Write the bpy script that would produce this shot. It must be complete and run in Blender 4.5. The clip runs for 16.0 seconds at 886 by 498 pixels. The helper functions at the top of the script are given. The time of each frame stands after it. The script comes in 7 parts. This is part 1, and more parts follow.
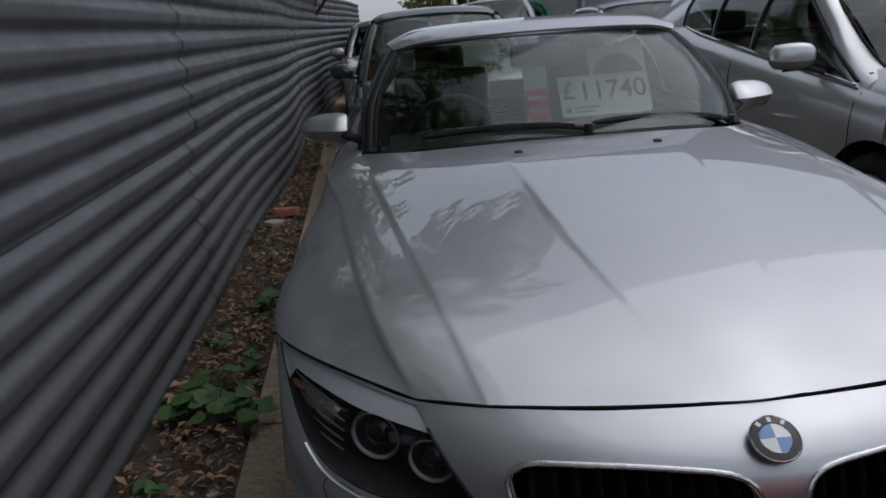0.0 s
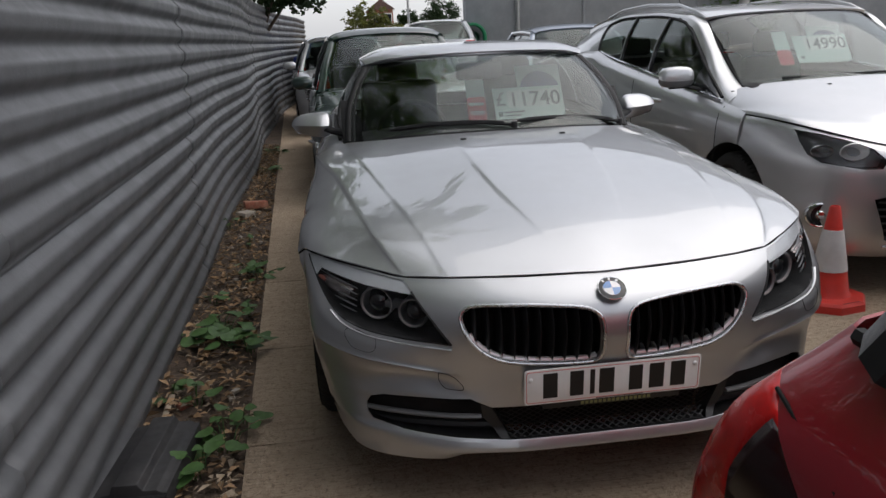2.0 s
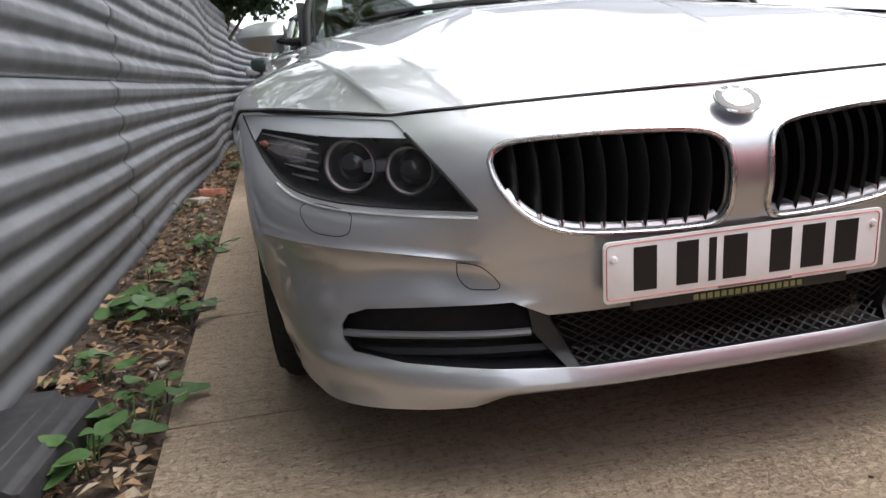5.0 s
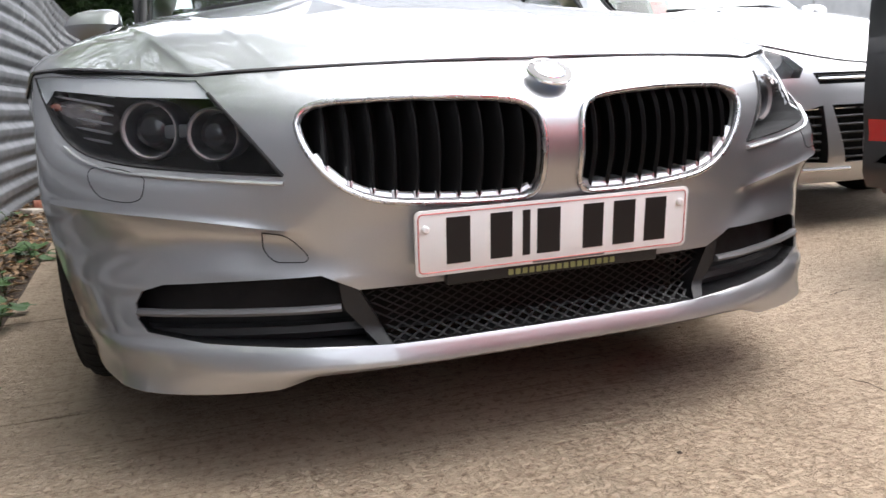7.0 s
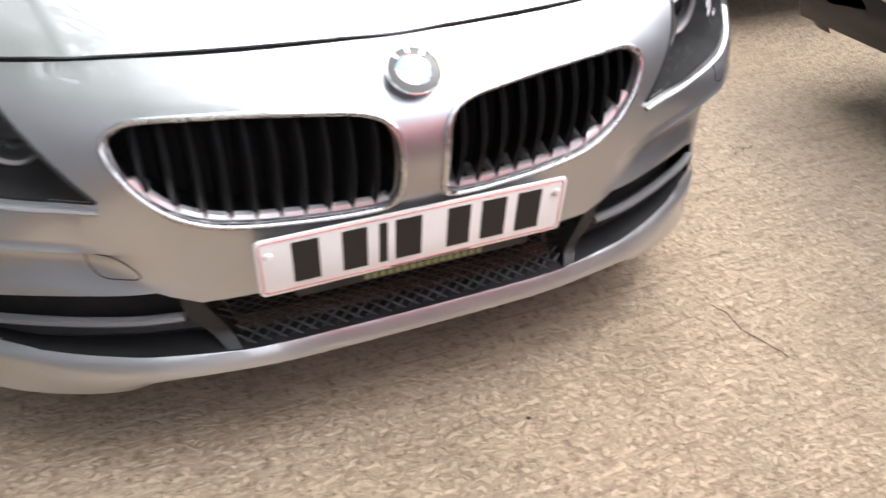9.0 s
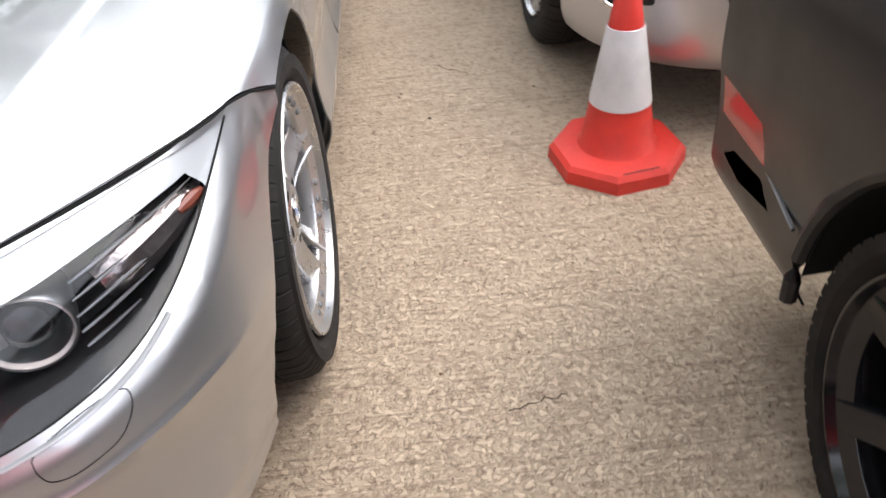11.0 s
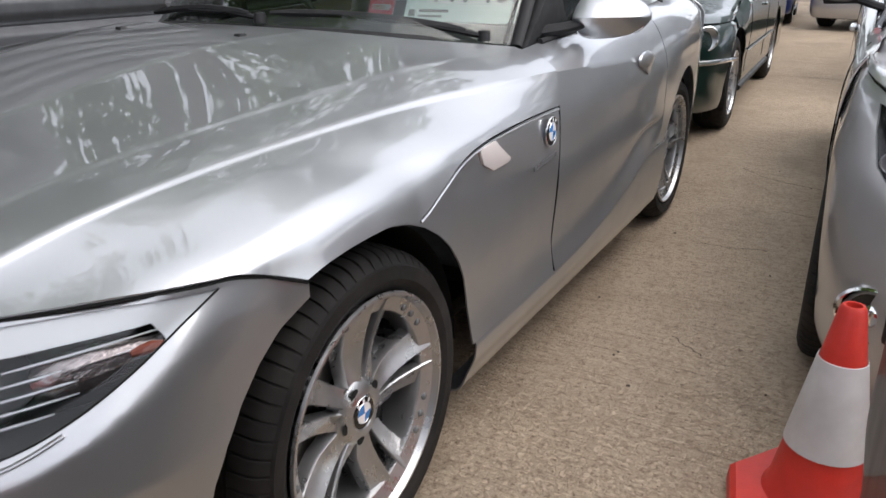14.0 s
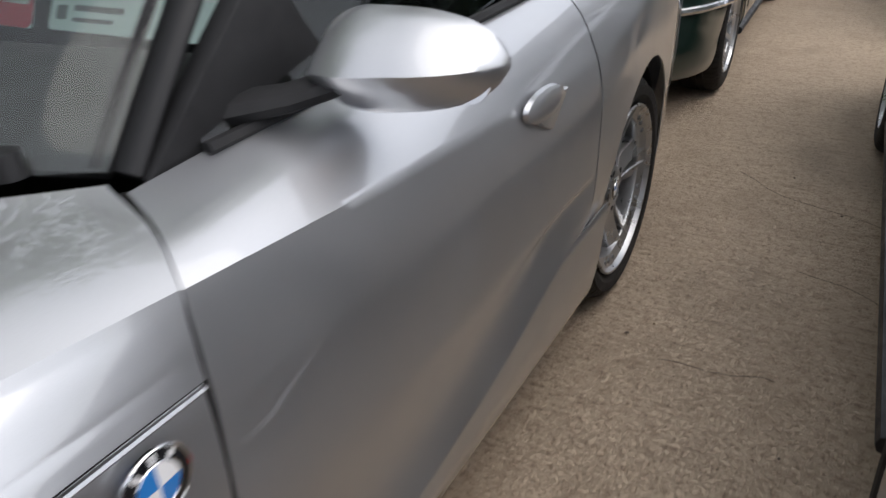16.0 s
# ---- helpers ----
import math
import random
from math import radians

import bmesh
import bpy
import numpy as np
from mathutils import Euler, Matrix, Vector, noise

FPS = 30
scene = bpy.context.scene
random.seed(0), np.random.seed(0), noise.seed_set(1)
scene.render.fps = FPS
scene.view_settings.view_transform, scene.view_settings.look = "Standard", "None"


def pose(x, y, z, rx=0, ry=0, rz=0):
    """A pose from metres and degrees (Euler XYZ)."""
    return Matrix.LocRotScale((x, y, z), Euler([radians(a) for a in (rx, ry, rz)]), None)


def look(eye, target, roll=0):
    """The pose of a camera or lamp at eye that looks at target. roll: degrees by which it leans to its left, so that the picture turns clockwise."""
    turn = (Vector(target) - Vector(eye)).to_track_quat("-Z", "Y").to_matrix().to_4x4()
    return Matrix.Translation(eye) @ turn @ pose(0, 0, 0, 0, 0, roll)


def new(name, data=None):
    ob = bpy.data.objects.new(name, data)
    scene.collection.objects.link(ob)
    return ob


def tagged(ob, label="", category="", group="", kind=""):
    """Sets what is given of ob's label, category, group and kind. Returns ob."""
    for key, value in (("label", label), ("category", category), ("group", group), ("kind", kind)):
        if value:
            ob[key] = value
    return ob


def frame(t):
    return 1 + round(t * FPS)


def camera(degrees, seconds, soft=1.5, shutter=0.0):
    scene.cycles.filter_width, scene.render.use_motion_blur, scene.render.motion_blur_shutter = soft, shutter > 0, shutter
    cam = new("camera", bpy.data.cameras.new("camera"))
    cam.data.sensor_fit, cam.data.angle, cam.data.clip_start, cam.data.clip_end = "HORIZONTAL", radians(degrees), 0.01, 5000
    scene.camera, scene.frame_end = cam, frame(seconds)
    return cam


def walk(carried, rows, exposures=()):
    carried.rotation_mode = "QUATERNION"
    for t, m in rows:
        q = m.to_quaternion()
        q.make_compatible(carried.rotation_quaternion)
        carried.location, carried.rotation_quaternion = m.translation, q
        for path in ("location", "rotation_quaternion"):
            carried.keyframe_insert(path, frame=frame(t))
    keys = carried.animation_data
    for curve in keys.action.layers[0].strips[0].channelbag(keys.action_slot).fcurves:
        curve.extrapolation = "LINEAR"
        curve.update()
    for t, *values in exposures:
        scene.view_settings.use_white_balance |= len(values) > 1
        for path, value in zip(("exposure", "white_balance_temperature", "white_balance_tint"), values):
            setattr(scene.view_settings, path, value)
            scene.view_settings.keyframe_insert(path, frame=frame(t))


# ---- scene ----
cam = camera(61.0, 16.0, shutter=0.25)
PATH = [
    (0, (-0.535, -1.027, 1.342), (-0.476, 0.888, 0.769), -4.4),
    (0.5, (-0.525, -1.361, 1.361), (-0.52, 0.582, 0.886), -2.9),
    (1, (-0.53, -1.622, 1.369), (-0.482, 0.294, 0.798), -3.7),
    (1.5, (-0.63, -1.812, 1.362), (-0.474, 0.106, 0.816), -4.1),
    (2, (-0.694, -1.914, 1.369), (-0.469, -0.002, 0.828), -2.8),
    (2.5, (-0.72, -1.882, 1.363), (-0.452, 0.027, 0.829), -2.1),
    (3, (-0.71, -1.64, 1.324), (-0.45, 0.25, 0.724), -2.0),
    (3.5, (-0.69, -1.439, 1.272), (-0.506, 0.382, 0.464), -3.5),
    (3.7, (-0.683, -1.355, 1.234), (-0.52, 0.441, 0.37), -4.3),
    (5.8, (-0.712, -1.178, 0.599), (-0.374, 0.778, 0.349), -5.8),
    (6, (-0.677, -1.184, 0.599), (-0.37, 0.771, 0.313), -5.8),
    (6.5, (-0.624, -1.178, 0.634), (-0.236, 0.744, 0.239), -4.9),
    (7, (-0.593, -1.17, 0.637), (0.024, 0.691, 0.245), -2.7),
    (7.5, (-0.594, -1.173, 0.637), (0.096, 0.666, 0.258), -1.8),
    (8, (-0.646, -1.159, 0.631), (-0.063, 0.717, 0.256), -2.4),
    (8.2, (-0.614, -1.127, 0.682), (-0.191, 0.734, 0.082), -3.9),
    (8.5, (-0.561, -1.075, 0.861), (-0.137, 0.695, 0.031), -4.1),
    (9, (-0.348, -0.931, 1.106), (0.28, 0.542, -0.091), 1.1),
    (9.5, (-0.037, -0.72, 1.12), (0.661, 0.586, -0.225), 3.5),
    (9.8, (0.177, -0.572, 1.104), (0.814, 0.763, -0.242), 1.2),
    (10, (0.318, -0.441, 1.145), (0.963, 0.861, -0.229), 1.1),
    (10.2, (0.489, -0.377, 1.156), (1.077, 0.947, -0.223), -0.9),
    (12.3, (1.582, -0.347, 1.132), (0.593, 1.137, 0.228), -3.6),
    (12.5, (1.589, -0.342, 1.082), (0.573, 1.155, 0.231), -4.8),
    (13, (1.597, -0.309, 1.064), (0.589, 1.2, 0.223), -1.5),
    (13.5, (1.603, -0.27, 1.072), (0.623, 1.298, 0.307), -1.8),
    (14, (1.57, -0.164, 1.121), (0.648, 1.46, 0.403), -0.2),
    (14.5, (1.512, -0.003, 1.179), (0.641, 1.646, 0.457), 0.5),
    (15, (1.507, 0.328, 1.219), (0.626, 1.919, 0.385), 0.2),
    (15.5, (1.39, 0.792, 1.206), (0.498, 2.33, 0.289), -0.9),
    (16, (1.326, 1.324, 1.191), (0.458, 2.851, 0.235), -1.4),
]
walk(cam, [(t, look(eye, target, roll)) for t, eye, target, roll in PATH],
    [(0, -0.45, 6000, 11.5), (0.5, -0.28, 6260, 11.5), (1.5, 0.1, 6420, 11.5), (3.0, 0.47, 6380, 11.5), (3.7, 0.68, 6380, 11.5), (5.8, 1.9, 6380, 11.5), (8.0, 2.0, 6380, 11.5), (9.0, 2.15, 6380, 11.5), (10.2, 2.15, 6380, 11.5), (12.3, 1.2, 6380, 11.5), (13.5, 1.14, 6380, 11.5), (14.5, 0.85, 6380, 11.5), (15.0, 0.66, 6380, 11.5), (15.5, 0.55, 6380, 11.5), (16.0, 0.72, 6380, 11.5)])

from mathutils.bvhtree import BVHTree
# ---- light ----
SUN_EL, SUN_AZ = radians(60), radians(80)
world = bpy.data.worlds.new("sky")
scene.world = world
world.use_nodes = True
wn = world.node_tree
sky = wn.nodes.new("ShaderNodeTexSky")
sky.sky_type, sky.sun_disc = "NISHITA", False
sky.sun_elevation, sky.sun_rotation = SUN_EL, SUN_AZ
sky.dust_density, sky.air_density, sky.ozone_density = 2.5, 1.0, 0.6
grey = wn.nodes.new("ShaderNodeHueSaturation")
grey.inputs["Saturation"].default_value = 0.48
wn.links.new(sky.outputs[0], grey.inputs["Color"])
cloud = wn.nodes.new("ShaderNodeMixRGB")
cloud.inputs[0].default_value, cloud.inputs[2].default_value = 0.5, (6.0, 6.1, 6.3, 1)
wn.links.new(grey.outputs[0], cloud.inputs[1])
wn.links.new(cloud.outputs[0], wn.nodes["Background"].inputs["Color"])
wn.nodes["Background"].inputs["Strength"].default_value = 0.15
sun_data = bpy.data.lights.new("sun", "SUN")
sun_data.energy, sun_data.angle, sun_data.color = 0.75, radians(70), (1.0, 0.94, 0.86)
sun = new("sun", sun_data)
sun.matrix_world = look((0, 0, 30), Vector((0, 0, 30)) - Vector((math.sin(SUN_AZ) * math.cos(SUN_EL), math.cos(SUN_AZ) * math.cos(SUN_EL), math.sin(SUN_EL))))


# ---- materials ----
def mat(name, color, rough=0.5, metal=0.0, coat=0.0, spec=0.5, vary=0.0, scale=30.0, bump=0.0, bscale=200.0, color2=None, mix_scale=4.0, random_amt=0.0):
    """A surface with grain at two scales: tone patches at mix_scale, fine variation at scale, fine relief at bscale."""
    m = bpy.data.materials.new(name)
    m.use_nodes = True
    nt = m.node_tree
    b = nt.nodes["Principled BSDF"]
    b.inputs["Base Color"].default_value = (*color, 1)
    b.inputs["Roughness"].default_value, b.inputs["Metallic"].default_value = rough, metal
    b.inputs["Coat Weight"].default_value, b.inputs["Coat Roughness"].default_value = coat, 0.03
    b.inputs["Specular IOR Level"].default_value = spec
    b.inputs["Coat IOR"].default_value = 1.6
    if not (vary or color2 or bump or random_amt):
        return m
    co = nt.nodes.new("ShaderNodeTexCoord").outputs["Object"]

    def noise_tex(s, detail=4.0, r=0.6):
        n = nt.nodes.new("ShaderNodeTexNoise")
        n.inputs["Scale"].default_value, n.inputs["Detail"].default_value, n.inputs["Roughness"].default_value = s, detail, r
        nt.links.new(co, n.inputs["Vector"])
        return n.outputs["Fac"]

    def ramp(fac, lo, hi, a, c):
        n = nt.nodes.new("ShaderNodeMapRange")
        n.inputs[1].default_value, n.inputs[2].default_value, n.inputs[3].default_value, n.inputs[4].default_value = lo, hi, a, c
        nt.links.new(fac, n.inputs[0])
        return n.outputs[0]

    rgb = nt.nodes.new("ShaderNodeRGB")
    rgb.outputs[0].default_value = (*color, 1)
    out = rgb.outputs[0]
    if color2:
        mx = nt.nodes.new("ShaderNodeMixRGB")
        nt.links.new(ramp(noise_tex(mix_scale, 5.0), 0.35, 0.65, 0, 1), mx.inputs[0])
        nt.links.new(out, mx.inputs[1])
        mx.inputs[2].default_value = (*color2, 1)
        out = mx.outputs[0]
    if vary or random_amt:
        hs = nt.nodes.new("ShaderNodeHueSaturation")
        nt.links.new(out, hs.inputs["Color"])
        val = ramp(noise_tex(scale), 0.3, 0.7, 1 - vary, 1 + vary)
        if random_amt:
            info = nt.nodes.new("ShaderNodeNewGeometry").outputs["Random Per Island"]
            mul = nt.nodes.new("ShaderNodeMath")
            mul.operation = "MULTIPLY"
            nt.links.new(val, mul.inputs[0])
            nt.links.new(ramp(info, 0, 1, 1 - random_amt, 1 + random_amt), mul.inputs[1])
            val = mul.outputs[0]
        nt.links.new(val, hs.inputs["Value"])
        out = hs.outputs[0]
    nt.links.new(out, b.inputs["Base Color"])
    if vary:
        nt.links.new(ramp(noise_tex(scale * 0.3), 0.3, 0.7, max(rough - 0.12, 0.02), min(rough + 0.12, 1)), b.inputs["Roughness"])
    if bump:
        bp = nt.nodes.new("ShaderNodeBump")
        bp.inputs["Strength"].default_value, bp.inputs["Distance"].default_value = 1.0, bump
        nt.links.new(noise_tex(bscale, 3.0), bp.inputs["Height"])
        nt.links.new(bp.outputs[0], b.inputs["Normal"])
    return m


def paint(name, color, metal=0.75, rough=0.34, coat=1.0):
    """Car paint: flake base under clear coat, with a film of dust and faint water marks."""
    m = mat(name, color, rough, metal, coat, vary=0.05, scale=900.0)
    nt = m.node_tree
    b = nt.nodes["Principled BSDF"]
    for link in list(b.inputs["Roughness"].links):
        nt.links.remove(link)
    co = nt.nodes.new("ShaderNodeTexCoord").outputs["Object"]
    n = nt.nodes.new("ShaderNodeTexNoise")
    n.inputs["Scale"].default_value, n.inputs["Detail"].default_value = 9.0, 8.0
    nt.links.new(co, n.inputs["Vector"])
    r = nt.nodes.new("ShaderNodeMapRange")
    r.inputs[1].default_value, r.inputs[2].default_value, r.inputs[3].default_value, r.inputs[4].default_value = 0.4, 0.75, rough, rough + 0.1
    nt.links.new(n.outputs["Fac"], r.inputs[0])
    nt.links.new(r.outputs[0], b.inputs["Roughness"])
    r2 = nt.nodes.new("ShaderNodeMapRange")
    r2.inputs[1].default_value, r2.inputs[2].default_value, r2.inputs[3].default_value, r2.inputs[4].default_value = 0.45, 0.8, 0.006, 0.04
    nt.links.new(n.outputs["Fac"], r2.inputs[0])
    nt.links.new(r2.outputs[0], b.inputs["Coat Roughness"])
    b.inputs["Coat IOR"].default_value = 1.85
    return m


def glass(name, tint=(1, 1, 1), rough=0.0):
    m = bpy.data.materials.new(name)
    m.use_nodes = True
    nt = m.node_tree
    nt.nodes.remove(nt.nodes["Principled BSDF"])
    t, g, mx, f = (nt.nodes.new("ShaderNode" + k) for k in ("BsdfTransparent", "BsdfGlossy", "MixShader", "LayerWeight"))
    t.inputs[0].default_value = (*tint, 1)
    g.inputs["Roughness"].default_value = rough
    f.inputs["Blend"].default_value = 0.5
    pw, ma = nt.nodes.new("ShaderNodeMath"), nt.nodes.new("ShaderNodeMath")
    pw.operation, ma.operation = "POWER", "MULTIPLY_ADD"
    pw.inputs[1].default_value, ma.inputs[1].default_value, ma.inputs[2].default_value = 5.0, 0.95, 0.045
    nt.links.new(f.outputs["Facing"], pw.inputs[0])
    nt.links.new(pw.outputs[0], ma.inputs[0])
    nt.links.new(ma.outputs[0], mx.inputs[0])
    nt.links.new(t.outputs[0], mx.inputs[1])
    nt.links.new(g.outputs[0], mx.inputs[2])
    nt.links.new(mx.outputs[0], nt.nodes["Material Output"].inputs["Surface"])
    return m


SILVER = paint("silver_paint", (0.46, 0.468, 0.485), 0.84, 0.36)
FSILVER = paint("pale_silver_paint", (0.56, 0.56, 0.57), 0.75, 0.36)
GREEN = paint("dark_green_paint", (0.008, 0.028, 0.022), 0.3, 0.3)
REDP = paint("red_paint", (0.26, 0.003, 0.012), 0.25, 0.34, 0.35)
DARKP = paint("dark_grey_paint", (0.006, 0.006, 0.008), 0.0, 0.4, 0.2)
BLUEG = paint("blue_grey_paint", (0.22, 0.26, 0.32), 0.7, 0.35)
BLUE = paint("blue_paint", (0.015, 0.04, 0.22), 0.4, 0.3)
BLACK = mat("black_plastic", (0.012, 0.012, 0.013), 0.45, vary=0.15, scale=60, bump=0.0004, bscale=900)
MATBLACK = mat("soft_black", (0.006, 0.006, 0.007), 0.75, vary=0.1, scale=40)
GLOSSBLACK = mat("gloss_black", (0.01, 0.01, 0.012), 0.12)
# near-black colour that stands for missing light in gaps and hollows
VOID = mat("unlit_black", (0.003, 0.003, 0.003), 0.95)
RUBBER = mat("tyre_rubber", (0.0095, 0.009, 0.0085), 0.8, spec=0.3, vary=0.25, scale=18, bump=0.0006, bscale=500, color2=(0.022, 0.019, 0.017), mix_scale=6)
CHROME = mat("chrome", (0.82, 0.82, 0.83), 0.08, 1.0)
DULLCHROME = mat("weathered_chrome", (0.62, 0.62, 0.63), 0.24, 0.9, vary=0.12, scale=80)
SATIN = mat("satin_metal", (0.55, 0.55, 0.56), 0.28, 1.0)
ALLOY = mat("alloy_silver", (0.47, 0.47, 0.475), 0.32, 0.85, 0.3, vary=0.05, scale=60)
DISC = mat("brake_disc", (0.22, 0.21, 0.2), 0.45, 0.9, vary=0.2, scale=50)
EYELID = mat("lamp_trim_grey", (0.54, 0.555, 0.57), 0.42, 0.2)
GREYTRIM = mat("grey_trim", (0.16, 0.16, 0.165), 0.45, 0.3)
WHITE = mat("white_plastic", (0.82, 0.82, 0.80), 0.35, vary=0.03, scale=20)
BARBLACK = mat("plate_black", (0.012, 0.012, 0.012), 0.4)
PINK = mat("plate_border_red", (0.62, 0.16, 0.14), 0.4)
OLIVE = mat("plate_text_olive", (0.24, 0.25, 0.10), 0.5)
RBLUE = mat("roundel_blue", (0.03, 0.19, 0.52), 0.15, coat=1.0)
RWHITE = mat("roundel_white", (0.8, 0.8, 0.8), 0.15, coat=1.0)
LAMPRED = mat("lamp_red", (0.46, 0.010, 0.010), 0.10, coat=0.6)
AMBER = mat("lamp_amber", (0.20, 0.055, 0.035), 0.2, coat=0.5)
REPEATER = mat("repeater_white", (0.62, 0.56, 0.54), 0.25, coat=0.6)
LENS = glass("lamp_lens", (0.93, 0.94, 0.95))
GLASS = glass("car_glass", (0.84, 0.88, 0.86))
DARKGLASS = glass("tinted_glass", (0.50, 0.54, 0.52))
CABIN = mat("cabin_black", (0.012, 0.012, 0.013), 0.7, vary=0.1, scale=30)
PAPER = mat("sign_card", (0.55, 0.66, 0.63), 0.6, vary=0.03, scale=12)
PAPERW = mat("sign_card_white", (0.72, 0.76, 0.74), 0.6, vary=0.03, scale=12)
PAPERB = mat("sign_card_blue", (0.10, 0.13, 0.25), 0.6)
PAPERR = mat("sign_card_red", (0.45, 0.04, 0.06), 0.6)
INK = mat("sign_ink", (0.09, 0.11, 0.11), 0.6)
CONERED = mat("cone_red", (0.62, 0.035, 0.022), 0.5, vary=0.12, scale=14, bump=0.0005, bscale=300, color2=(0.5, 0.03, 0.02))
CONEWHITE = mat("cone_sleeve", (0.62, 0.60, 0.60), 0.45, vary=0.10, scale=10, color2=(0.5, 0.47, 0.45))


# ---- geometry tools ----
def smooth_curve(pts, n):
    """n points along a curve through pts, with no overshoot, even in length."""
    p = np.array(pts, float)
    d = np.r_[0, np.cumsum(np.maximum(np.linalg.norm(np.diff(p, axis=0), axis=1), 1e-6))]
    return pchip(d / d[-1], p, np.linspace(0, 1, n))


def pchip(t, p, at):
    h, m = np.diff(t)[:, None], None
    m = np.diff(p, axis=0) / h
    s = np.zeros_like(p)
    if len(p) > 2:
        a, b = m[:-1], m[1:]
        w1, w2 = 2 * h[1:] + h[:-1], h[1:] + 2 * h[:-1]
        with np.errstate(divide="ignore", invalid="ignore"):
            s[1:-1] = np.where(a * b > 0, (w1 + w2) / (w1 / a + w2 / b), 0)
        s[1:-1] = np.nan_to_num(s[1:-1])
        s[0], s[-1] = 1.5 * m[0] - 0.5 * s[1], 1.5 * m[-1] - 0.5 * s[-2]
    else:
        s[:] = m[0]
    k = np.clip(np.searchsorted(t, at, side="right") - 1, 0, len(t) - 2)
    u = ((at - t[k]) / (t[k + 1] - t[k]))[:, None]
    hk = h[k]
    return (2 * u**3 - 3 * u**2 + 1) * p[k] + (u**3 - 2 * u**2 + u) * hk * s[k] + (3 * u**2 - 2 * u**3) * p[k + 1] + (u**3 - u**2) * hk * s[k + 1]


def mirrored(row):
    """A row from the centre line outwards, continued to the other side."""
    return [(-x, y, z) for x, y, z in reversed(row) if x > 1e-6] + list(row)


def net(rows, nu, nv, fit_cols=True, creases=(), breaks=()):
    """A grid of nu x nv points through rows of section curves; fit_cols: columns keep to the rows' own points; creases: columns, breaks: rows at which the surface breaks."""
    if creases:
        cuts = [0, *creases, len(rows[0]) - 1]
        lens = np.mean([np.r_[0, np.cumsum(np.linalg.norm(np.diff(np.array(r, float), axis=0), axis=1))] for r in rows], 0)
        dense = []
        for r in rows:
            p, out = np.array(r, float), []
            for a, b in zip(cuts, cuts[1:]):
                k = max(3, int(round(nv * (lens[b] - lens[a]) / lens[-1])))
                t = (lens[a : b + 1] - lens[a]) / (lens[b] - lens[a])
                out.append(pchip(t, p[a : b + 1], np.linspace(0, 1, k + 1))[: None if b == cuts[-1] else -1])
            dense.append(np.concatenate(out))
        dense = np.array(dense)
        nv = dense.shape[1]
    elif fit_cols:
        lens = np.mean([np.r_[0, np.cumsum(np.linalg.norm(np.diff(np.array(r, float), axis=0), axis=1))] for r in rows], 0)
        dense = np.array([pchip(lens / lens[-1], np.array(r, float), np.linspace(0, 1, nv)) for r in rows])
    else:
        dense = np.array([smooth_curve(r, nv) for r in rows])
    gaps = np.mean(np.linalg.norm(np.diff(dense, axis=0), axis=2), axis=1)
    t = np.r_[0, np.cumsum(np.maximum(gaps, 1e-4))]
    flat = dense.reshape(len(rows), -1)
    if breaks:
        cuts, out = [0, *breaks, len(rows) - 1], []
        for p, q in zip(cuts, cuts[1:]):
            k = max(2, int(round(nu * (t[q] - t[p]) / t[-1])))
            out.append(pchip((t[p : q + 1] - t[p]) / (t[q] - t[p]), flat[p : q + 1], np.linspace(0, 1, k + 1))[: None if q == cuts[-1] else -1])
        flat = np.concatenate(out)
        nu = len(flat)
    else:
        flat = pchip(t / t[-1], flat, np.linspace(0, 1, nu))
    return flat.reshape(nu, nv, 3)


def grid_bm(g, flip=False, close=False):
    bm = bmesh.new()
    nu, nv = g.shape[:2]
    vs = [[bm.verts.new(p) for p in row] for row in g]
    for i in range(nu - 1):
        for j in range(nv - 1 + (1 if close else 0)):
            k = (j + 1) % nv
            f = (vs[i][j], vs[i][k], vs[i + 1][k], vs[i + 1][j])
            if len(set(f)) == 4:
                bm.faces.new(f[::-1] if flip else f)
    return bm


def part(name, bm, material, parent=None, label="", smooth=True, m=None, sharp=35):
    """Links a bmesh as one mesh object under a thing or a part."""
    if m is not None:
        bm.transform(m)
    me = bpy.data.meshes.new(name)
    for f in bm.faces:
        f.smooth = smooth
    bm.to_mesh(me)
    bm.free()
    for one in material if isinstance(material, (list, tuple)) else [material]:
        me.materials.append(one)
    if smooth and sharp:
        me.set_sharp_from_angle(angle=radians(sharp))
    ob = new(name, me)
    if parent is not None:
        ob.parent = parent
    if label:
        ob["label"] = label
    return ob


def thing(name, label, category, group="", m=None):
    ob = tagged(new(name), label, category, group)
    if m is not None:
        ob.matrix_world = m
    return ob


def shell(bm, depth):
    """Gives a sheet thickness: depth metres against its normals."""
    bm.normal_update()
    bmesh.ops.solidify(bm, geom=bm.faces[:], thickness=depth)
    return bm


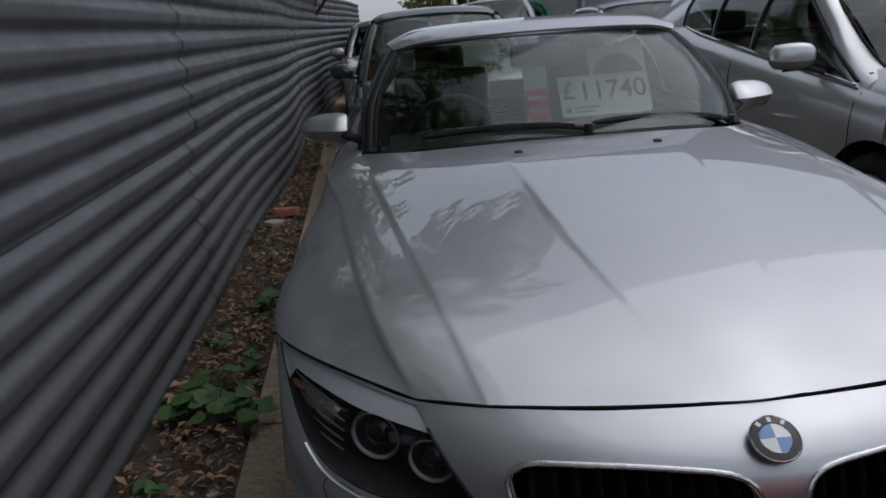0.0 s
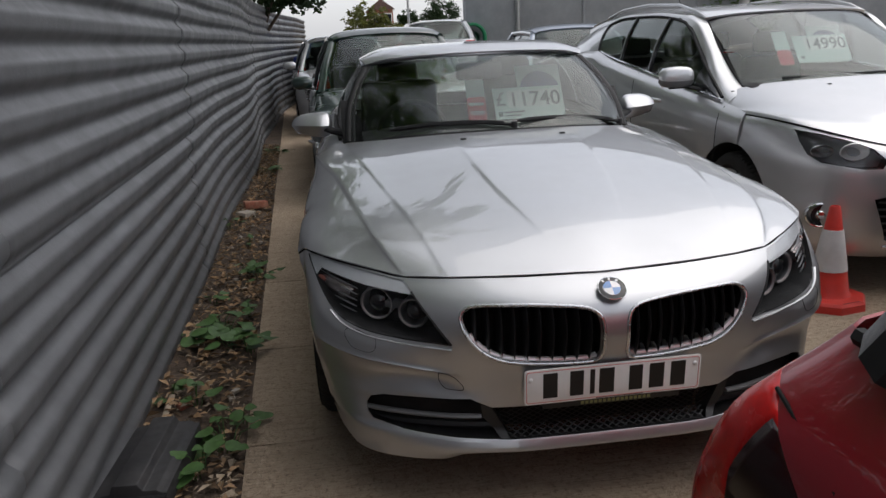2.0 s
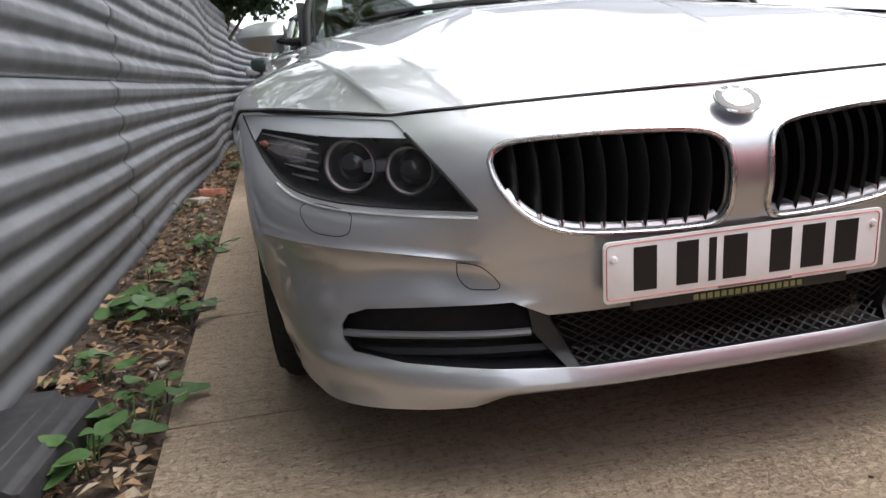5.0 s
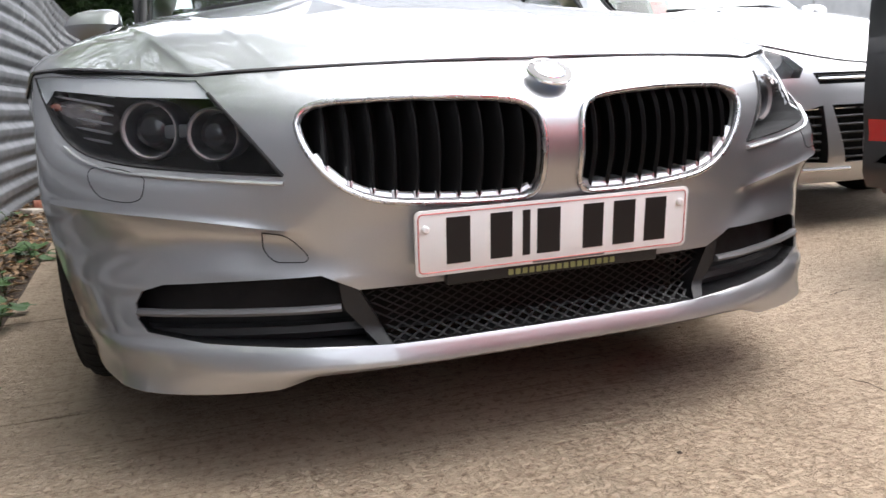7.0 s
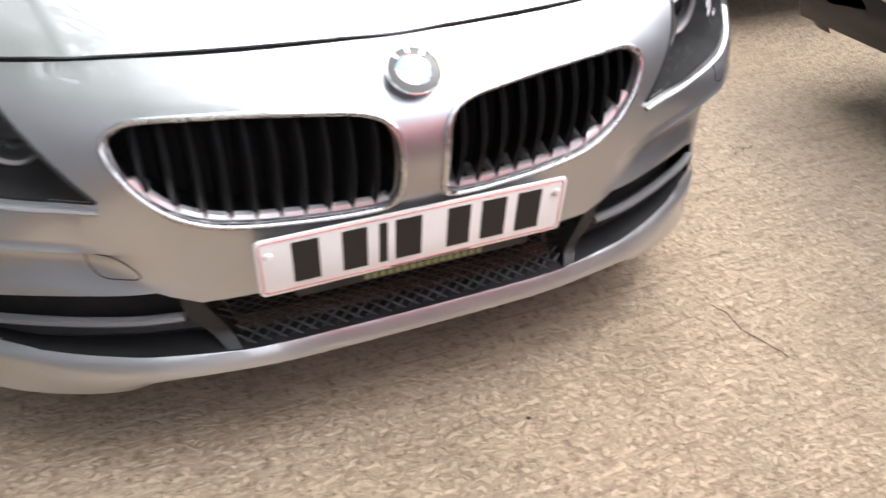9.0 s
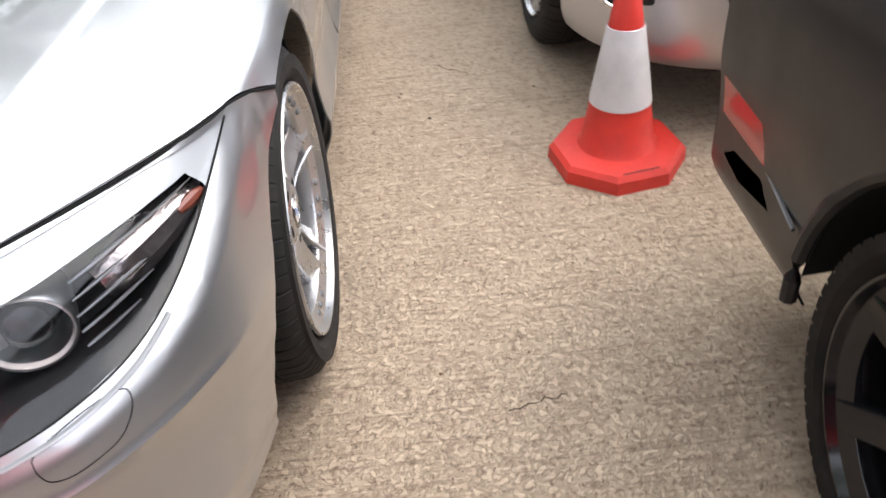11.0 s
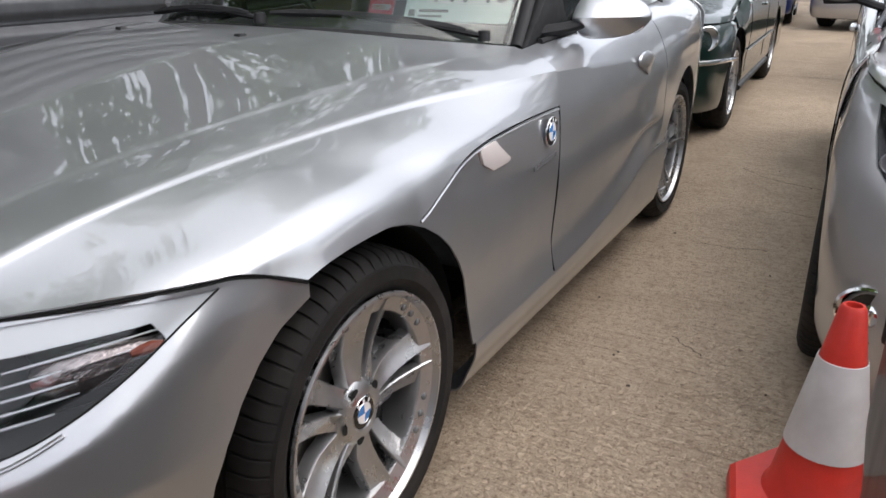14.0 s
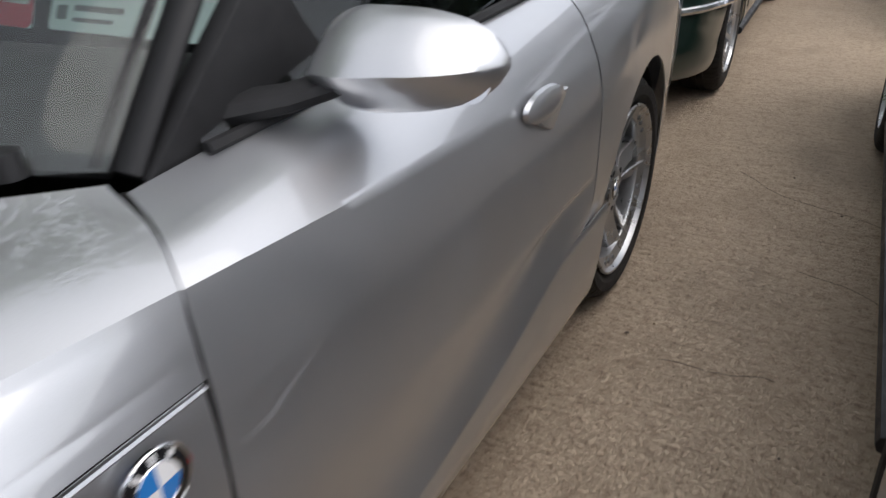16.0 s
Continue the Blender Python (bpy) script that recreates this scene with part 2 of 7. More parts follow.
def cut_out(bm, outline, axes=(0, 2), keep=None):
    """Cuts a convex outline (points in two axes) through the sheet along the third; returns the cut piece as a bmesh of its own."""
    o = [Vector((a, b)) for a, b in outline]
    area = sum(p.x * q.y - q.x * p.y for p, q in zip(o, o[1:] + o[:1]))
    if area < 0:
        o.reverse()
    mid = sum(o, Vector((0, 0))) / len(o)
    lo, hi = [min(p[i] for p in o) for i in (0, 1)], [max(p[i] for p in o) for i in (0, 1)]
    a, b = axes

    def near(f):
        xs, ys = [v.co[a] for v in f.verts], [v.co[b] for v in f.verts]
        return max(xs) > lo[0] and min(xs) < hi[0] and max(ys) > lo[1] and min(ys) < hi[1] and (keep is None or keep(f.calc_center_median()))

    inside = [f for f in bm.faces if near(f)]
    for p, q in zip(o, o[1:] + o[:1]):
        if (q - p).length < 1e-6 or not inside:
            continue
        n2 = Vector(((q - p).y, -(q - p).x)).normalized()
        co, no = Vector((0, 0, 0)), Vector((0, 0, 0))
        co[a], co[b], no[a], no[b] = p.x, p.y, n2.x, n2.y
        geom = list({*inside, *(e for f in inside for e in f.edges), *(v for f in inside for v in f.verts)})
        res = bmesh.ops.bisect_plane(bm, geom=geom, dist=1e-6, plane_co=co, plane_no=no)
        pool = set(f for f in inside if f.is_valid) | set(g for g in res["geom"] if isinstance(g, bmesh.types.BMFace))
        inside = [f for f in pool if (Vector((f.calc_center_median()[a], f.calc_center_median()[b])) - p).dot(n2) < 0]
    piece = bmesh.new()
    vmap = {}
    for f in inside:
        for v in f.verts:
            if v not in vmap:
                vmap[v] = piece.verts.new(v.co)
        piece.faces.new([vmap[v] for v in f.verts])
    bmesh.ops.delete(bm, geom=inside, context="FACES")
    return piece


def copy_bm(bm):
    return bm.copy()


def shifted(bm, v):
    c = bm.copy()
    bmesh.ops.translate(c, verts=c.verts, vec=v)
    return c


def rim_wall(bm, v):
    """The wall of an opening: the boundary of a sheet drawn out by v."""
    out = bmesh.new()
    for e in bm.edges:
        if len(e.link_faces) == 1:
            p, q = e.verts
            f = [out.verts.new(p.co), out.verts.new(q.co), out.verts.new(q.co + Vector(v)), out.verts.new(p.co + Vector(v))]
            out.faces.new(f)
    bmesh.ops.remove_doubles(out, verts=out.verts, dist=1e-5)
    bmesh.ops.recalc_face_normals(out, faces=out.faces)
    return out


def box(x0, x1, y0, y1, z0, z1, bevel=0.0, seg=2):
    bm = bmesh.new()
    bmesh.ops.create_cube(bm, size=1)
    bmesh.ops.scale(bm, vec=(x1 - x0, y1 - y0, z1 - z0), verts=bm.verts)
    bmesh.ops.translate(bm, vec=((x0 + x1) / 2, (y0 + y1) / 2, (z0 + z1) / 2), verts=bm.verts)
    if bevel:
        bmesh.ops.bevel(bm, geom=bm.edges[:], offset=bevel, segments=seg, affect="EDGES", profile=0.5)
    return bm


def join(*bms):
    me = bpy.data.meshes.new("tmp")
    out = bmesh.new()
    for b in bms:
        b.to_mesh(me)
        out.from_mesh(me)
        b.free()
    bpy.data.meshes.remove(me)
    return out


def lathe(profile, n=48, axis="x", a0=0.0, a1=2 * math.pi):
    """profile: (along the axis, radius)."""
    close = abs(a1 - a0 - 2 * math.pi) < 1e-6
    k = n if close else n + 1
    g = np.zeros((len(profile), k, 3))
    for i, (h, r) in enumerate(profile):
        for j in range(k):
            t = a0 + (a1 - a0) * j / n
            c, s = r * math.cos(t), r * math.sin(t)
            g[i, j] = (h, c, s) if axis == "x" else (c, h, s) if axis == "y" else (c, s, h)
    bm = grid_bm(g, close=close)
    bmesh.ops.remove_doubles(bm, verts=bm.verts, dist=1e-6)
    bmesh.ops.recalc_face_normals(bm, faces=bm.faces)
    return bm


def tube(path, r, n=8, closed=False, taper=None, flat=1.0, up=(0, 0, 1)):
    """A rod of radius r along points; taper: factor at each point; flat: height over width."""
    p = [Vector(q) for q in path]
    g = []
    for i, q in enumerate(p):
        a = p[i - 1] if (i or closed) else p[0]
        b = p[(i + 1) % len(p)] if (closed or i < len(p) - 1) else p[-1]
        d = (b - a).normalized()
        s = d.cross(Vector(up))
        s = s.normalized() if s.length > 1e-4 else d.orthogonal().normalized()
        u = s.cross(d)
        k = r * (taper[i] if taper else 1)
        g.append([q + s * (math.cos(2 * math.pi * j / n) * k) + u * (math.sin(2 * math.pi * j / n) * k * flat) for j in range(n)])
    if closed:
        g.append(g[0])
    bm = grid_bm(np.array([[tuple(v) for v in row] for row in g]), close=True)
    if not closed:
        for ring in (g[0], g[-1]):
            bm.faces.new([bm.verts.new(v) for v in ring])
    bmesh.ops.remove_doubles(bm, verts=bm.verts, dist=1e-6)
    bmesh.ops.recalc_face_normals(bm, faces=bm.faces)
    return bm


def prism(outline, lo, hi, axis=1, bevel=0.0):
    """A flat outline (two axes) drawn out from lo to hi along the third axis."""
    bm = bmesh.new()
    ax = [i for i in range(3) if i != axis]

    def at(p, h):
        v = [0, 0, 0]
        v[ax[0]], v[ax[1]], v[axis] = p[0], p[1], h
        return bm.verts.new(v)

    a, b = [at(p, lo) for p in outline], [at(p, hi) for p in outline]
    bm.faces.new(a)
    bm.faces.new(b[::-1])
    for i in range(len(a)):
        j = (i + 1) % len(a)
        bm.faces.new((a[i], b[i], b[j], a[j]))
    bmesh.ops.recalc_face_normals(bm, faces=bm.faces)
    if bevel:
        bmesh.ops.bevel(bm, geom=bm.edges[:], offset=bevel, segments=2, affect="EDGES", profile=0.5)
    return bm


def rounded(x0, x1, y0, y1, r, n=5):
    out = []
    for cx, cy, a in ((x1 - r, y1 - r, 0), (x0 + r, y1 - r, 90), (x0 + r, y0 + r, 180), (x1 - r, y0 + r, 270)):
        out += [(cx + r * math.cos(radians(a + 90 * i / n)), cy + r * math.sin(radians(a + 90 * i / n))) for i in range(n + 1)]
    return out


def circle2(cx, cy, r, n=40):
    return [(cx + r * math.cos(2 * math.pi * i / n), cy + r * math.sin(2 * math.pi * i / n)) for i in range(n)]


def tree_of(bm):
    return BVHTree.FromBMesh(bm)


# ---- ground ----
def concrete():
    m = mat("concrete", (0.30, 0.235, 0.165), 0.85)
    nt = m.node_tree
    b = nt.nodes["Principled BSDF"]
    b.inputs["Specular IOR Level"].default_value = 0.25
    co = nt.nodes.new("ShaderNodeTexCoord").outputs["Object"]

    def node(kind, **inp):
        n = nt.nodes.new(kind)
        for k, v in inp.items():
            n.inputs[k].default_value = v
        return n

    def tex(scale, detail=5.0, stretch=None, rough=0.6):
        n = node("ShaderNodeTexNoise", Scale=scale, Detail=detail, Roughness=rough)
        if stretch:
            mp = node("ShaderNodeMapping", Scale=stretch, Rotation=(0, 0, radians(6)))
            nt.links.new(co, mp.inputs["Vector"])
            nt.links.new(mp.outputs[0], n.inputs["Vector"])
        else:
            nt.links.new(co, n.inputs["Vector"])
        return n.outputs["Fac"]

    def rng(fac, lo, hi, a=0.0, c=1.0):
        n = node("ShaderNodeMapRange")
        for i, v in enumerate((lo, hi, a, c)):
            n.inputs[i + 1].default_value = v
        nt.links.new(fac, n.inputs[0])
        return n.outputs[0]

    def mixc(fac, a, c):
        n = node("ShaderNodeMixRGB")
        nt.links.new(fac, n.inputs[0])
        for i, v in ((1, a), (2, c)):
            if isinstance(v, tuple):
                n.inputs[i].default_value = (*v, 1)
            else:
                nt.links.new(v, n.inputs[i])
        return n.outputs[0]

    col = mixc(rng(tex(0.7), 0.35, 0.65), (0.525, 0.415, 0.300), (0.425, 0.334, 0.242))
    col = mixc(rng(tex(260, 2.0), 0.40, 0.70, 0, 0.22), col, (0.27, 0.205, 0.15))
    col = mixc(rng(tex(29, 5.0, None, 0.62), 0.505, 0.59, 0, 0.42), col, (0.30, 0.222, 0.158))
    col = mixc(rng(tex(58, 4.0, None, 0.6), 0.572, 0.615, 0, 0.52), col, (0.20, 0.142, 0.100))
    col = mixc(rng(tex(105, 3.0), 0.645, 0.675, 0, 0.85), col, (0.11, 0.076, 0.055))
    col = mixc(rng(tex(95, 3.0), 0.60, 0.68, 0, 0.35), col, (0.66, 0.565, 0.45))
    col = mixc(rng(tex(30, 4.0, (0.35, 3.2, 1)), 0.51, 0.63, 0, 0.30), col, (0.25, 0.185, 0.135))
    col = mixc(rng(tex(14, 3.0, (0.16, 9.0, 1)), 0.58, 0.65, 0, 0.5), col, (0.20, 0.148, 0.108))
    col = mixc(rng(tex(3.2, 6.0), 0.52, 0.70, 0, 0.42), col, (0.29, 0.220, 0.155))
    col = mixc(rng(tex(1.3, 6.0, (1, 0.5, 1)), 0.55, 0.66, 0, 0.45), col, (0.24, 0.195, 0.15))
    nt.links.new(col, b.inputs["Base Color"])
    add = node("ShaderNodeMath")
    add.operation = "ADD"
    nt.links.new(rng(tex(72, 5.0, None, 0.65), 0.46, 0.60, 1.0, 0), add.inputs[0])
    nt.links.new(rng(tex(30, 4.0, (0.35, 3.2, 1)), 0.4, 0.7, 0.4, 0), add.inputs[1])
    bp = node("ShaderNodeBump", Strength=0.85, Distance=0.005)
    nt.links.new(add.outputs[0], bp.inputs["Height"])
    nt.links.new(bp.outputs[0], b.inputs["Normal"])
    return m


CONCRETE = concrete()
DIRT = mat("dirt", (0.055, 0.036, 0.024), 0.95, vary=0.5, scale=45, bump=0.012, bscale=60, color2=(0.095, 0.068, 0.048), mix_scale=7)
EARTH = mat("gravel_ground", (0.16, 0.12, 0.085), 0.95, vary=0.3, scale=25, bump=0.008, bscale=40, color2=(0.22, 0.17, 0.12), mix_scale=2)
DEBRIS = mat("leaf_litter", (0.24, 0.155, 0.085), 0.85, random_amt=0.75, vary=0.2, scale=60)
STRAW = mat("pale_chips", (0.31, 0.25, 0.18), 0.85, random_amt=0.45, vary=0.2, scale=60)
WEED = mat("weed_leaf", (0.040, 0.084, 0.022), 0.55, random_amt=0.5, vary=0.2, scale=50, spec=0.4)
BRICK = mat("brick_red", (0.34, 0.085, 0.05), 0.9, vary=0.3, scale=40, bump=0.002, bscale=120, color2=(0.42, 0.22, 0.15), mix_scale=12)
STONE = mat("pale_stone", (0.36, 0.32, 0.27), 0.9, vary=0.25, scale=40, bump=0.002, bscale=100)
STICK = mat("dry_stick", (0.34, 0.28, 0.21), 0.85, vary=0.25, scale=50)
RBLOCK = mat("black_rubber_block", (0.016, 0.016, 0.018), 0.6, vary=0.3, scale=25, color2=(0.03, 0.029, 0.03), mix_scale=8)
ZINC = mat("grey_fence_paint", (0.108, 0.111, 0.117), 0.46, 0.0, vary=0.12, scale=16, color2=(0.084, 0.086, 0.091), mix_scale=2.2, bump=0.0006, bscale=90)


def slab_edge(y):
    """The left edge of the concrete, at y."""
    return -1.108 - 0.0615 * y


def fence_x(y):
    return -1.535 - 0.039 * y + 0.035 * math.sin(1.1 * y + 0.4) * min(1, max(0, (y - 2) / 3)) + 0.085 * max(0, y - 13.2)


base = bmesh.new()
gx, gy = [-400, -60, -14, -6] + [-4 + 0.5 * i for i in range(8)] + [0.5, 6, 14, 60, 400], [-400, -60, -12] + [-8 + i for i in range(30)] + [40, 80, 400]
vs = [[base.verts.new((x, y, -0.035 + (0.014 * noise.noise(Vector((x * 1.7, y * 1.7, 0))) if abs(x) < 5 and abs(y) < 25 else 0))) for x in gx] for y in gy]
for i in range(len(gy) - 1):
    for j in range(len(gx) - 1):
        base.faces.new((vs[i][j], vs[i][j + 1], vs[i + 1][j + 1], vs[i + 1][j]))
tagged(part("ground", base, EARTH), kind="structure")

# strip of soil along the fence
g = np.zeros((190, 16, 3))
for i in range(190):
    y = -6 + 32 * i / 189
    for j in range(16):
        t = j / 15
        x = (fence_x(y) - 0.35) * (1 - t) + (slab_edge(y) + 0.03) * t
        g[i, j] = (x, y, -0.020 + 0.016 * noise.noise(Vector((x * 6, y * 6, 1))) + 0.02 * noise.noise(Vector((x * 1.5, y * 1.5, 3))) + 0.03 * (1 - t))
tagged(part("ground_soil", grid_bm(g), DIRT), kind="structure")

# concrete: an edging strip in short bays, and the yard beside it
strip = [-9.0, 0.55, 1.44, 2.49, 5.30, 8.35, 11.4, 16.0, 24.0]
for k in range(len(strip) - 1):
    y0, y1 = strip[k] + (0.004 if k else 0), strip[k + 1] - 0.004
    n = max(2, int((y1 - y0) / 0.15))
    ys = [y0 + (y1 - y0) * i / n for i in range(n + 1)]
    left = [(slab_edge(y) + 0.006 * noise.noise(Vector((3, y * 9, 0))), y) for y in ys]
    outline = left + [(slab_edge(y1) + 0.42, y1), (slab_edge(y0) + 0.42, y0)]
    tagged(part("pavement_strip", prism(outline[::-1], -0.12, 0.0, 2), CONCRETE, smooth=False), kind="structure")
for y0, y1 in ((-9.0, 8.35), (8.362, 24.0)):
    outline = [(slab_edge(y0) + 0.42, y0), (slab_edge(y1) + 0.42, y1), (22.0, y1), (22.0, y0)]
    tagged(part("pavement_yard", prism(outline[::-1], -0.12, 0.0, 2), CONCRETE, smooth=False), kind="structure")


# ---- corrugated fence ----
def fence_sheet(y0, y1, z0, z1, lift, seed):
    """One sheet of corrugated metal, ribs level, with dents and a slightly ragged end."""
    rnd = random.Random(seed)
    pitch, depth = 0.131, 0.016
    nz = int((z1 - z0) / pitch * 16)
    ny = max(8, int((y1 - y0) / 0.10))
    off, amp = rnd.random() * 9, 0.5 + rnd.random()
    g = np.zeros((ny + 1, nz + 1, 3))
    for i in range(ny + 1):
        for j in range(nz + 1):
            z = z0 + (z1 - z0) * j / nz
            y = y0 + (y1 - y0) * i / ny
            if i in (0, ny):
                y += 0.006 * math.sin(z / pitch * 2 * math.pi + 1) + 0.006 * noise.noise(Vector((z * 6, off, 0)))
            sag = 0.0015 * noise.noise(Vector((y * 0.9, off, 2)))
            u = ((z + sag) / pitch + 0.3) % 1
            rib = depth * float(np.interp(u, (0, 0.06, 0.28, 0.34, 0.62, 0.68, 0.92, 1), (-1, -0.96, 0.55, 0.78, 1.0, 0.86, -0.86, -1)))
            bulge = 0.0025 * amp * noise.noise(Vector((y * 0.8, z * 1.1, off)))
            g[i, j] = (fence_x(y) + lift + rib + bulge, y, z)
    return shell(grid_bm(g, flip=True), 0.0015)


fence = tagged(new("wall_fence"), "grey painted fence of level corrugated metal sheets", "fence", kind="structure")
y, k = -6.35, 0
for w in (3.05, 3.05, 3.05, 3.05, 3.05, 3.05, 3.05, 3.05, 3.05):
    part("sheet", fence_sheet(y - 0.05, y + w, -0.03, 0.90, 0.002 * (k % 2), k), ZINC, fence, sharp=None)
    part("sheet", fence_sheet(y + 0.12, y + w + 0.17, 0.87, 2.02, 0.005 + 0.002 * (k % 2), 50 + k), ZINC, fence, sharp=None)
    part("fence_post", box(-.05, .05, -.05, .05, -.3, 1.95, .004), STICK, fence, m=pose(fence_x(y) - 0.16, y, 0))
    y += w
    k += 1


# ---- wheels ----
def wheel(parent, x, y, z, radius, rim, width, side, style="twin", alloy=None, name="wheel"):
    """A wheel at (x, y, z), x the outer face; side +1: the outer face looks to +x."""
    alloy = alloy or ALLOY
    w = new(name)
    w.parent = parent
    w.matrix_local = pose(x, y, z, 0, 0, 0 if side > 0 else 180)
    # tyre: shoulder blocks between cross grooves
    prof = [(-0.012, rim - 0.006), (0.0, rim + 0.006), (0.012, rim + 0.025), (0.013, rim + 0.05), (0.006, radius - 0.028), (-0.006, radius - 0.012), (-0.022, radius - 0.004), (-0.05, radius - 0.001)]
    grooves = (-0.062, -0.096, -0.130)
    for gx in grooves:
        prof += [(gx + 0.005, radius), (gx + 0.0035, radius - 0.007), (gx - 0.0035, radius - 0.007), (gx - 0.005, radius)]
    prof += [(-width + 0.04, radius - 0.001), (-width + 0.02, radius - 0.005), (-width, radius - 0.025), (-width - 0.006, rim + 0.04), (-width + 0.005, rim - 0.005)]
    blocks, ring = 66, []
    for i in range(blocks):
        a = 2 * math.pi * i / blocks
        ring += [(a, 0), (a + 2 * math.pi / blocks * 0.80, 0), (a + 2 * math.pi / blocks * 0.84, 1), (a + 2 * math.pi / blocks * 0.96, 1)]
    g = np.zeros((len(prof), len(ring), 3))
    for i, (h, r) in enumerate(prof):
        for j, (a, cut) in enumerate(ring):
            k = r - (0.0055 if cut and (r > radius - 0.02) and (h > -0.052 or h < -width + 0.05) else 0)
            lean = 0.035 * (h + 0.03) if h > -0.06 else 0
            g[i, j] = (h, k * math.cos(a + lean * 6), k * math.sin(a + lean * 6))
    bm = grid_bm(g, close=True)
    bmesh.ops.recalc_face_normals(bm, faces=bm.faces)
    part("tyre", bm, RUBBER, w, sharp=28)
    # barrel and face ring
    part("rim", lathe([(0.004, rim + 0.002), (0.010, rim), (0.010, rim - 0.005), (0.002, rim - 0.009), (-0.004, rim - 0.012), (-0.016, rim - 0.040), (-0.022, rim - 0.042), (-0.045, rim - 0.036), (-width + 0.03, rim - 0.030), (-width, rim - 0.004)], 72), alloy, w)
    part("brake_disc", join(lathe([(-0.085, 0.06), (-0.085, 0.150), (-0.107, 0.150), (-0.107, 0.06)], 48)), DISC, w)
    part("caliper", join(box(-0.125, -0.065, 0.10, 0.17, -0.07, 0.07, 0.012)), GREYTRIM, w)
    # near-black disc puts the shade behind the spokes into colour
    part("hub_shade_disc", lathe([(-0.13, 0.0), (-0.13, rim - 0.03)], 40), VOID, w)
    # spokes
    n = 5 if style == "twin" else 10 if style == "ten" else 7
    for i in range(n):
        a0 = 2 * math.pi * i / n + 0.12
        arms = (-1, 1) if style == "twin" else (0,)
        for e in arms:
            rows = []
            u, v = Vector((0, math.cos(a0), math.sin(a0))), Vector((0, -math.sin(a0), math.cos(a0)))
            for s in np.linspace(0, 1, 9):
                r = 0.034 + s * (rim - 0.016 - 0.034)
                off = e * (0.0175 + 0.0275 * s)
                half = 0.0175 + 0.0095 * s**1.5 if e else (0.016 if style == "ten" else 0.026)
                top = -0.026 + 0.024 * s**1.5 - 0.008 * math.sin(math.pi * s)
                thick = 0.034 - 0.008 * s
                sec = []
                for du, dh in ((-1, -thick), (-1, -0.004), (-0.9, -0.0005), (-0.45, -0.002), (0, -0.003), (0.45, -0.002), (0.9, -0.0005), (1, -0.004), (1, -thick)):
                    drop = 0.019 * (0.5 + 0.5 * du * e) ** 1.2 * min(1, s * 2.5) if e else 0
                    sec.append(tuple(u * r + v * (off + du * half) + Vector((top + dh - drop, 0, 0))))
                rows.append(sec)
            bm = grid_bm(np.array(rows), close=True)
            bmesh.ops.recalc_face_normals(bm, faces=bm.faces)
            part("spoke", bm, alloy, w, sharp=30)
    part("hub", lathe([(-0.06, 0.070), (-0.034, 0.068), (-0.024, 0.056), (-0.022, 0.036), (-0.026, 0.034), (-0.026, 0.0)], 40), alloy, w)
    for i in range(5):
        a = 2 * math.pi * (i + 0.5) / 5 + 0.12
        part("wheel_bolt", lathe([(-0.031, 0.0125), (-0.0305, 0.0)], 12), VOID, w, m=pose(0.0072, 0.054 * math.cos(a), 0.054 * math.sin(a)))
    if style == "twin":
        roundel(w, .034, pose(-0.025, 0, 0, 90, 0, 90), "hub_badge")
        for i in range(5):
            for k in (-0.17, 0.0, 0.17):
                a = 2 * math.pi * (i + 0.5) / 5 + 0.12 + k
                part("rivet", lathe([(-0.015, 0.0085), (-0.0085, 0.0078), (-0.006, 0.0045), (-0.006, 0.0)], 10), GREYTRIM, w, m=pose(0.0, (rim - 0.026) * math.cos(a), (rim - 0.026) * math.sin(a)))
    return w


def roundel(parent, r, m, name="badge"):
    """A round badge: chrome edge, black ring, four blue and white quarters."""
    b = new(name)
    b.parent = parent
    b.matrix_local = m
    part("badge_rim", lathe([(0.0, r), (0.003, r), (0.0042, r * 0.97), (0.0035, r * 0.94)], 40, "z"), CHROME, b)
    part("badge_ring", lathe([(0.0030, r * 0.95), (0.0042, r * 0.80), (0.0046, r * 0.64)], 40, "z"), GLOSSBLACK, b)
    part("badge_inner_rim", lathe([(0.0044, r * 0.65), (0.0056, r * 0.63), (0.0046, r * 0.60)], 40, "z"), CHROME, b)
    for q in range(4):
        bm = lathe([(0.0048, r * 0.61), (0.0060, 0.0)], 8, "z", q * math.pi / 2, (q + 1) * math.pi / 2)
        part("badge_quarter", bm, RBLUE if q % 2 else RWHITE, b)
    for k in range(3):
        a = radians(90 + (k - 1) * 38)
        part("badge_mark", box(-0.0032 * r / 0.041, 0.0032 * r / 0.041, -0.0042 * r / 0.041, 0.0042 * r / 0.041, 0.0036, 0.0050), RWHITE, b, m=pose(0, 0, 0, 0, 0, math.degrees(a) - 90) @ pose(0, r * 0.79, 0), smooth=False)
    return b


LAMPRING = mat("lamp_ring_grey", (0.24, 0.24, 0.25), 0.3, 0.9)
INDICATOR = mat("indicator_reflector", (0.34, 0.30, 0.295), 0.18, 0.9, vary=0.5, scale=90, bump=0.002, bscale=120)
BRIGHT = mat("bright_satin", (0.80, 0.80, 0.81), 0.32, 0.7)
SLAT = mat("slat_black", (0.008, 0.008, 0.009), 0.45, spec=0.25)
PILLAR = mat("dark_pillar", (0.011, 0.011, 0.012), 0.5, spec=0.3)


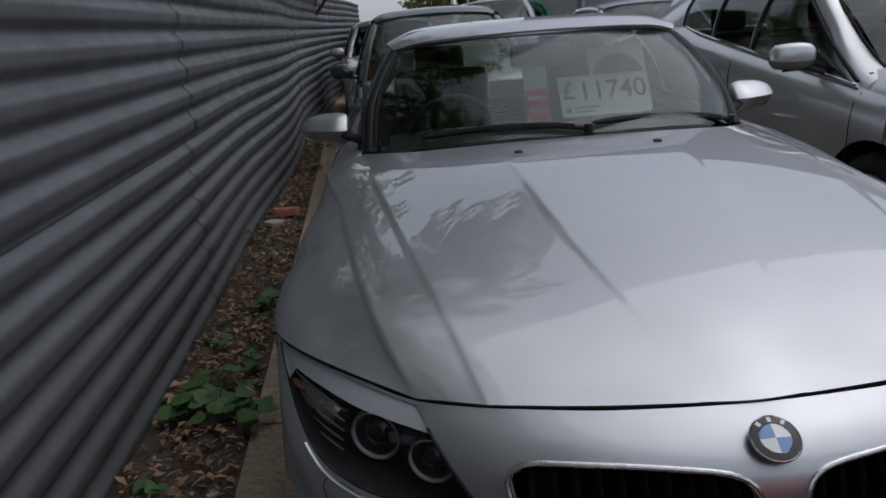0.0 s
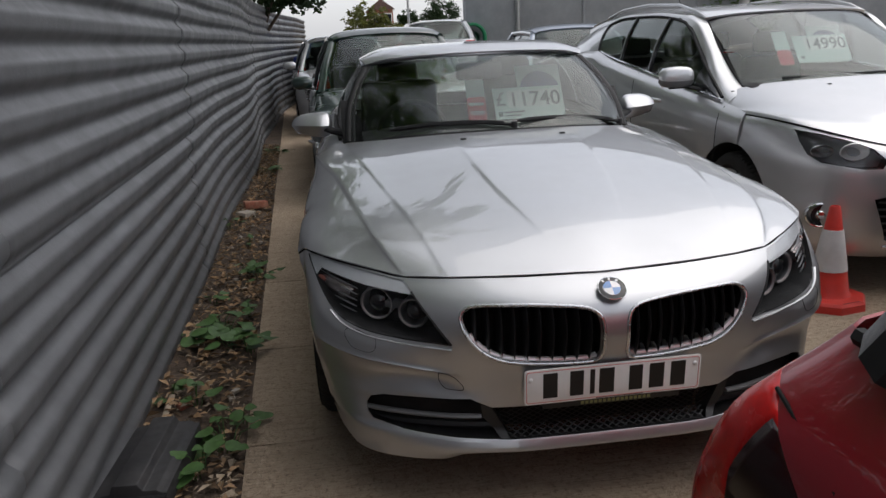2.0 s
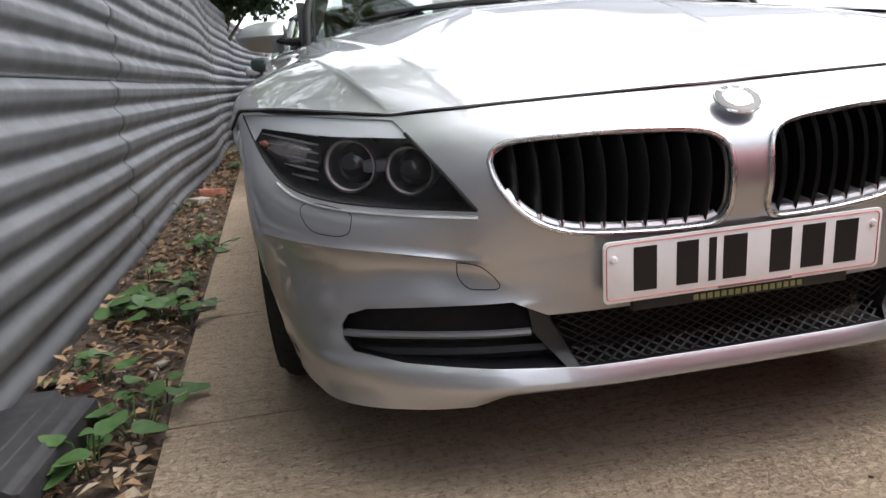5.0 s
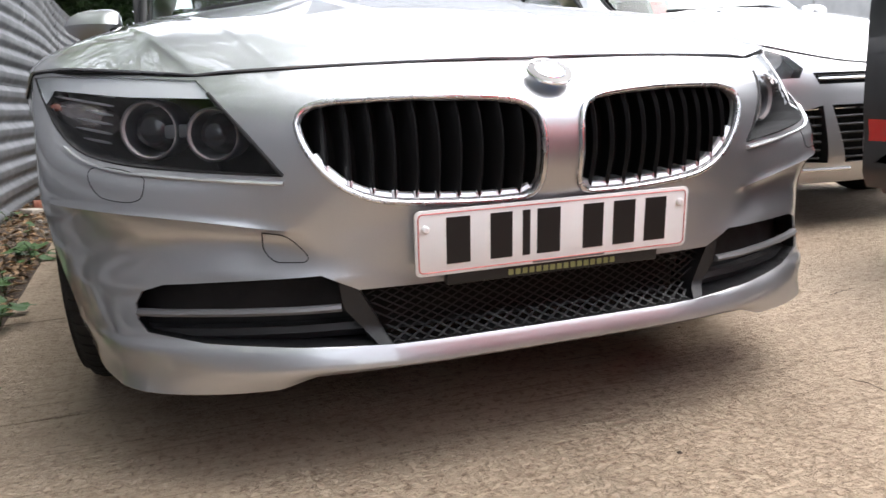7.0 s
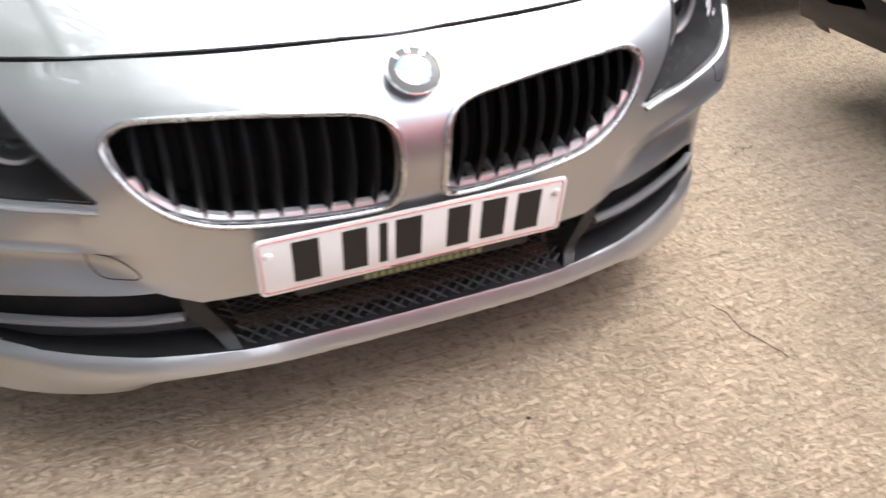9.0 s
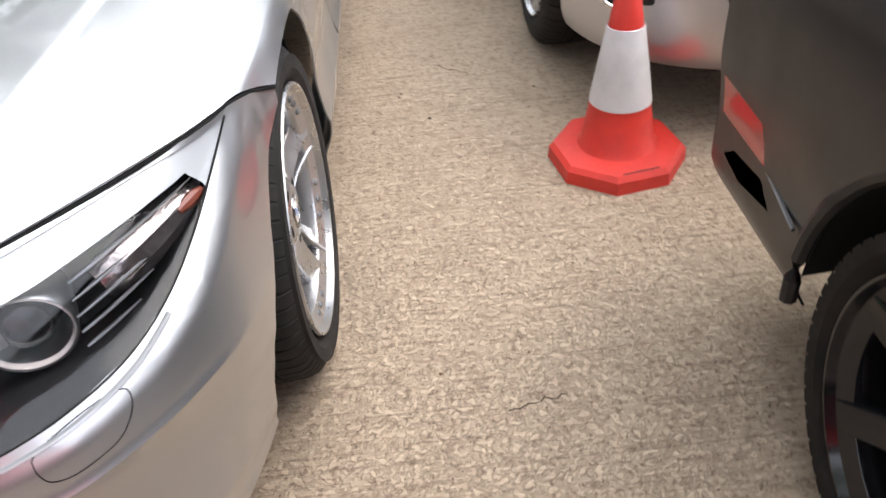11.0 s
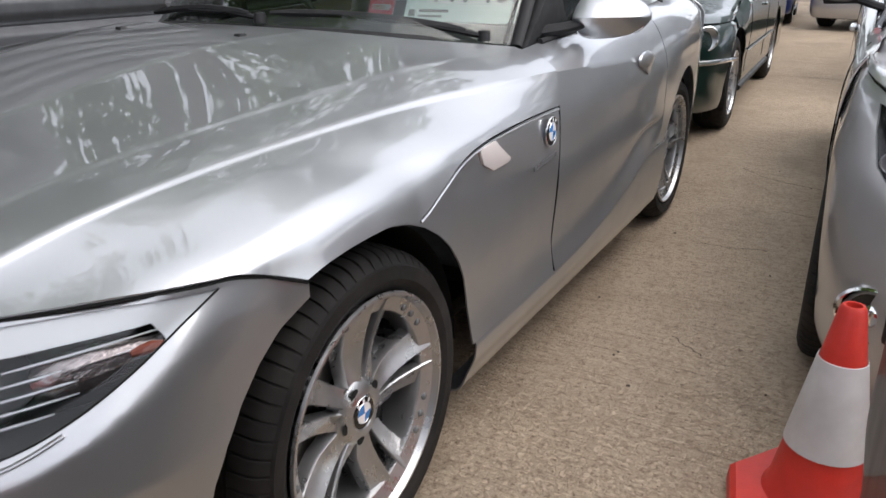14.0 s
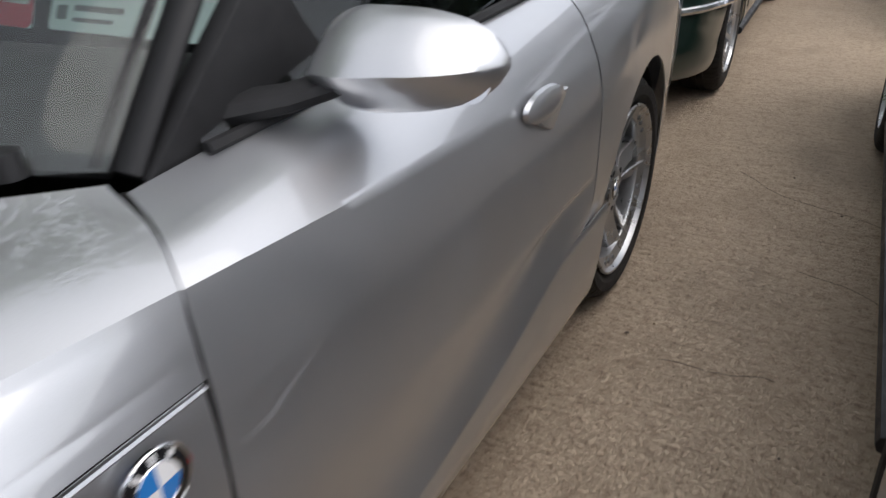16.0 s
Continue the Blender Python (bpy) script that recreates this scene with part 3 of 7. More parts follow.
# ---- silver roadster ----
def roadster():
    car = thing("roadster_car", "silver two-seat roadster with a price card in its windscreen", "car")
    # nose: section curves from the centre line to the wheel arch, top to bottom
    lv = []
    lv.append([(0, .078, .698), (.2, .090, .698), (.4, .134, .696), (.564, .202, .692), (.68, .297, .704), (.772, .389, .713), (.825, .441, .717), (.86, .507, .717), (.905, .625, .676)])
    lv.append([(0, .014, .672), (.2, .030, .670), (.405, .083, .667), (.56, .156, .666), (.68, .244, .671), (.772, .337, .678), (.83, .410, .676), (.868, .490, .676), (.905, .625, .655)])
    lv.append([(0, -.042, .618), (.2, -.024, .617), (.41, .037, .615), (.56, .113, .615), (.68, .196, .618), (.765, .283, .620), (.826, .380, .622), (.866, .480, .622), (.904, .625, .620)])
    lv.append([(0, -.052, .545), (.2, -.028, .543), (.45, .047, .535), (.56, .096, .542), (.68, .172, .553), (.75, .235, .560), (.815, .330, .562), (.862, .445, .562), (.903, .625, .560)])
    lv.append([(0, -.022, .466), (.2, .000, .464), (.40, .036, .408), (.47, .056, .442), (.6, .104, .466), (.705, .165, .481), (.775, .238, .487), (.832, .336, .491), (.871, .456, .493), (.903, .625, .498)])
    lv.append([(0, -.006, .425), (.2, .004, .425), (.40, .042, .385), (.47, .074, .412), (.58, .126, .428), (.695, .198, .434), (.775, .277, .437), (.828, .372, .438), (.866, .470, .434), (.900, .625, .430)])
    lv.append([(0, .016, .350), (.2, .018, .350), (.415, .040, .355), (.56, .106, .355), (.680, .180, .350), (.765, .268, .350), (.822, .365, .350), (.862, .470, .350), (.895, .625, .350)])
    lv.append([(0, 0.014, .262), (.2, 0.016, .262), (.42, 0.046, .262), (.58, 0.104, .262), (.705, 0.180, .262), (.775, 0.267, .262), (.826, 0.365, .262), (.860, 0.465, .262), (.890, 0.620, .262)])
    lv.append([(0, -0.008, .236), (.2, -0.006, .236), (.42, 0.022, .238), (.58, 0.082, .242), (.708, 0.168, .246), (.776, 0.262, .248), (.827, 0.362, .250), (.860, 0.463, .250), (.888, 0.618, .250)])
    lv.append([(0, -0.018, .205), (.2, -0.016, .205), (.42, 0.012, .205), (.58, 0.074, .205), (.704, 0.164, .205), (.772, 0.262, .205), (.823, 0.362, .205), (.855, 0.463, .205), (.882, 0.616, .205)])
    lv.append([(0, -0.002, .188), (.2, 0.000, .188), (.42, 0.026, .183), (.58, 0.078, .176), (.700, 0.154, .174), (.768, 0.255, .174), (.815, 0.355, .174), (.845, 0.457, .174), (.870, 0.612, .174)])
    wide = []
    for i, r in enumerate(lv):
        r = list(r)
        if i not in (4, 5):
            p = np.array(r)
            r.insert(3, tuple(float(v) for v in pchip(p[:, 0], p, np.array([(r[2][0] * 1.1 + r[3][0] * 0.9) / 2]))[0]))
        wide.append(r)
    ng = net([mirrored(r) for r in wide], 70, 161, breaks=(4,))
    crest = int(np.argmin([np.abs(row[140] - np.array([.705, .185, .480])).sum() for row in ng]))
    low_row = int(np.argmin([np.abs(row[80][2] - .345) for row in ng]))
    for _ in range(45):
        mean = (ng[:-2, 1:-1] + ng[2:, 1:-1] + ng[1:-1, :-2] + ng[1:-1, 2:]) / 4
        along = (ng[crest, :-2] + ng[crest, 2:]) / 2
        ng[1:low_row, 1:-1] = mean[: low_row - 1]
        ng[crest, 1:-1] = along
    for p in ng[crest]:
        p[1] -= .005 * min(1, max(0, (abs(p[0]) - .43) / .08)) * min(1, max(0, (.88 - abs(p[0])) / .08))
    foot = int(np.argmin([np.abs(row[140][2] - .362) for row in ng]))
    for i in range(crest + 1, foot):
        scoop = .019 * math.sin(math.pi * ((i - crest) / (foot - crest)) ** .6)
        for p in ng[i]:
            p[1] += scoop * min(1, max(0, (abs(p[0]) - .42) / .10)) * min(1, max(0, (.77 - abs(p[0])) / .16))
    # the lip hangs lower at its outer thirds, with a short step
    for row in ng:
        for p in row:
            drop = float(np.interp(abs(p[0]), (.43, .485), (-.012, .007))) * float(np.interp(p[1], (.35, .55), (1, .2)))
            p[2] -= drop * float(np.interp(p[2], (.176, .205), (1, 0)))
    # rounded shoulder at the bumper corners, below the lamps
    for row in ng:
        for p in row:
            rim_z = float(np.interp(abs(p[0]), (.60, .70, .757, .79, .815, .838, .86), (.545, .558, .575, .598, .631, .672, .70)))
            k = float(np.interp(p[2], (.20, .30, .40, .47, rim_z - .030, rim_z - .004, rim_z + .02), (0, .30, .65, .90, 1, .55, 0))) * float(np.interp(abs(p[0]), (.50, .68), (0, 1))) * float(np.interp(p[1], (.32, .56), (1, 0)))
            away = Vector((p[0] - math.copysign(.45, p[0]), p[1] - .55)).normalized() * .030 * k
            p[0] += away.x
            p[1] += away.y
            tuck = .011 * float(np.interp(abs(p[0]), (.85, .89), (0, 1))) + .034 * float(np.interp(p[2], (.20, .40), (1, 0))) * float(np.interp(abs(p[0]), (.74, .84), (0, 1)))
            p[0] -= math.copysign(tuck, p[0])
    nose = grid_bm(ng, flip=True)
    tree = tree_of(nose)

    def skin(x, z, off=0.0):
        hit = tree.ray_cast(Vector((x, -1, z)), Vector((0, 1, 0)))[0]
        return Vector((x, (hit.y if hit else 0.3) + off, z))

    gr = [(.038, .57), (.042, .598), (.054, .616), (.078, .627), (.12, .633), (.25, .639), (.36, .637), (.395, .632), (.414, .621), (.421, .606), (.416, .580), (.402, .552), (.378, .522), (.345, .498), (.30, .482), (.24, .475), (.12, .470), (.07, .471), (.048, .480), (.038, .505)]
    lamp = [(.452, .527), (.6, .542), (.70, .556), (.757, .573), (.79, .597), (.815, .630), (.838, .676), (.853, .711), (.825, .7115), (.772, .708), (.68, .6985), (.566, .6865)]
    slot = [(.297, .237), (.345, .331), (.405, .360), (.655, .352), (.690, .340), (.703, .318), (.702, .290), (.688, .270), (.6, .254), (.45, .244)]
    mid = [(-.345, .331), (.345, .331), (.297, .237), (-.297, .237)]
    pieces = {}
    for s in (-1, 1):
        for key, o in (("grille", gr), ("lamp", lamp), ("slot", slot)):
            pieces[key, s] = cut_out(nose, [(s * x, z) for x, z in o], keep=lambda c: c.y < 0.56)
    pieces["mid"] = cut_out(nose, mid)
    for s in (-1, 1):
        cut_out(nose, circle2(.80, .31, .385), axes=(1, 2), keep=lambda c, s=s: c.x * s > 0.6).free()
    bumper = part("front_bumper", shell(nose, 0.004), SILVER, car)
    # kidney openings
    for s in (-1, 1):
        bm = pieces["grille", s]
        k = new("kidney_grille")
        k.parent = car
        cx, cz = s * .23, .555
        ring = [skin(cx + (s * x - cx) * 1.022, cz + (z - cz) * 1.045, -0.002) for x, z in smooth_curve([(a, b, 0) for a, b in gr + gr[:1]], 70)[:-1, :2]]
        part("chrome_surround", tube(ring, 0.0052, 10, True, up=(0, 1, 0)), DULLCHROME, k)
        inner = [p + Vector((0, 0.012, 0)) for p in ring]
        c = sum(inner, Vector()) / len(inner)
        inner = [c + (p - c) * 0.975 for p in inner]
        part("inner_surround", tube(inner, 0.0045, 6, True, up=(0, 1, 0)), SATIN, k)
        part("grille_frame", rim_wall(bm, (0, 0.075, 0)), BLACK, k)
        # copy of the cut skin, coloured as the shade behind the slats
        part("grille_shade_sheet", shifted(bm, (0, 0.085, 0)), VOID, k)
        for i in range(10):
            x = .068 + i * (.405 - .068) / 9.6
            zs = [z for a, z in smooth_curve([(a, b, 0) for a, b in gr + gr[:1]], 200)[:, :2] if abs(a - x) < 0.008]
            if not zs:
                continue
            z0, z1 = min(zs) + 0.001, max(zs) - 0.001
            rows = []
            for z in np.linspace(z0, z1, 8):
                y = skin(s * x, z).y if tree else 0
                lean = 0.010
                rows.append([(s * (x - 0.0045), y + 0.012, z), (s * x, y + 0.006, z), (s * (x + 0.0045), y + 0.012, z), (s * (x + 0.004 + lean), y + 0.06, z), (s * (x - 0.004 + lean), y + 0.06, z)])
            b = grid_bm(np.array(rows), close=True)
            bmesh.ops.recalc_face_normals(b, faces=b.faces)
            part("slat", b, SLAT, k)
            toe = join(box(-0.005, 0.005, 0.006, 0.05, 0, 0.018, 0.002))
            part("slat_foot", toe, BRIGHT, k, m=Matrix.Translation((s * x, skin(s * x, z0).y, z0 - 0.002)))
        part("chrome_sill", tube([skin(s * a, b + 0.004, 0.016) for a, b in smooth_curve([(p, q, 0) for p, q in gr[11:19]], 24)[:, :2]], 0.009, 8, up=(0, 1, 0)), BRIGHT, k)
        bm.free()
    # lower centre mesh
    bm = pieces["mid"]
    lg = new("lower_grille")
    lg.parent = car
    part("grille_frame", rim_wall(bm, (0, 0.05, 0)), BLACK, lg)
    # near-black sheet in place of the shade behind the mesh
    part("grille_shade_sheet", shifted(bm, (0, 0.09, 0)), VOID, lg)
    bars = bmesh.new()
    step, lean = 0.026, 0.55
    for sgn in (-1, 1):
        for i in range(-30, 31):
            x0 = i * step
            pts = []
            for z in np.linspace(.237, .331, 8):
                x = x0 + sgn * (z - .284) / lean
                if abs(x) < .297 + (z - .237) * .51:
                    pts.append((x, z))
            if len(pts) < 2:
                continue
            w = 0.0032
            va = [bars.verts.new((x - w, skin(x, z).y + 0.014 + 0.002 * sgn, z)) for x, z in pts]
            vb = [bars.verts.new((x + w, skin(x, z).y + 0.014 + 0.002 * sgn, z)) for x, z in pts]
            for j in range(len(pts) - 1):
                bars.faces.new((va[j], vb[j], vb[j + 1], va[j + 1]))
    bmesh.ops.solidify(bars, geom=bars.faces[:], thickness=0.006)
    part("mesh_screen", bars, BLACK, lg, smooth=False)
    bm.free()
    # side openings with a blade
    for s in (-1, 1):
        bm = pieces["slot", s]
        so = new("side_intake")
        so.parent = car
        part("intake_wall", rim_wall(bm, (0, 0.07, 0)), BLACK, so)
        back = shifted(bm, (0, 0.065, 0))
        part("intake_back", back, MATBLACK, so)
        pillar = cut_out(bm, [(s * .296, .236), (s * .344, .332), (s * .405, .361), (s * .42, .36), (s * .372, .300), (s * .365, .240)])
        part("intake_pillar", shell(shifted(pillar, (0, 0.004, 0)), 0.03), BLACK, so)
        pillar.free()
        path = [skin(s * x, .3015 + 0.004 * (x - .38), 0.006) for x in np.linspace(.375, .698, 14)]
        part("blade", tube(path, 0.010, 8, flat=0.7), GREYTRIM, so, "grey horizontal blade")
        part("lower_shelf", tube([skin(s * x, .258 - 0.008 * (0.7 - x), 0.05) for x in np.linspace(.33, .69, 12)], 0.016, 8), BLACK, so)
        bm.free()
        # washer flap and towing-eye cover: fine joints in the skin
        flap = [(.662, .531), (.668, .537), (.735, .552), (.748, .548), (.752, .538), (.740, .510), (.728, .502), (.688, .496), (.672, .501)]
        part("washer_flap_joint", tube([skin(s * x, z, -0.0002) for x, z in smooth_curve([(a, b, 0) for a, b in flap + flap[:1]], 50)[:-1, :2]], 0.0008, 5, True, up=(0, 1, 0)), VOID, car)
    eye = [(-.490, .434), (-.460, .429), (-.437, .412), (-.422, .389), (-.430, .383), (-.468, .384), (-.482, .393), (-.490, .412)]
    part("towing_cover_joint", tube([skin(x, z, -0.0002) for x, z in smooth_curve([(a, b, 0) for a, b in eye + eye[:1]], 40)[:-1, :2]], 0.0010, 5, True, up=(0, 1, 0)), VOID, car)
    # headlamps
    for s in (-1, 1):
        bm = pieces["lamp", s]
        hl = new("headlight")
        hl.parent = car
        part("lamp_housing", rim_wall(bm, (-s * 0.03, 0.15, -0.012)), MATBLACK, hl)
        back = shifted(bm, (-s * 0.03, 0.148, -0.012))
        part("lamp_back", back, MATBLACK, hl)
        lid = copy_bm(bm)
        upper = cut_out(lid, [(s * .50, .70), (s * .535, .654), (s * .68, .665), (s * .80, .683), (s * .88, .70), (s * .88, .74), (s * .5, .74)])
        outer = cut_out(lid, [(s * .808, .690), (s * .834, .655), (s * .89, .655), (s * .89, .70)])
        lid.free()
        for bit in (upper, outer):
            part("lamp_lid", shifted(bit, (0, 0.006, -0.001)), EYELID, hl, "pale grey strip along the top of the lamp")
            bit.free()
        for x, z, r, d in ((.650, .606, .050, 0.068), (.548, .595, .044, 0.052)):
            c = skin(s * x, z, d)
            aim = pose(c.x, c.y, c.z, 0, 0, s * 22)
            prof = [(0.05, r * 0.80), (0.012, r * 0.86), (0.0, r * 0.97), (-0.004, r), (-0.001, r * 1.04), (0.03, r * 1.05), (0.07, r * 1.0)]
            part("lamp_ring", lathe(prof, 44, "y"), LAMPRING, hl, m=aim)
            part("lamp_projector", lathe([(0.055, r * 0.86), (0.035, r * 0.66), (0.012, r * 0.58), (0.004, r * 0.42), (-0.002, 0)], 36, "y"), GLOSSBLACK, hl, m=aim)
            part("lamp_halo", lathe([(0.004, r * 0.90), (-0.004, r * 0.94), (0.0, r * 0.98)], 44, "y"), REPEATER, hl, m=aim)
        link = skin(s * .602, .602, 0.085)
        part("lamp_bridge", box(-.03, .03, .0, .03, -.012, .012, .006), GREYTRIM, hl, m=pose(*link, 0, 0, s * 30))
        # indicator reflector with louvres
        for i in range(6):
            z = .588 + i * .0155
            a, b = .712 - 0.002 * i, min(.815, .760 + i * .0135)
            path = [skin(s * x, z + (x - a) * 0.22, 0.016) for x in np.linspace(a, b, 7)]
            part("lamp_louvre", tube(path, 0.0024, 6, taper=[.6, 1, 1, 1, .9, .7, .4]), SATIN, hl)
        path = [skin(s * x, .622 + (x - .72) * 0.3, 0.06) for x in np.linspace(.715, .815, 8)]
        part("lamp_reflector", tube(path, 0.030, 10, taper=[.7, 1, 1, 1, .9, .8, .6, .4]), INDICATOR, hl, "faceted silver indicator reflector")
        tip = [skin(s * x, .622 + (x - .72) * 0.3 + .004, 0.020) for x in np.linspace(.800, .822, 4)]
        part("indicator_tip", tube(tip, 0.008, 8, taper=[.5, 1, 1, .5]), AMBER, hl, "amber tip of the indicator")
        lens = part("lamp_lens", bm, LENS, hl)
        lens.visible_shadow = False
        low = [skin(s * x, z, -0.001) for x, z in smooth_curve([(a, b, 0) for a, b in lamp[:8]], 40)[:, :2]]
        part("lamp_joint", tube(low, 0.0016, 5), VOID, hl)
        inn = [skin(s * (.452 + t * .114), .527 + t * .1575, -0.0005) for t in np.linspace(0, .86, 20)]
        part("lamp_inner_seal", tube(inn, 0.0035, 6), MATBLACK, hl)
        lip = [skin(s * x, z - 0.012, -0.003) for x, z in smooth_curve([(a, b, 0) for a, b in lamp[:5]], 30)[:, :2]]
        part("lamp_sill", tube(lip, 0.008, 8, taper=[0.5 + 0.5 * math.sin(math.pi * min(1, (i + 4) / 15)) for i in range(30)], flat=0.6), SILVER, hl)
    # bonnet and front wings as one clamshell; section curves from front to windscreen
    # each row: centre, inner crease, middle, outer crease, shoulder, wing crease, then over the wing to its edge
    up = [
        [(0, .079, .700), (.083, .085, .701), (.25, .105, .700), (.44, .148, .698), (.505, .176, .697), (.564, .204, .694), (.70, .312, .711), (.80, .411, .721), (.86, .508, .722), (.905, .620, .682)],
        [(0, .124, .722), (.088, .128, .718), (.27, .150, .717), (.452, .198, .717), (.516, .218, .7150), (.576, .240, .7115), (.708, .350, .727), (.808, .448, .733), (.884, .560, .726), (.9055, .640, .690)],
        [(0, .228, .770), (.115, .235, .766), (.30, .258, .758), (.473, .275, .754), (.545, .282, .749), (.608, .290, .742), (.712, .415, .752), (.815, .520, .749), (.890, .635, .733), (.906, .690, .695)],
        [(0, .405, .817), (.156, .41, .813), (.34, .425, .804), (.510, .425, .800), (.583, .428, .7945), (.648, .430, .787), (.730, .545, .787), (.820, .640, .773), (.894, .722, .742), (.907, .755, .700)],
        [(0, .625, .864), (.202, .63, .860), (.39, .635, .846), (.553, .63, .836), (.622, .632, .8275), (.684, .635, .817), (.755, .705, .806), (.828, .785, .785), (.896, .836, .744), (.907, .850, .700)],
        [(0, .85, .910), (.229, .853, .906), (.42, .86, .883), (.594, .86, .862), (.660, .865, .850), (.718, .87, .836), (.775, .905, .815), (.832, .935, .785), (.890, .950, .732), (.901, .955, .668)],
        [(0, .975, .930), (.240, .977, .926), (.435, .99, .9), (.615, .99, .876), (.678, .993, .860), (.734, .996, .843), (.785, 1.022, .820), (.838, 1.043, .795), (.876, 1.050, .765), (.888, 1.050, .731)],
        [(0, 1.10, .943), (.250, 1.10, .939), (.45, 1.12, .914), (.635, 1.12, .886), (.695, 1.12, .868), (.748, 1.12, .848), (.795, 1.14, .823), (.838, 1.155, .800), (.867, 1.168, .781), (.8795, 1.175, .763)],
        [(0, 1.26, .951), (.27, 1.265, .947), (.47, 1.30, .929), (.668, 1.37, .895), (.738, 1.39, .8745), (.808, 1.41, .851), (.832, 1.43, .827), (.850, 1.445, .804), (.862, 1.455, .787), (.871, 1.46, .771)],
        [(0, 1.39, .955), (.30, 1.405, .951), (.5, 1.46, .938), (.705, 1.752, .898), (.790, 1.728, .879), (.850, 1.696, .852), (.8545, 1.692, .828), (.859, 1.690, .806), (.863, 1.688, .786), (.867, 1.687, .768)],
    ]
    fold = (.0002, .0007, .0017, .0027, .0033, .0033, .0032, .003, .002, .0007)
    def step(p, q, k):
        t = min(.013 / (q[0] - p[0]), .35)
        return (p[0] + t * (q[0] - p[0]), p[1] + t * (q[1] - p[1]), p[2] + t * (q[2] - p[2]) - k)

    up = [r[:2] + [(r[1][0] + .015, r[1][1], r[1][2] - k)] + r[2:4] + [step(r[3], r[4], k * .5)] + r[4:6] + [step(r[5], r[6], k * .7 if i < 9 else 0)] + r[6:] for i, (r, k) in enumerate(zip(up, fold))]
    g = net([mirrored(r) for r in up], 90, 220, creases=(4, 5, 7, 8, 10, 11, 13, 14, 16, 17, 19, 20))
    for _ in range(40):
        g[1:-1] = g[1:-1] * .5 + (g[:-2] + g[2:]) * .25
    for row in g:
        for p in row:
            p[0] -= math.copysign(.011 * float(np.interp(abs(p[0]), (.85, .89), (0, 1))) * float(np.interp(p[1], (.95, 1.06), (1, 0))), p[0])
    hood = grid_bm(g, flip=False)
    part("bonnet", shell(hood, -0.004), SILVER, car, "silver bonnet with two long creases")
    front = [Vector(p) + Vector((0, .003, -.004)) for p in g[0][::3]]
    part("bonnet_joint", tube(front, 0.0030, 6), VOID, car)
    for s in (-1, 1):
        spot = min((Vector(p) for p in g.reshape(-1, 3)), key=lambda p: (p.x - s * .212) ** 2 + (p.y - 1.235) ** 2)
        part("washer_nozzle", box(-.012, .012, -.010, .012, -.004, .010, .004), BLACK, car, m=Matrix.Translation(spot))
    # sides
    for s in (-1, 1):
        rows = []
        for y, top, a, b, c, d, e in ((.78, .690, .900, .900, .902, .898, .888), (.955, .680, .898, .895, .894, .890, .885), (1.015, .708, .890, .891, .890, .886, .884), (1.05, .725, .885, .888, .888, .884, .883), (1.10, .744, .879, .885, .885, .881, .882), (1.175, .757, .875, .880, .880, .877, .880), (1.44, .766, .869, .877, .876, .873, .878), (1.680, .7645, .867, .876, .873, .871, .876)):
            q = 1 if y > 1.6 else 0
            slim = .011 * float(np.interp(y, (.95, 1.06), (1, 0)))
            a, b, c, d, e = a - slim, b - slim, c - slim, d - slim, e - slim
            rows.append([(s * (a - .010), y + .006 * q, top + .010), (s * a, y + .006 * q, top - .006), (s * b, y + .006 * q, .62), (s * c, y + .004 * q, .52), (s * (d - .004), y, .40), (s * (e + .007 * (y - .78)), y - .006 * q, .308)])
        side = grid_bm(net(rows, 70, 40), flip=s < 0)
        cut_out(side, circle2(.80, .31, .385), axes=(1, 2)).free()
        part("front_wing_side", shell(side, 0.004), SILVER, car)
        rim = [Vector(p) for p in (g[:, 0] if s < 0 else g[:, -1]) if p[1] > .945]
        part("wing_joint", tube([p + Vector((-s * .002, 0, -.003)) for p in rim], 0.0022, 6), VOID, car)
        part("wing_joint_edge", tube([p + Vector((-s * .0005, 0, -.0105)) for p in rim], 0.0036, 6), SILVER, car)
        # door
        rows = []
        foot_z = lambda y: float(np.interp(y, (1.2, 1.8, 2.05, 2.25, 2.42, 2.58, 2.8, 3.0), (.308, .312, .336, .366, .402, .446, .448, .448)))
        for y, zt, xt, xm, zm, xc, zc, x7, x5, x4, x3 in ((1.700, .893, .722, .796, .880, .851, .851, .874, .878, .872, .876), (2.0, .913, .735, .808, .882, .862, .835, .882, .884, .873, .876), (2.3, .925, .745, .815, .884, .866, .818, .884, .885, .873, .876), (2.6, .936, .750, .818, .886, .866, .803, .884, .884, .872, .875), (2.775, .945, .755, .820, .890, .866, .797, .882, .881, .871, .872)):
            rows.append([(s * xt, y + (.062 if y < 1.8 else 0), zt), (s * xm, y + (.0305 if y < 1.8 else 0), zm), (s * xc, y - (.001 if y < 1.8 else 0), zc), (s * x7, y - (.008 if y < 1.8 else 0), .70), (s * x5, y - (.012 if y < 1.8 else 0), .57), (s * (x4 - .004 if y < 2.7 else .8805), y - (.016 if y < 1.8 else 0), foot_z(y) + .085), (s * (x3 + .009 if y < 2.7 else .8745), y - (.022 if y < 1.8 else 0), foot_z(y))])
        dg = net(rows, 60, 60, creases=(2,))
        door = new("door")
        door.parent = car
        part("door_skin", shell(grid_bm(dg, flip=s < 0), 0.004), SILVER, door)
        part("door_joint", tube([Vector(p) + Vector((-s * .0030, -.0030, -.0015)) for p in dg[0][::2]], 0.0030, 6), VOID, door)
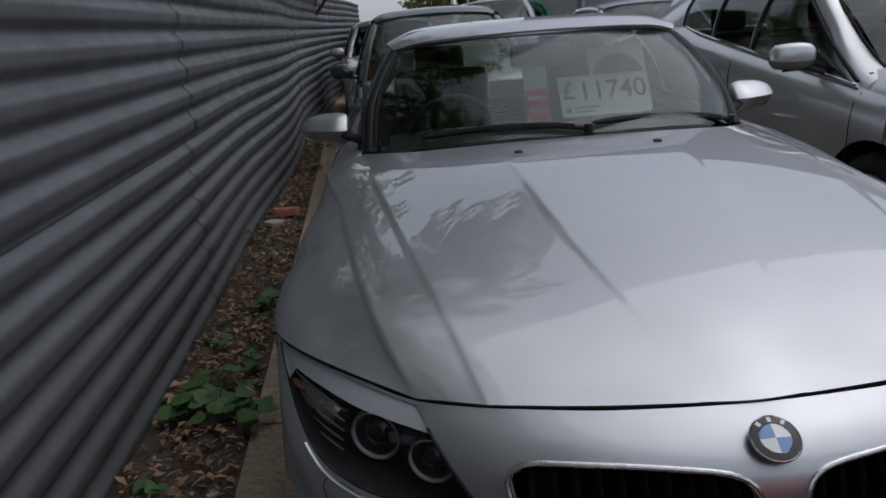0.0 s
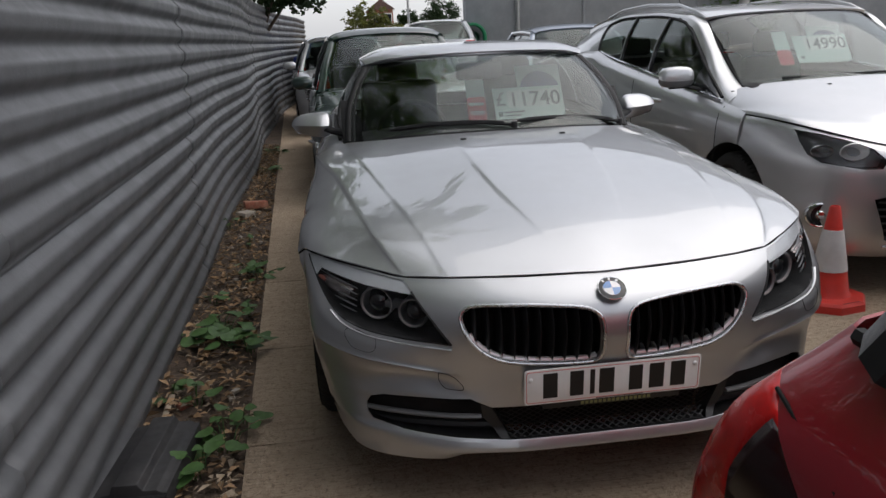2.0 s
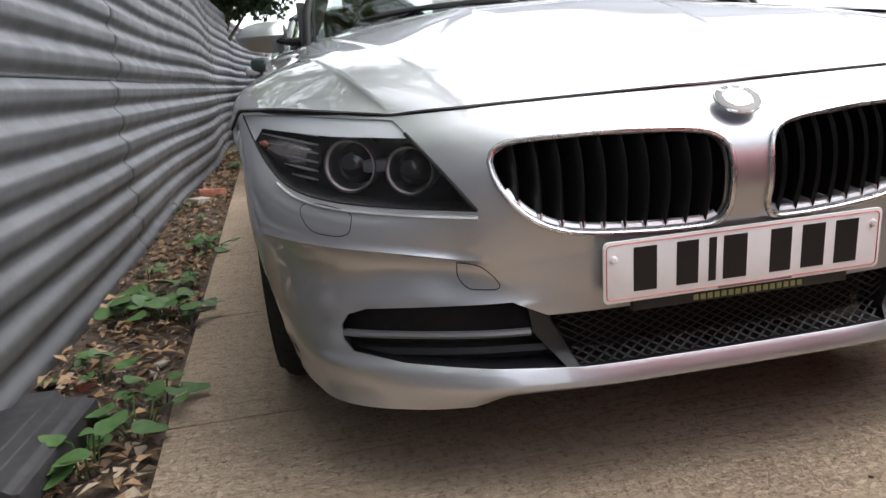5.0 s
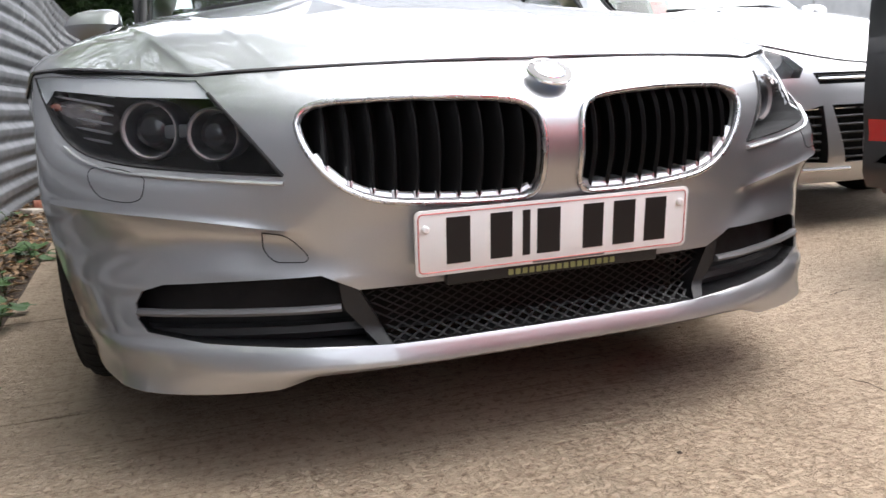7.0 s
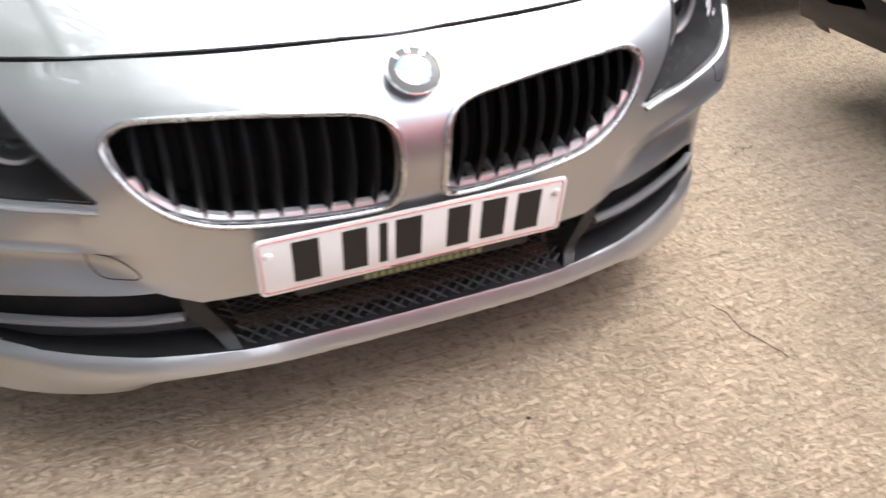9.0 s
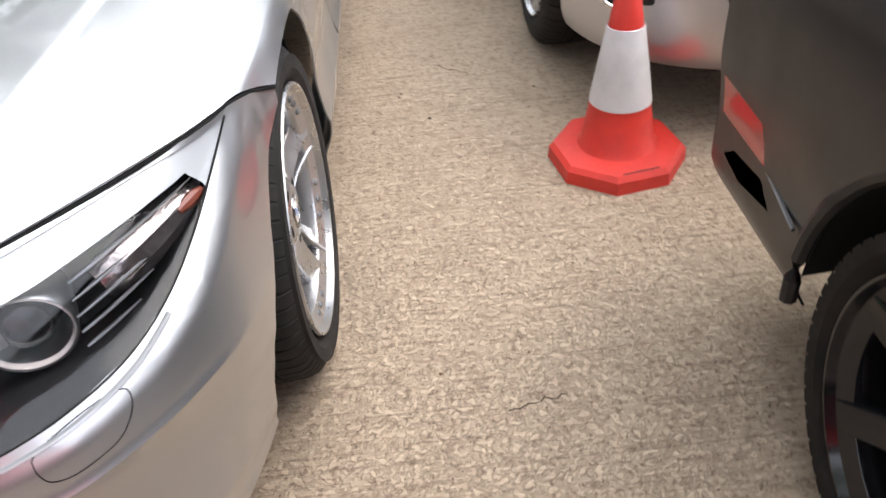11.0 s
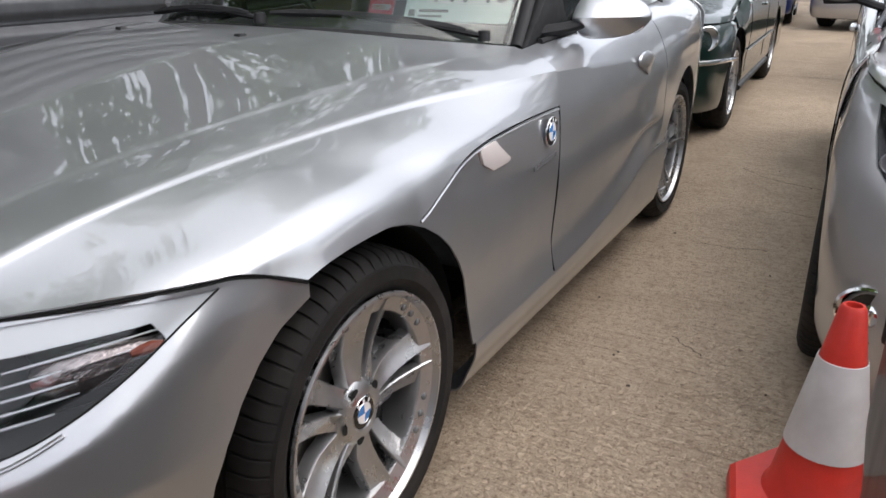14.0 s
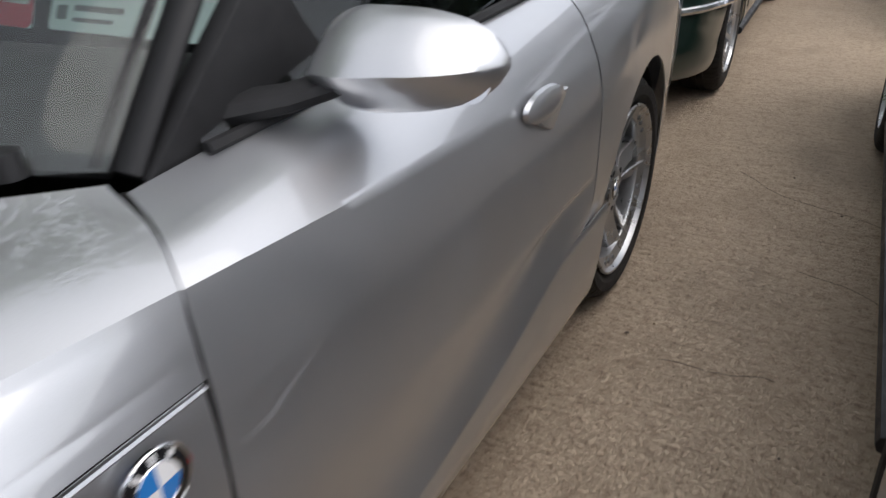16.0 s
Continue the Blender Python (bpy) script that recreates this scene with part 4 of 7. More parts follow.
        part("handle_pocket", prism([(2.405, .800), (2.560, .806), (2.530, .778), (2.492, .748), (2.455, .764)], s * .868, s * .8856, 0, .0015), SILVER, door)
        part("door_handle", lathe([(.011, 0.0), (.0105, .018), (.0085, .032), (.004, .040), (-.004, .042)], 28, "x"), SILVER, door, "silver pull handle", m=pose(s * .8785, 2.470, .800, -3) @ Matrix.Diagonal((s, 2.05, .70, 1)))
        # sill
        rows = []
        for y in (1.20, 1.6, 1.9, 2.1, 2.3, 2.45, 2.58, 2.8, 3.02):
            fz = foot_z(y)
            rows.append([(s * .880, y, fz - .002), (s * .8835, y, fz - .008), (s * .882, y, .22 + (fz - .22) * .6), (s * .862, y, .22), (s * .835, y, .165), (s * .78, y, .150)])
        sill = grid_bm(net(rows, 30, 30), flip=s < 0)
        cut_out(sill, circle2(.80, .31, .385), axes=(1, 2)).free()
        cut_out(sill, circle2(3.245, .31, .385), axes=(1, 2)).free()
        part("sill", shell(sill, 0.004), SILVER, car)
        # rear wing
        rows = []
        for y, zt, xt, zm, xm, zc, xc, x7, x5, x4, x3 in ((2.782, .945, .755, .890, .820, .797, .866, .882, .881, .871, .872), (3.0, .955, .735, .912, .810, .82, .858, .873, .872, .864, .862), (3.3, .965, .70, .938, .775, .86, .838, .852, .852, .846, .840), (3.6, .972, .67, .950, .74, .88, .808, .826, .826, .82, .815), (3.9, .972, .60, .952, .67, .89, .745, .772, .772, .765, .76), (4.15, .965, .50, .945, .56, .90, .64, .68, .68, .67, .65)):
            rows.append([(s * xt, y, zt), (s * xm, y, zm), (s * xc, y - (.001 if y < 1.8 else 0), zc), (s * x7, y, .70), (s * x5, y, .55), (s * x4, y, .42), (s * x3, y, .30), (s * (x3 - .03), y, .20)])
        rear = grid_bm(net(rows, 60, 50, creases=(2,)), flip=s < 0)
        cut_out(rear, circle2(3.245, .31, .380), axes=(1, 2)).free()
        part("rear_wing", shell(rear, 0.004), SILVER, car)
        # arch liners
        for ya, w, xo in ((.80, .383, .835), (3.245, .379, .79)):
            part("arch_liner", lathe([(s * xo, w), (s * (xo - .06), w + .004), (s * .60, w), (s * .50, w * .8), (s * .50, 0.0)], 40, "x", 0, math.pi), VOID, car, m=pose(0, ya, .31))
        # side badge, repeater, script bars
        roundel(car, .038, pose(s * .8795, 1.607, .716, 90, 0, 90 if s > 0 else -90), "side_badge")
        rep = prism([(1.205, .752), (1.280, .757), (1.365, .700), (1.345, .693), (1.272, .692), (1.225, .715)], s * .868, s * .8835, 0, .003)
        part("side_repeater", rep, REPEATER, car, "milky white side repeater")
        scr = new("wing_script")
        scr.parent = car
        for i in range(8):
            part("script_bar", box(-.0015, .0015, -.0075, .0075, -.0065, .0065, .0008), GREYTRIM, scr, m=pose(s * .8815, 1.512 + i * .018, .640 + .0015 * i), smooth=False)
        # mirror
        mir = new("door_mirror")
        mir.parent = car
        rows = []
        for t, sy, sz in ((0, .55, .60), (.06, .85, .86), (.22, 1.0, 1.0), (.5, .97, .95), (.75, .82, .78), (.92, .50, .48), (1.0, .12, .12)):
            x = .775 + .205 * t
            cy, cz = 2.045 + .05 * t, .963 + .006 * t
            sec = []
            for i in range(20):
                a = 2 * math.pi * i / 20
                yy = .085 * sy * (math.cos(a) if math.cos(a) > 0 else -((1 - abs(math.sin(a))) ** .72))
                zz = .064 * sz * math.copysign(abs(math.sin(a)) ** .9, math.sin(a))
                sec.append((s * x, cy + (yy if yy < 0 else yy * .35), cz + zz))
            rows.append(sec)
        mg = net(rows, 30, 20)
        mb = grid_bm(mg, close=True)
        for r in (mg[0], mg[-1]):
            mb.faces.new([mb.verts.new(p) for p in r])
        bmesh.ops.remove_doubles(mb, verts=mb.verts, dist=1e-5)
        bmesh.ops.recalc_face_normals(mb, faces=mb.faces)
        part("mirror_shell", mb, SILVER, mir, sharp=38)
        part("mirror_glass", prism(rounded(.80, .965, .920, 1.008, .03), 2.077, 2.081, 1), CHROME, mir, m=Matrix.Diagonal((s, 1, 1, 1)))
        part("mirror_arm", tube([(s * .70, 1.93, .925), (s * .76, 1.97, .935), (s * .81, 2.02, .950)], .030, 10, taper=[1.2, 1, .9], flat=.55), MATBLACK, mir)
        part("mirror_sail", prism([(1.79, .892), (2.13, .912), (2.00, 1.085)], s * .690, s * .722, 0, .004), MATBLACK, mir)
    # windscreen: section curves from the base to the roof edge
    ws = []
    for t in (0, .35, .7, 1.0):
        row = []
        for x0, y0, z0, x1, y1, z1 in ((0, 1.47, .950, 0, 2.030, 1.272), (.25, 1.505, .947, .22, 2.040, 1.270), (.45, 1.575, .935, .40, 2.072, 1.262), (.60, 1.685, .915, .515, 2.110, 1.250), (.680, 1.776, .902, .562, 2.135, 1.240)):
            bow = .022 * math.sin(math.pi * t)
            row.append((x0 + (x1 - x0) * t + (1.5 * bow if x0 > .65 else .6 * bow if x0 > .5 else 0), y0 + (y1 - y0) * t - bow * .6, z0 + (z1 - z0) * t + bow * .6))
        ws.append(row)
    wg = net([mirrored(r) for r in ws], 24, 49)
    glass_ob = part("windscreen", shell(grid_bm(wg), -0.004), GLASS, car, "clear windscreen")
    glass_ob.visible_shadow = False
    part("windscreen_band", tube([Vector(p) + Vector((0, .006, -.004)) for p in wg[0][::2] if abs(p[0]) < .56], 0.020, 6, flat=.5), MATBLACK, car)
    keep = [p for p in g[-1][::3] if abs(p[0]) < .50]
    cowl = np.array([[tuple(Vector(p) + Vector((0, -.004, -.010))) for p in keep], [tuple(Vector(p) + Vector((0, .03, -.030))) for p in keep], [(p[0] * .98, max(p[1] + .10, 1.47 + .62 * abs(p[0]) ** 2.2), p[2] - .012) for p in keep]])
    part("cowl", grid_bm(cowl), MATBLACK, car, "black plastic cowl below the windscreen")
    for s in (-1, 1):
        col = [Vector(p) for p in (wg[:, 0] if s < 0 else wg[:, -1])]
        col.insert(0, col[0] + (col[0] - col[1]) * 0.08)
        part("windscreen_pillar", tube([p + Vector((s * .012, .012, -.004)) for p in col], .021, 12, flat=.6), PILLAR, car, "dark grey pillar")
        part("pillar_seal", tube([p + Vector((-s * .012, -.006, .004)) for p in col[1:]], .007, 6), MATBLACK, car)
    part("roof_rim", tube([Vector(p) + Vector((0, .015, .006)) for p in wg[-1][::2]], .011, 8, flat=.7), SILVER, car)
    # folding hard roof and rear deck
    rf = []
    for y, z, w, ze in ((2.035, 1.283, .572, 1.246), (2.2, 1.324, .596, 1.268), (2.45, 1.334, .602, 1.270), (2.7, 1.302, .590, 1.246), (2.92, 1.250, .575, 1.200)):
        rf.append([(0, y, z), (.25, y + .006, z - .003), (.45, y + .03, z - .013), (w, y + .09 * (y < 2.1) + .02, ze)])
    part("hard_roof", shell(grid_bm(net([mirrored(r) for r in rf], 30, 41), flip=False), -0.008), SILVER, car)
    rw = [[(0, 2.93, 1.236), (.3, 2.94, 1.228), (.53, 2.96, 1.195)], [(0, 3.2, 1.10), (.33, 3.2, 1.09), (.58, 3.2, 1.06)], [(0, 3.42, .995), (.35, 3.42, .990), (.62, 3.42, .975)]]
    rwo = part("rear_window", shell(grid_bm(net([mirrored(r) for r in rw], 14, 25)), -0.004), GLASS, car)
    rwo.visible_shadow = False
    dk = [[(0, 3.43, .995), (.4, 3.43, .992), (.72, 3.43, .975)], [(0, 3.8, 1.0), (.4, 3.8, .998), (.70, 3.8, .984)], [(0, 4.12, .99), (.35, 4.12, .985), (.56, 4.12, .974)]]
    part("boot_lid", shell(grid_bm(net([mirrored(r) for r in dk], 16, 31)), -0.01), SILVER, car)
    tl = [[(0, 4.13, .985), (.35, 4.12, .98), (.60, 4.05, .965)], [(0, 4.2, .85), (.4, 4.19, .85), (.73, 4.1, .85)], [(0, 4.23, .55), (.4, 4.22, .55), (.73, 4.1, .55)], [(0, 4.2, .25), (.4, 4.19, .25), (.70, 4.1, .25)]]
    part("rear_bumper", shell(grid_bm(net([mirrored(r) for r in tl], 16, 31)), -0.006), SILVER, car)
    for s in (-1, 1):
        side_glass = [[(s * .725, 1.86, .908), (s * .748, 2.3, .928), (s * .755, 2.74, .945)], [(s * .655, 2.02, 1.07), (s * .69, 2.35, 1.10), (s * .70, 2.74, 1.10)], [(s * .578, 2.155, 1.235), (s * .60, 2.45, 1.252), (s * .60, 2.74, 1.228)]]
        go = part("side_window", shell(grid_bm(net(side_glass, 12, 16), flip=s < 0), .004), DARKGLASS, car)
        go.visible_shadow = False
        part("window_seal", tube([(s * .735, 1.86, .906), (s * .757, 2.3, .926), (s * .762, 2.76, .943)], .009, 6), MATBLACK, car)
        bp = [[(s * .757, 2.745, .945), (s * .74, 3.05, .962), (s * .69, 3.42, .975)], [(s * .70, 2.745, 1.10), (s * .66, 2.98, 1.10), (s * .62, 3.2, 1.06)], [(s * .60, 2.745, 1.225), (s * .57, 2.93, 1.19), (s * .56, 2.96, 1.185)]]
        part("rear_pillar", shell(grid_bm(net(bp, 12, 14), flip=s < 0), .01), SILVER, car)
    part("aerial", tube([(.728, 3.15, .925), (.726, 3.17, .985), (.72, 3.25, 1.26)], .012, 8, taper=[1.9, .6, .3]), MATBLACK, car, "black rod aerial")
    # cabin
    part("cabin_floor", box(-.70, .70, 1.5, 3.3, .30, .34), CABIN, car)
    part("cabin_wall_rear", box(-.66, .66, 3.0, 3.05, .34, .95), CABIN, car)
    for s in (-1, 1):
        part("cabin_side", box(min(s * .70, s * .72), max(s * .70, s * .72), 1.80, 3.0, .30, .885), CABIN, car)
    dash = []
    for y, z in ((1.52, .915), (1.62, .935), (1.80, .945), (1.95, .930), (2.02, .86), (2.0, .55)):
        dash.append([(0, y + .06, z - .01), (.35, y + .13, z - .014), (.62, y + .30, z - .05)])
    part("dashboard", shell(grid_bm(net([mirrored(r) for r in dash], 24, 21)), -.01), CABIN, car)
    for s in (-1, 1):
        st = new("seat")
        st.parent = car
        part("seat_base", box(s * .36 - .25, s * .36 + .25, 2.15, 2.68, .38, .58, .05), CABIN, st)
        part("seat_back", box(-.24, .24, -.07, .07, 0, .60, .05), CABIN, st, m=pose(s * .36, 2.72, .55, -18))
        part("head_rest", box(-.13, .13, -.05, .05, 0, .18, .04), CABIN, st, m=pose(s * .36, 2.92, 1.06, -14))
    part("steering_wheel", tube([(-.36 + .175 * math.cos(a), 2.05 - .07 * math.sin(a), .90 + .16 * math.sin(a)) for a in np.linspace(0, 2 * math.pi, 32, endpoint=False)], .014, 8, True), CABIN, car)
    part("inner_mirror", box(-.12, .12, -.02, .02, -.045, .045, .02), MATBLACK, car, m=pose(0, 2.02, 1.195))
    # wipers
    for x0, y0, z0, x1, y1, z1 in ((.64, 1.700, .930, .08, 1.500, .978), (.06, 1.475, .972, -.50, 1.600, .958)):
        wp = new("wiper")
        wp.parent = car
        a, b = Vector((x0, y0, z0)), Vector((x1, y1, z1))
        part("wiper_arm", tube([a, a.lerp(b, .25) + Vector((0, -.008, .016)), a.lerp(b, .6) + Vector((0, -.012, .018))], .009, 8, taper=[1.3, 1, .7], flat=.7), MATBLACK, wp)
        part("wiper_blade", tube([a.lerp(b, t) + Vector((0, -.004, .008 + .016 * math.sin(math.pi * t))) for t in np.linspace(.08, 1, 12)], .011, 6, taper=[.6] + [1] * 10 + [.5]), MATBLACK, wp)
        part("wiper_pivot", lathe([(-.012, .018), (.014, .016), (.018, 0)], 14, "z"), BLACK, wp, m=Matrix.Translation(a))
    # number plate on its backing
    plate = new("number_plate")
    plate.parent = car
    plate.matrix_local = pose(0, -.018, .3505, 4.5)
    part("plate_board", prism(rounded(-.26, .26, 0, .111, .010), 0, .004, 1, .0008), WHITE, plate)
    part("plate_border", join(tube([(x, -.0004, z) for x, z in rounded(-.254, .254, .006, .105, .008)], .0011, 4, True, up=(0, 1, 0))), PINK, plate, "thin red line round the plate")
    for i, (x, w) in enumerate(((-.185, .042), (-.108, .040), (-.062, .014), (-.020, .044), (.066, .040), (.128, .044), (.192, .044))):
        part("plate_bar", box(x - w / 2, x + w / 2, -.0009, .001, .018, .097, .0003, 1), BARBLACK, plate, smooth=False)
    for s in (-1, 1):
        part("plate_cap", lathe([(0.002, .0075), (-.003, .0068), (-.005, .004), (-.005, 0)], 16, "y"), WHITE, plate, m=pose(s * .242, 0, .080 if s < 0 else .084))
    part("plate_strip", box(-.05, .09, -.0008, .001, .002, .006), GREYTRIM, plate, smooth=False)
    hold = part("plate_holder", box(-.205, .205, .005, .022, -.022, .02, .004), BLACK, plate)
    for i in range(16):
        part("holder_bar", box(-.093 + i * .0132, -.084 + i * .0132, .0035, .006, -.016, -.006), OLIVE, hold, smooth=False)
    roundel(car, .041, pose(0, .004, .672, 33, 0, 0), "front_badge")
    # underside and wheels
    part("underbody", box(-.64, .64, .34, 4.0, .16, .22, .02), VOID, car)
    # plain near-black filler added inside the nose to keep its openings dark
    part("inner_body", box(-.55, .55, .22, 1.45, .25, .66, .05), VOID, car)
    for s in (-1, 1):
        wheel(car, s * .858, .822, .320, .320, .240, .225, s)
        wheel(car, s * .818, 3.245, .320, .320, .240, .235, s)
    return car


bmw = roadster()



def card(name, w, h, m, label, blocks, category="sign"):
    """A stiff card with printed blocks: x, z, width, height, material."""
    ob = thing(name, label, category, m=m)
    part("card_sheet", prism(rounded(0, w, 0, h, .008), 0, .002, 1), PAPER, ob, smooth=False)
    for nm, x, z, bw, bh, material in blocks:
        part(nm, prism(rounded(x, x + bw, z, z + bh, min(bw, bh) * (.49 if nm == "card_disc" else .15), 5), -.0008 if nm == "card_disc" else -.0014, 0.0, 1), material, ob, smooth=False)
    return ob


def lettering(parent, text, size, material, m, name="lettering", bold=0.0):
    cu = bpy.data.curves.new(name, "FONT")
    cu.body, cu.size, cu.extrude, cu.offset = text, size, 0.0006, bold
    tmp = new("tmp_text", cu)
    me = bpy.data.meshes.new_from_object(tmp.evaluated_get(bpy.context.evaluated_depsgraph_get()))
    bpy.data.objects.remove(tmp)
    me.name = name
    me.materials.clear()
    me.materials.append(material)
    ob = new(name, me)
    ob.parent = parent
    ob.matrix_local = m
    return ob


price = card("price_card", .385, .185, pose(.110, 2.13, .925, -30, 0, 4), "pale green price card standing behind the roadster windscreen", [("card_field", .078, .065, .300, .100, PAPERW), ("card_mark", .016, .018, .024, .024, INK), ("card_bar", .055, .034, .11, .010, GREYTRIM), ("card_bar", .055, .016, .09, .007, GREYTRIM)])
lettering(price, "11740", .120, INK, pose(.082, -.0026, .072, 90), "price_figures", .0012)
lettering(price, "£", .115, INK, pose(.008, -.0026, .080, 90), "pound_sign")
card("disc_card", .255, .30, pose(.265, 2.20, .925, -26, 0, 4), "white card with a large blue disc behind the price card", [("card_disc", .012, .035, .230, .230, PAPERB)])
leaflet = card("leaflet_card", .100, .245, pose(-.040, 2.13, .920, -24, 0, 2), "tall white and red leaflet behind the roadster windscreen", [("leaflet_red", .0, .0, .100, .140, PAPERR), ("leaflet_stripe", .01, .092, .080, .016, PAPERW), ("leaflet_stripe", .01, .04, .080, .020, PAPERW)])


# ---- plainer cars ----
def plan_curve(w, y0, depth, e, z, n=13, sag=0.0):
    out = []
    for i in range(n):
        a = math.pi / 2 * i / (n - 1)
        out.append((w * math.sin(a) ** e, y0 + depth * (1 - math.cos(a) ** e), z - sag * math.sin(a) ** 4))
    return out


def street_car(name, label, m, L, W, H, wb, fo, zf, zc, yc, yt, yr, yb, zd, coat, rw=.318, style="seven", lamps=None, grille=None, tail=None, round_front=.52, extra=None, dark_windows=False, plate_at=None, estate=False, mirrors=True, round_rear=.5, low=.20, alloy=None, lean=0.0, side_lamp=None, rise=0.0, wheel_in=.03, wall=.10, greenhouse=None, sweep=.10, drop=.02, belt_line=None):
    """A parked car from its main measures; the nose is at y = 0 and looks to -y.
    zf, zc: bonnet height at its front and at the windscreen; yc, yt: windscreen base and top; yr, yb: roof end and rear window base; zd: rear deck."""
    car = thing(name, label, "car", m=m)
    w, ro = W / 2, L - fo - wb
    ar = rw + .055
    fy, ry = fo, fo + wb
    # nose
    lev = [(low, .06, .955), (low + .06, .02, .975), (.36, 0.0, .985), (.48, .005, .992), (.58, .018, .992), (zf - .06, .04, .975), (zf - .02, .07, .96), (zf, .11, .94)]
    lift = lambda x, z: rise * (abs(x) / w) ** 2 * min(1, max(0, (z - .50) / (zf - .50)))
    nose_rows = [mirrored([(px, py, pz + lift(px, pz)) for px, py, pz in plan_curve(w * k, y, fo - y, .62, z)]) for z, y, k in lev]
    nose = grid_bm(net(nose_rows, 36, 81), flip=False)
    bmesh.ops.recalc_face_normals(nose, faces=nose.faces)
    tree = tree_of(nose)

    def skin(x, z, off=0.0):
        hit = tree.ray_cast(Vector((x, -2, z)), Vector((0, 1, 0)))[0]
        return Vector((x, (hit.y if hit else .3) + off, z))

    for s in (-1, 1):
        if lamps:
            piece = cut_out(nose, [(s * x, z) for x, z in lamps], keep=lambda c: c.y < fo)
            hl = new("headlight")
            hl.parent = car
            part("lamp_housing", rim_wall(piece, (-s * .02, .07, 0)), MATBLACK, hl)
            part("lamp_back", shifted(piece, (-s * .025, .07, -.005)), GREYTRIM, hl)
            cx = [sum(p[0] for p in lamps) / len(lamps), sum(p[1] for p in lamps) / len(lamps)]
            for k, dx in enumerate((-.055, .06)):
                c = skin(s * (cx[0] + dx), cx[1] - .004, .035)
                part("lamp_bowl", lathe([(.05, .018), (.03, .036), (.0, .046), (-.004, .049), (.0, .052)], 28, "y"), BRIGHT if k == 0 else SATIN, hl, m=pose(*c, 0, 0, s * 18) @ Matrix.Diagonal((1.35, 1, .85, 1) if k == 0 else (1.1, 1, .62, 1)))
            ln = part("lamp_lens", piece, LENS, hl)
            ln.visible_shadow = False
        cut_out(nose, circle2(fy, rw, ar), axes=(1, 2), keep=lambda c, s=s: c.x * s > w * .6).free()
    for o in grille or ():
        piece = cut_out(nose, o)
        gl = new("front_grille")
        gl.parent = car
        xs, zs = [p[0] for p in o], [p[1] for p in o]
        part("grille_frame", rim_wall(piece, (0, .06, 0)), BLACK, gl)
        # shade behind the bars, put in as a near-black sheet
        part("grille_shade_sheet", shifted(piece, (0, .06, 0)), VOID, gl)
        n = max(2, int((max(zs) - min(zs)) / .035))
        for i in range(n):
            z = min(zs) + (i + .6) * (max(zs) - min(zs)) / n
            path = [skin(x, z, .02) for x in np.linspace(min(xs) + .03, max(xs) - .03, 9)]
            part("grille_bar", tube(path, .006, 6), BLACK if i < n - 1 else CHROME, gl)
        piece.free()
    part("front_bumper", shell(nose, .004), coat, car)
    # bonnet
    top = [(px, py, pz + lift(px, zf)) for px, py, pz in plan_curve(w * .94, .112, fo - .16, .62, zf + .004)]
    tw = [p[0] / (w * .94) for p in top]
    rows = []
    for t in (0, .08, .25, .5, .75, 1.0):
        row = []
        for (x, y, z), k in zip(top, tw):
            yy = y + (yc + sweep * k**3 - y) * t
            zz = z - .004 + (zc - z) * (t ** .62) - (.035 * k**2 + drop * k**8) * min(1, t * 2.5)
            row.append((x + (w * .86 - w * .94) * k * t * .6, yy, zz + .004))
        rows.append(row)
    hood_edge = [r[-1] for r in rows]
    part("bonnet", shell(grid_bm(net([mirrored(r) for r in rows], 36, 81)), -.004), coat, car)
    part("bonnet_joint", tube([Vector(p) + Vector((0, .004, -.006)) for p in mirrored(top)], .0022, 5), VOID, car)
    # sides
    y_list = [fo - .058, fy + .2, yc + .06, (yc + ry) / 2, ry - .1, ry + .25, L - round_rear * .6]
    belt = lambda y: float(np.interp(y, [fo - .02, yc + .06, yc + .3, ry + .3, L], [hood_edge[1][2] - .01, hood_edge[-1][2], hood_edge[-1][2] + .02, zd - .03 if not estate else hood_edge[-1][2] + .09, zd - .03]))
    if belt_line:
        belt = lambda y: float(np.interp(y, [p[0] for p in belt_line], [p[1] for p in belt_line]))
        y_list = sorted(y_list + [p[0] for p in belt_line[1:-1]])
    for s in (-1, 1):
        rows = []
        for y in y_list:
            zt = belt(y)
            edge = float(np.interp(y, [fo - .02, yc + .06, L], [.945, .915, .90]))
            rows.append([(s * w * edge, y, zt), (s * w * .975, y, zt - .055), (s * w * .995, y, zt - .16), (s * w, y, .56), (s * w * .985, y, .42), (s * w * .985, y, .33), (s * w * .955, y, low + .02)])
        side = grid_bm(net(rows, 70, 36), flip=s < 0)
        for ya in (fy, ry):
            cut_out(side, circle2(ya, rw, ar), axes=(1, 2)).free()
            part("arch_liner", lathe([(s * w * .97, ar), (s * w * .9, ar + .004), (s * w * .6, ar), (s * w * .6, 0)], 32, "x", 0, math.pi), VOID, car, m=pose(0, ya, rw))
        if side_lamp:
            piece = cut_out(side, side_lamp, axes=(1, 2))
            part("side_lamp", shell(piece, .004), LAMPRED, car, "deep red lamp round the rear corner")
        part("body_side", shell(side, .004), coat, car)
        tri_s = tree_of(grid_bm(net(rows, 70, 36)))
        doors = (yc + .12, (yc + ry) / 2 + .12, ry - .18) if L > 4.2 else (yc + .12, ry - .2)
        for yj in doors:
            pts = []
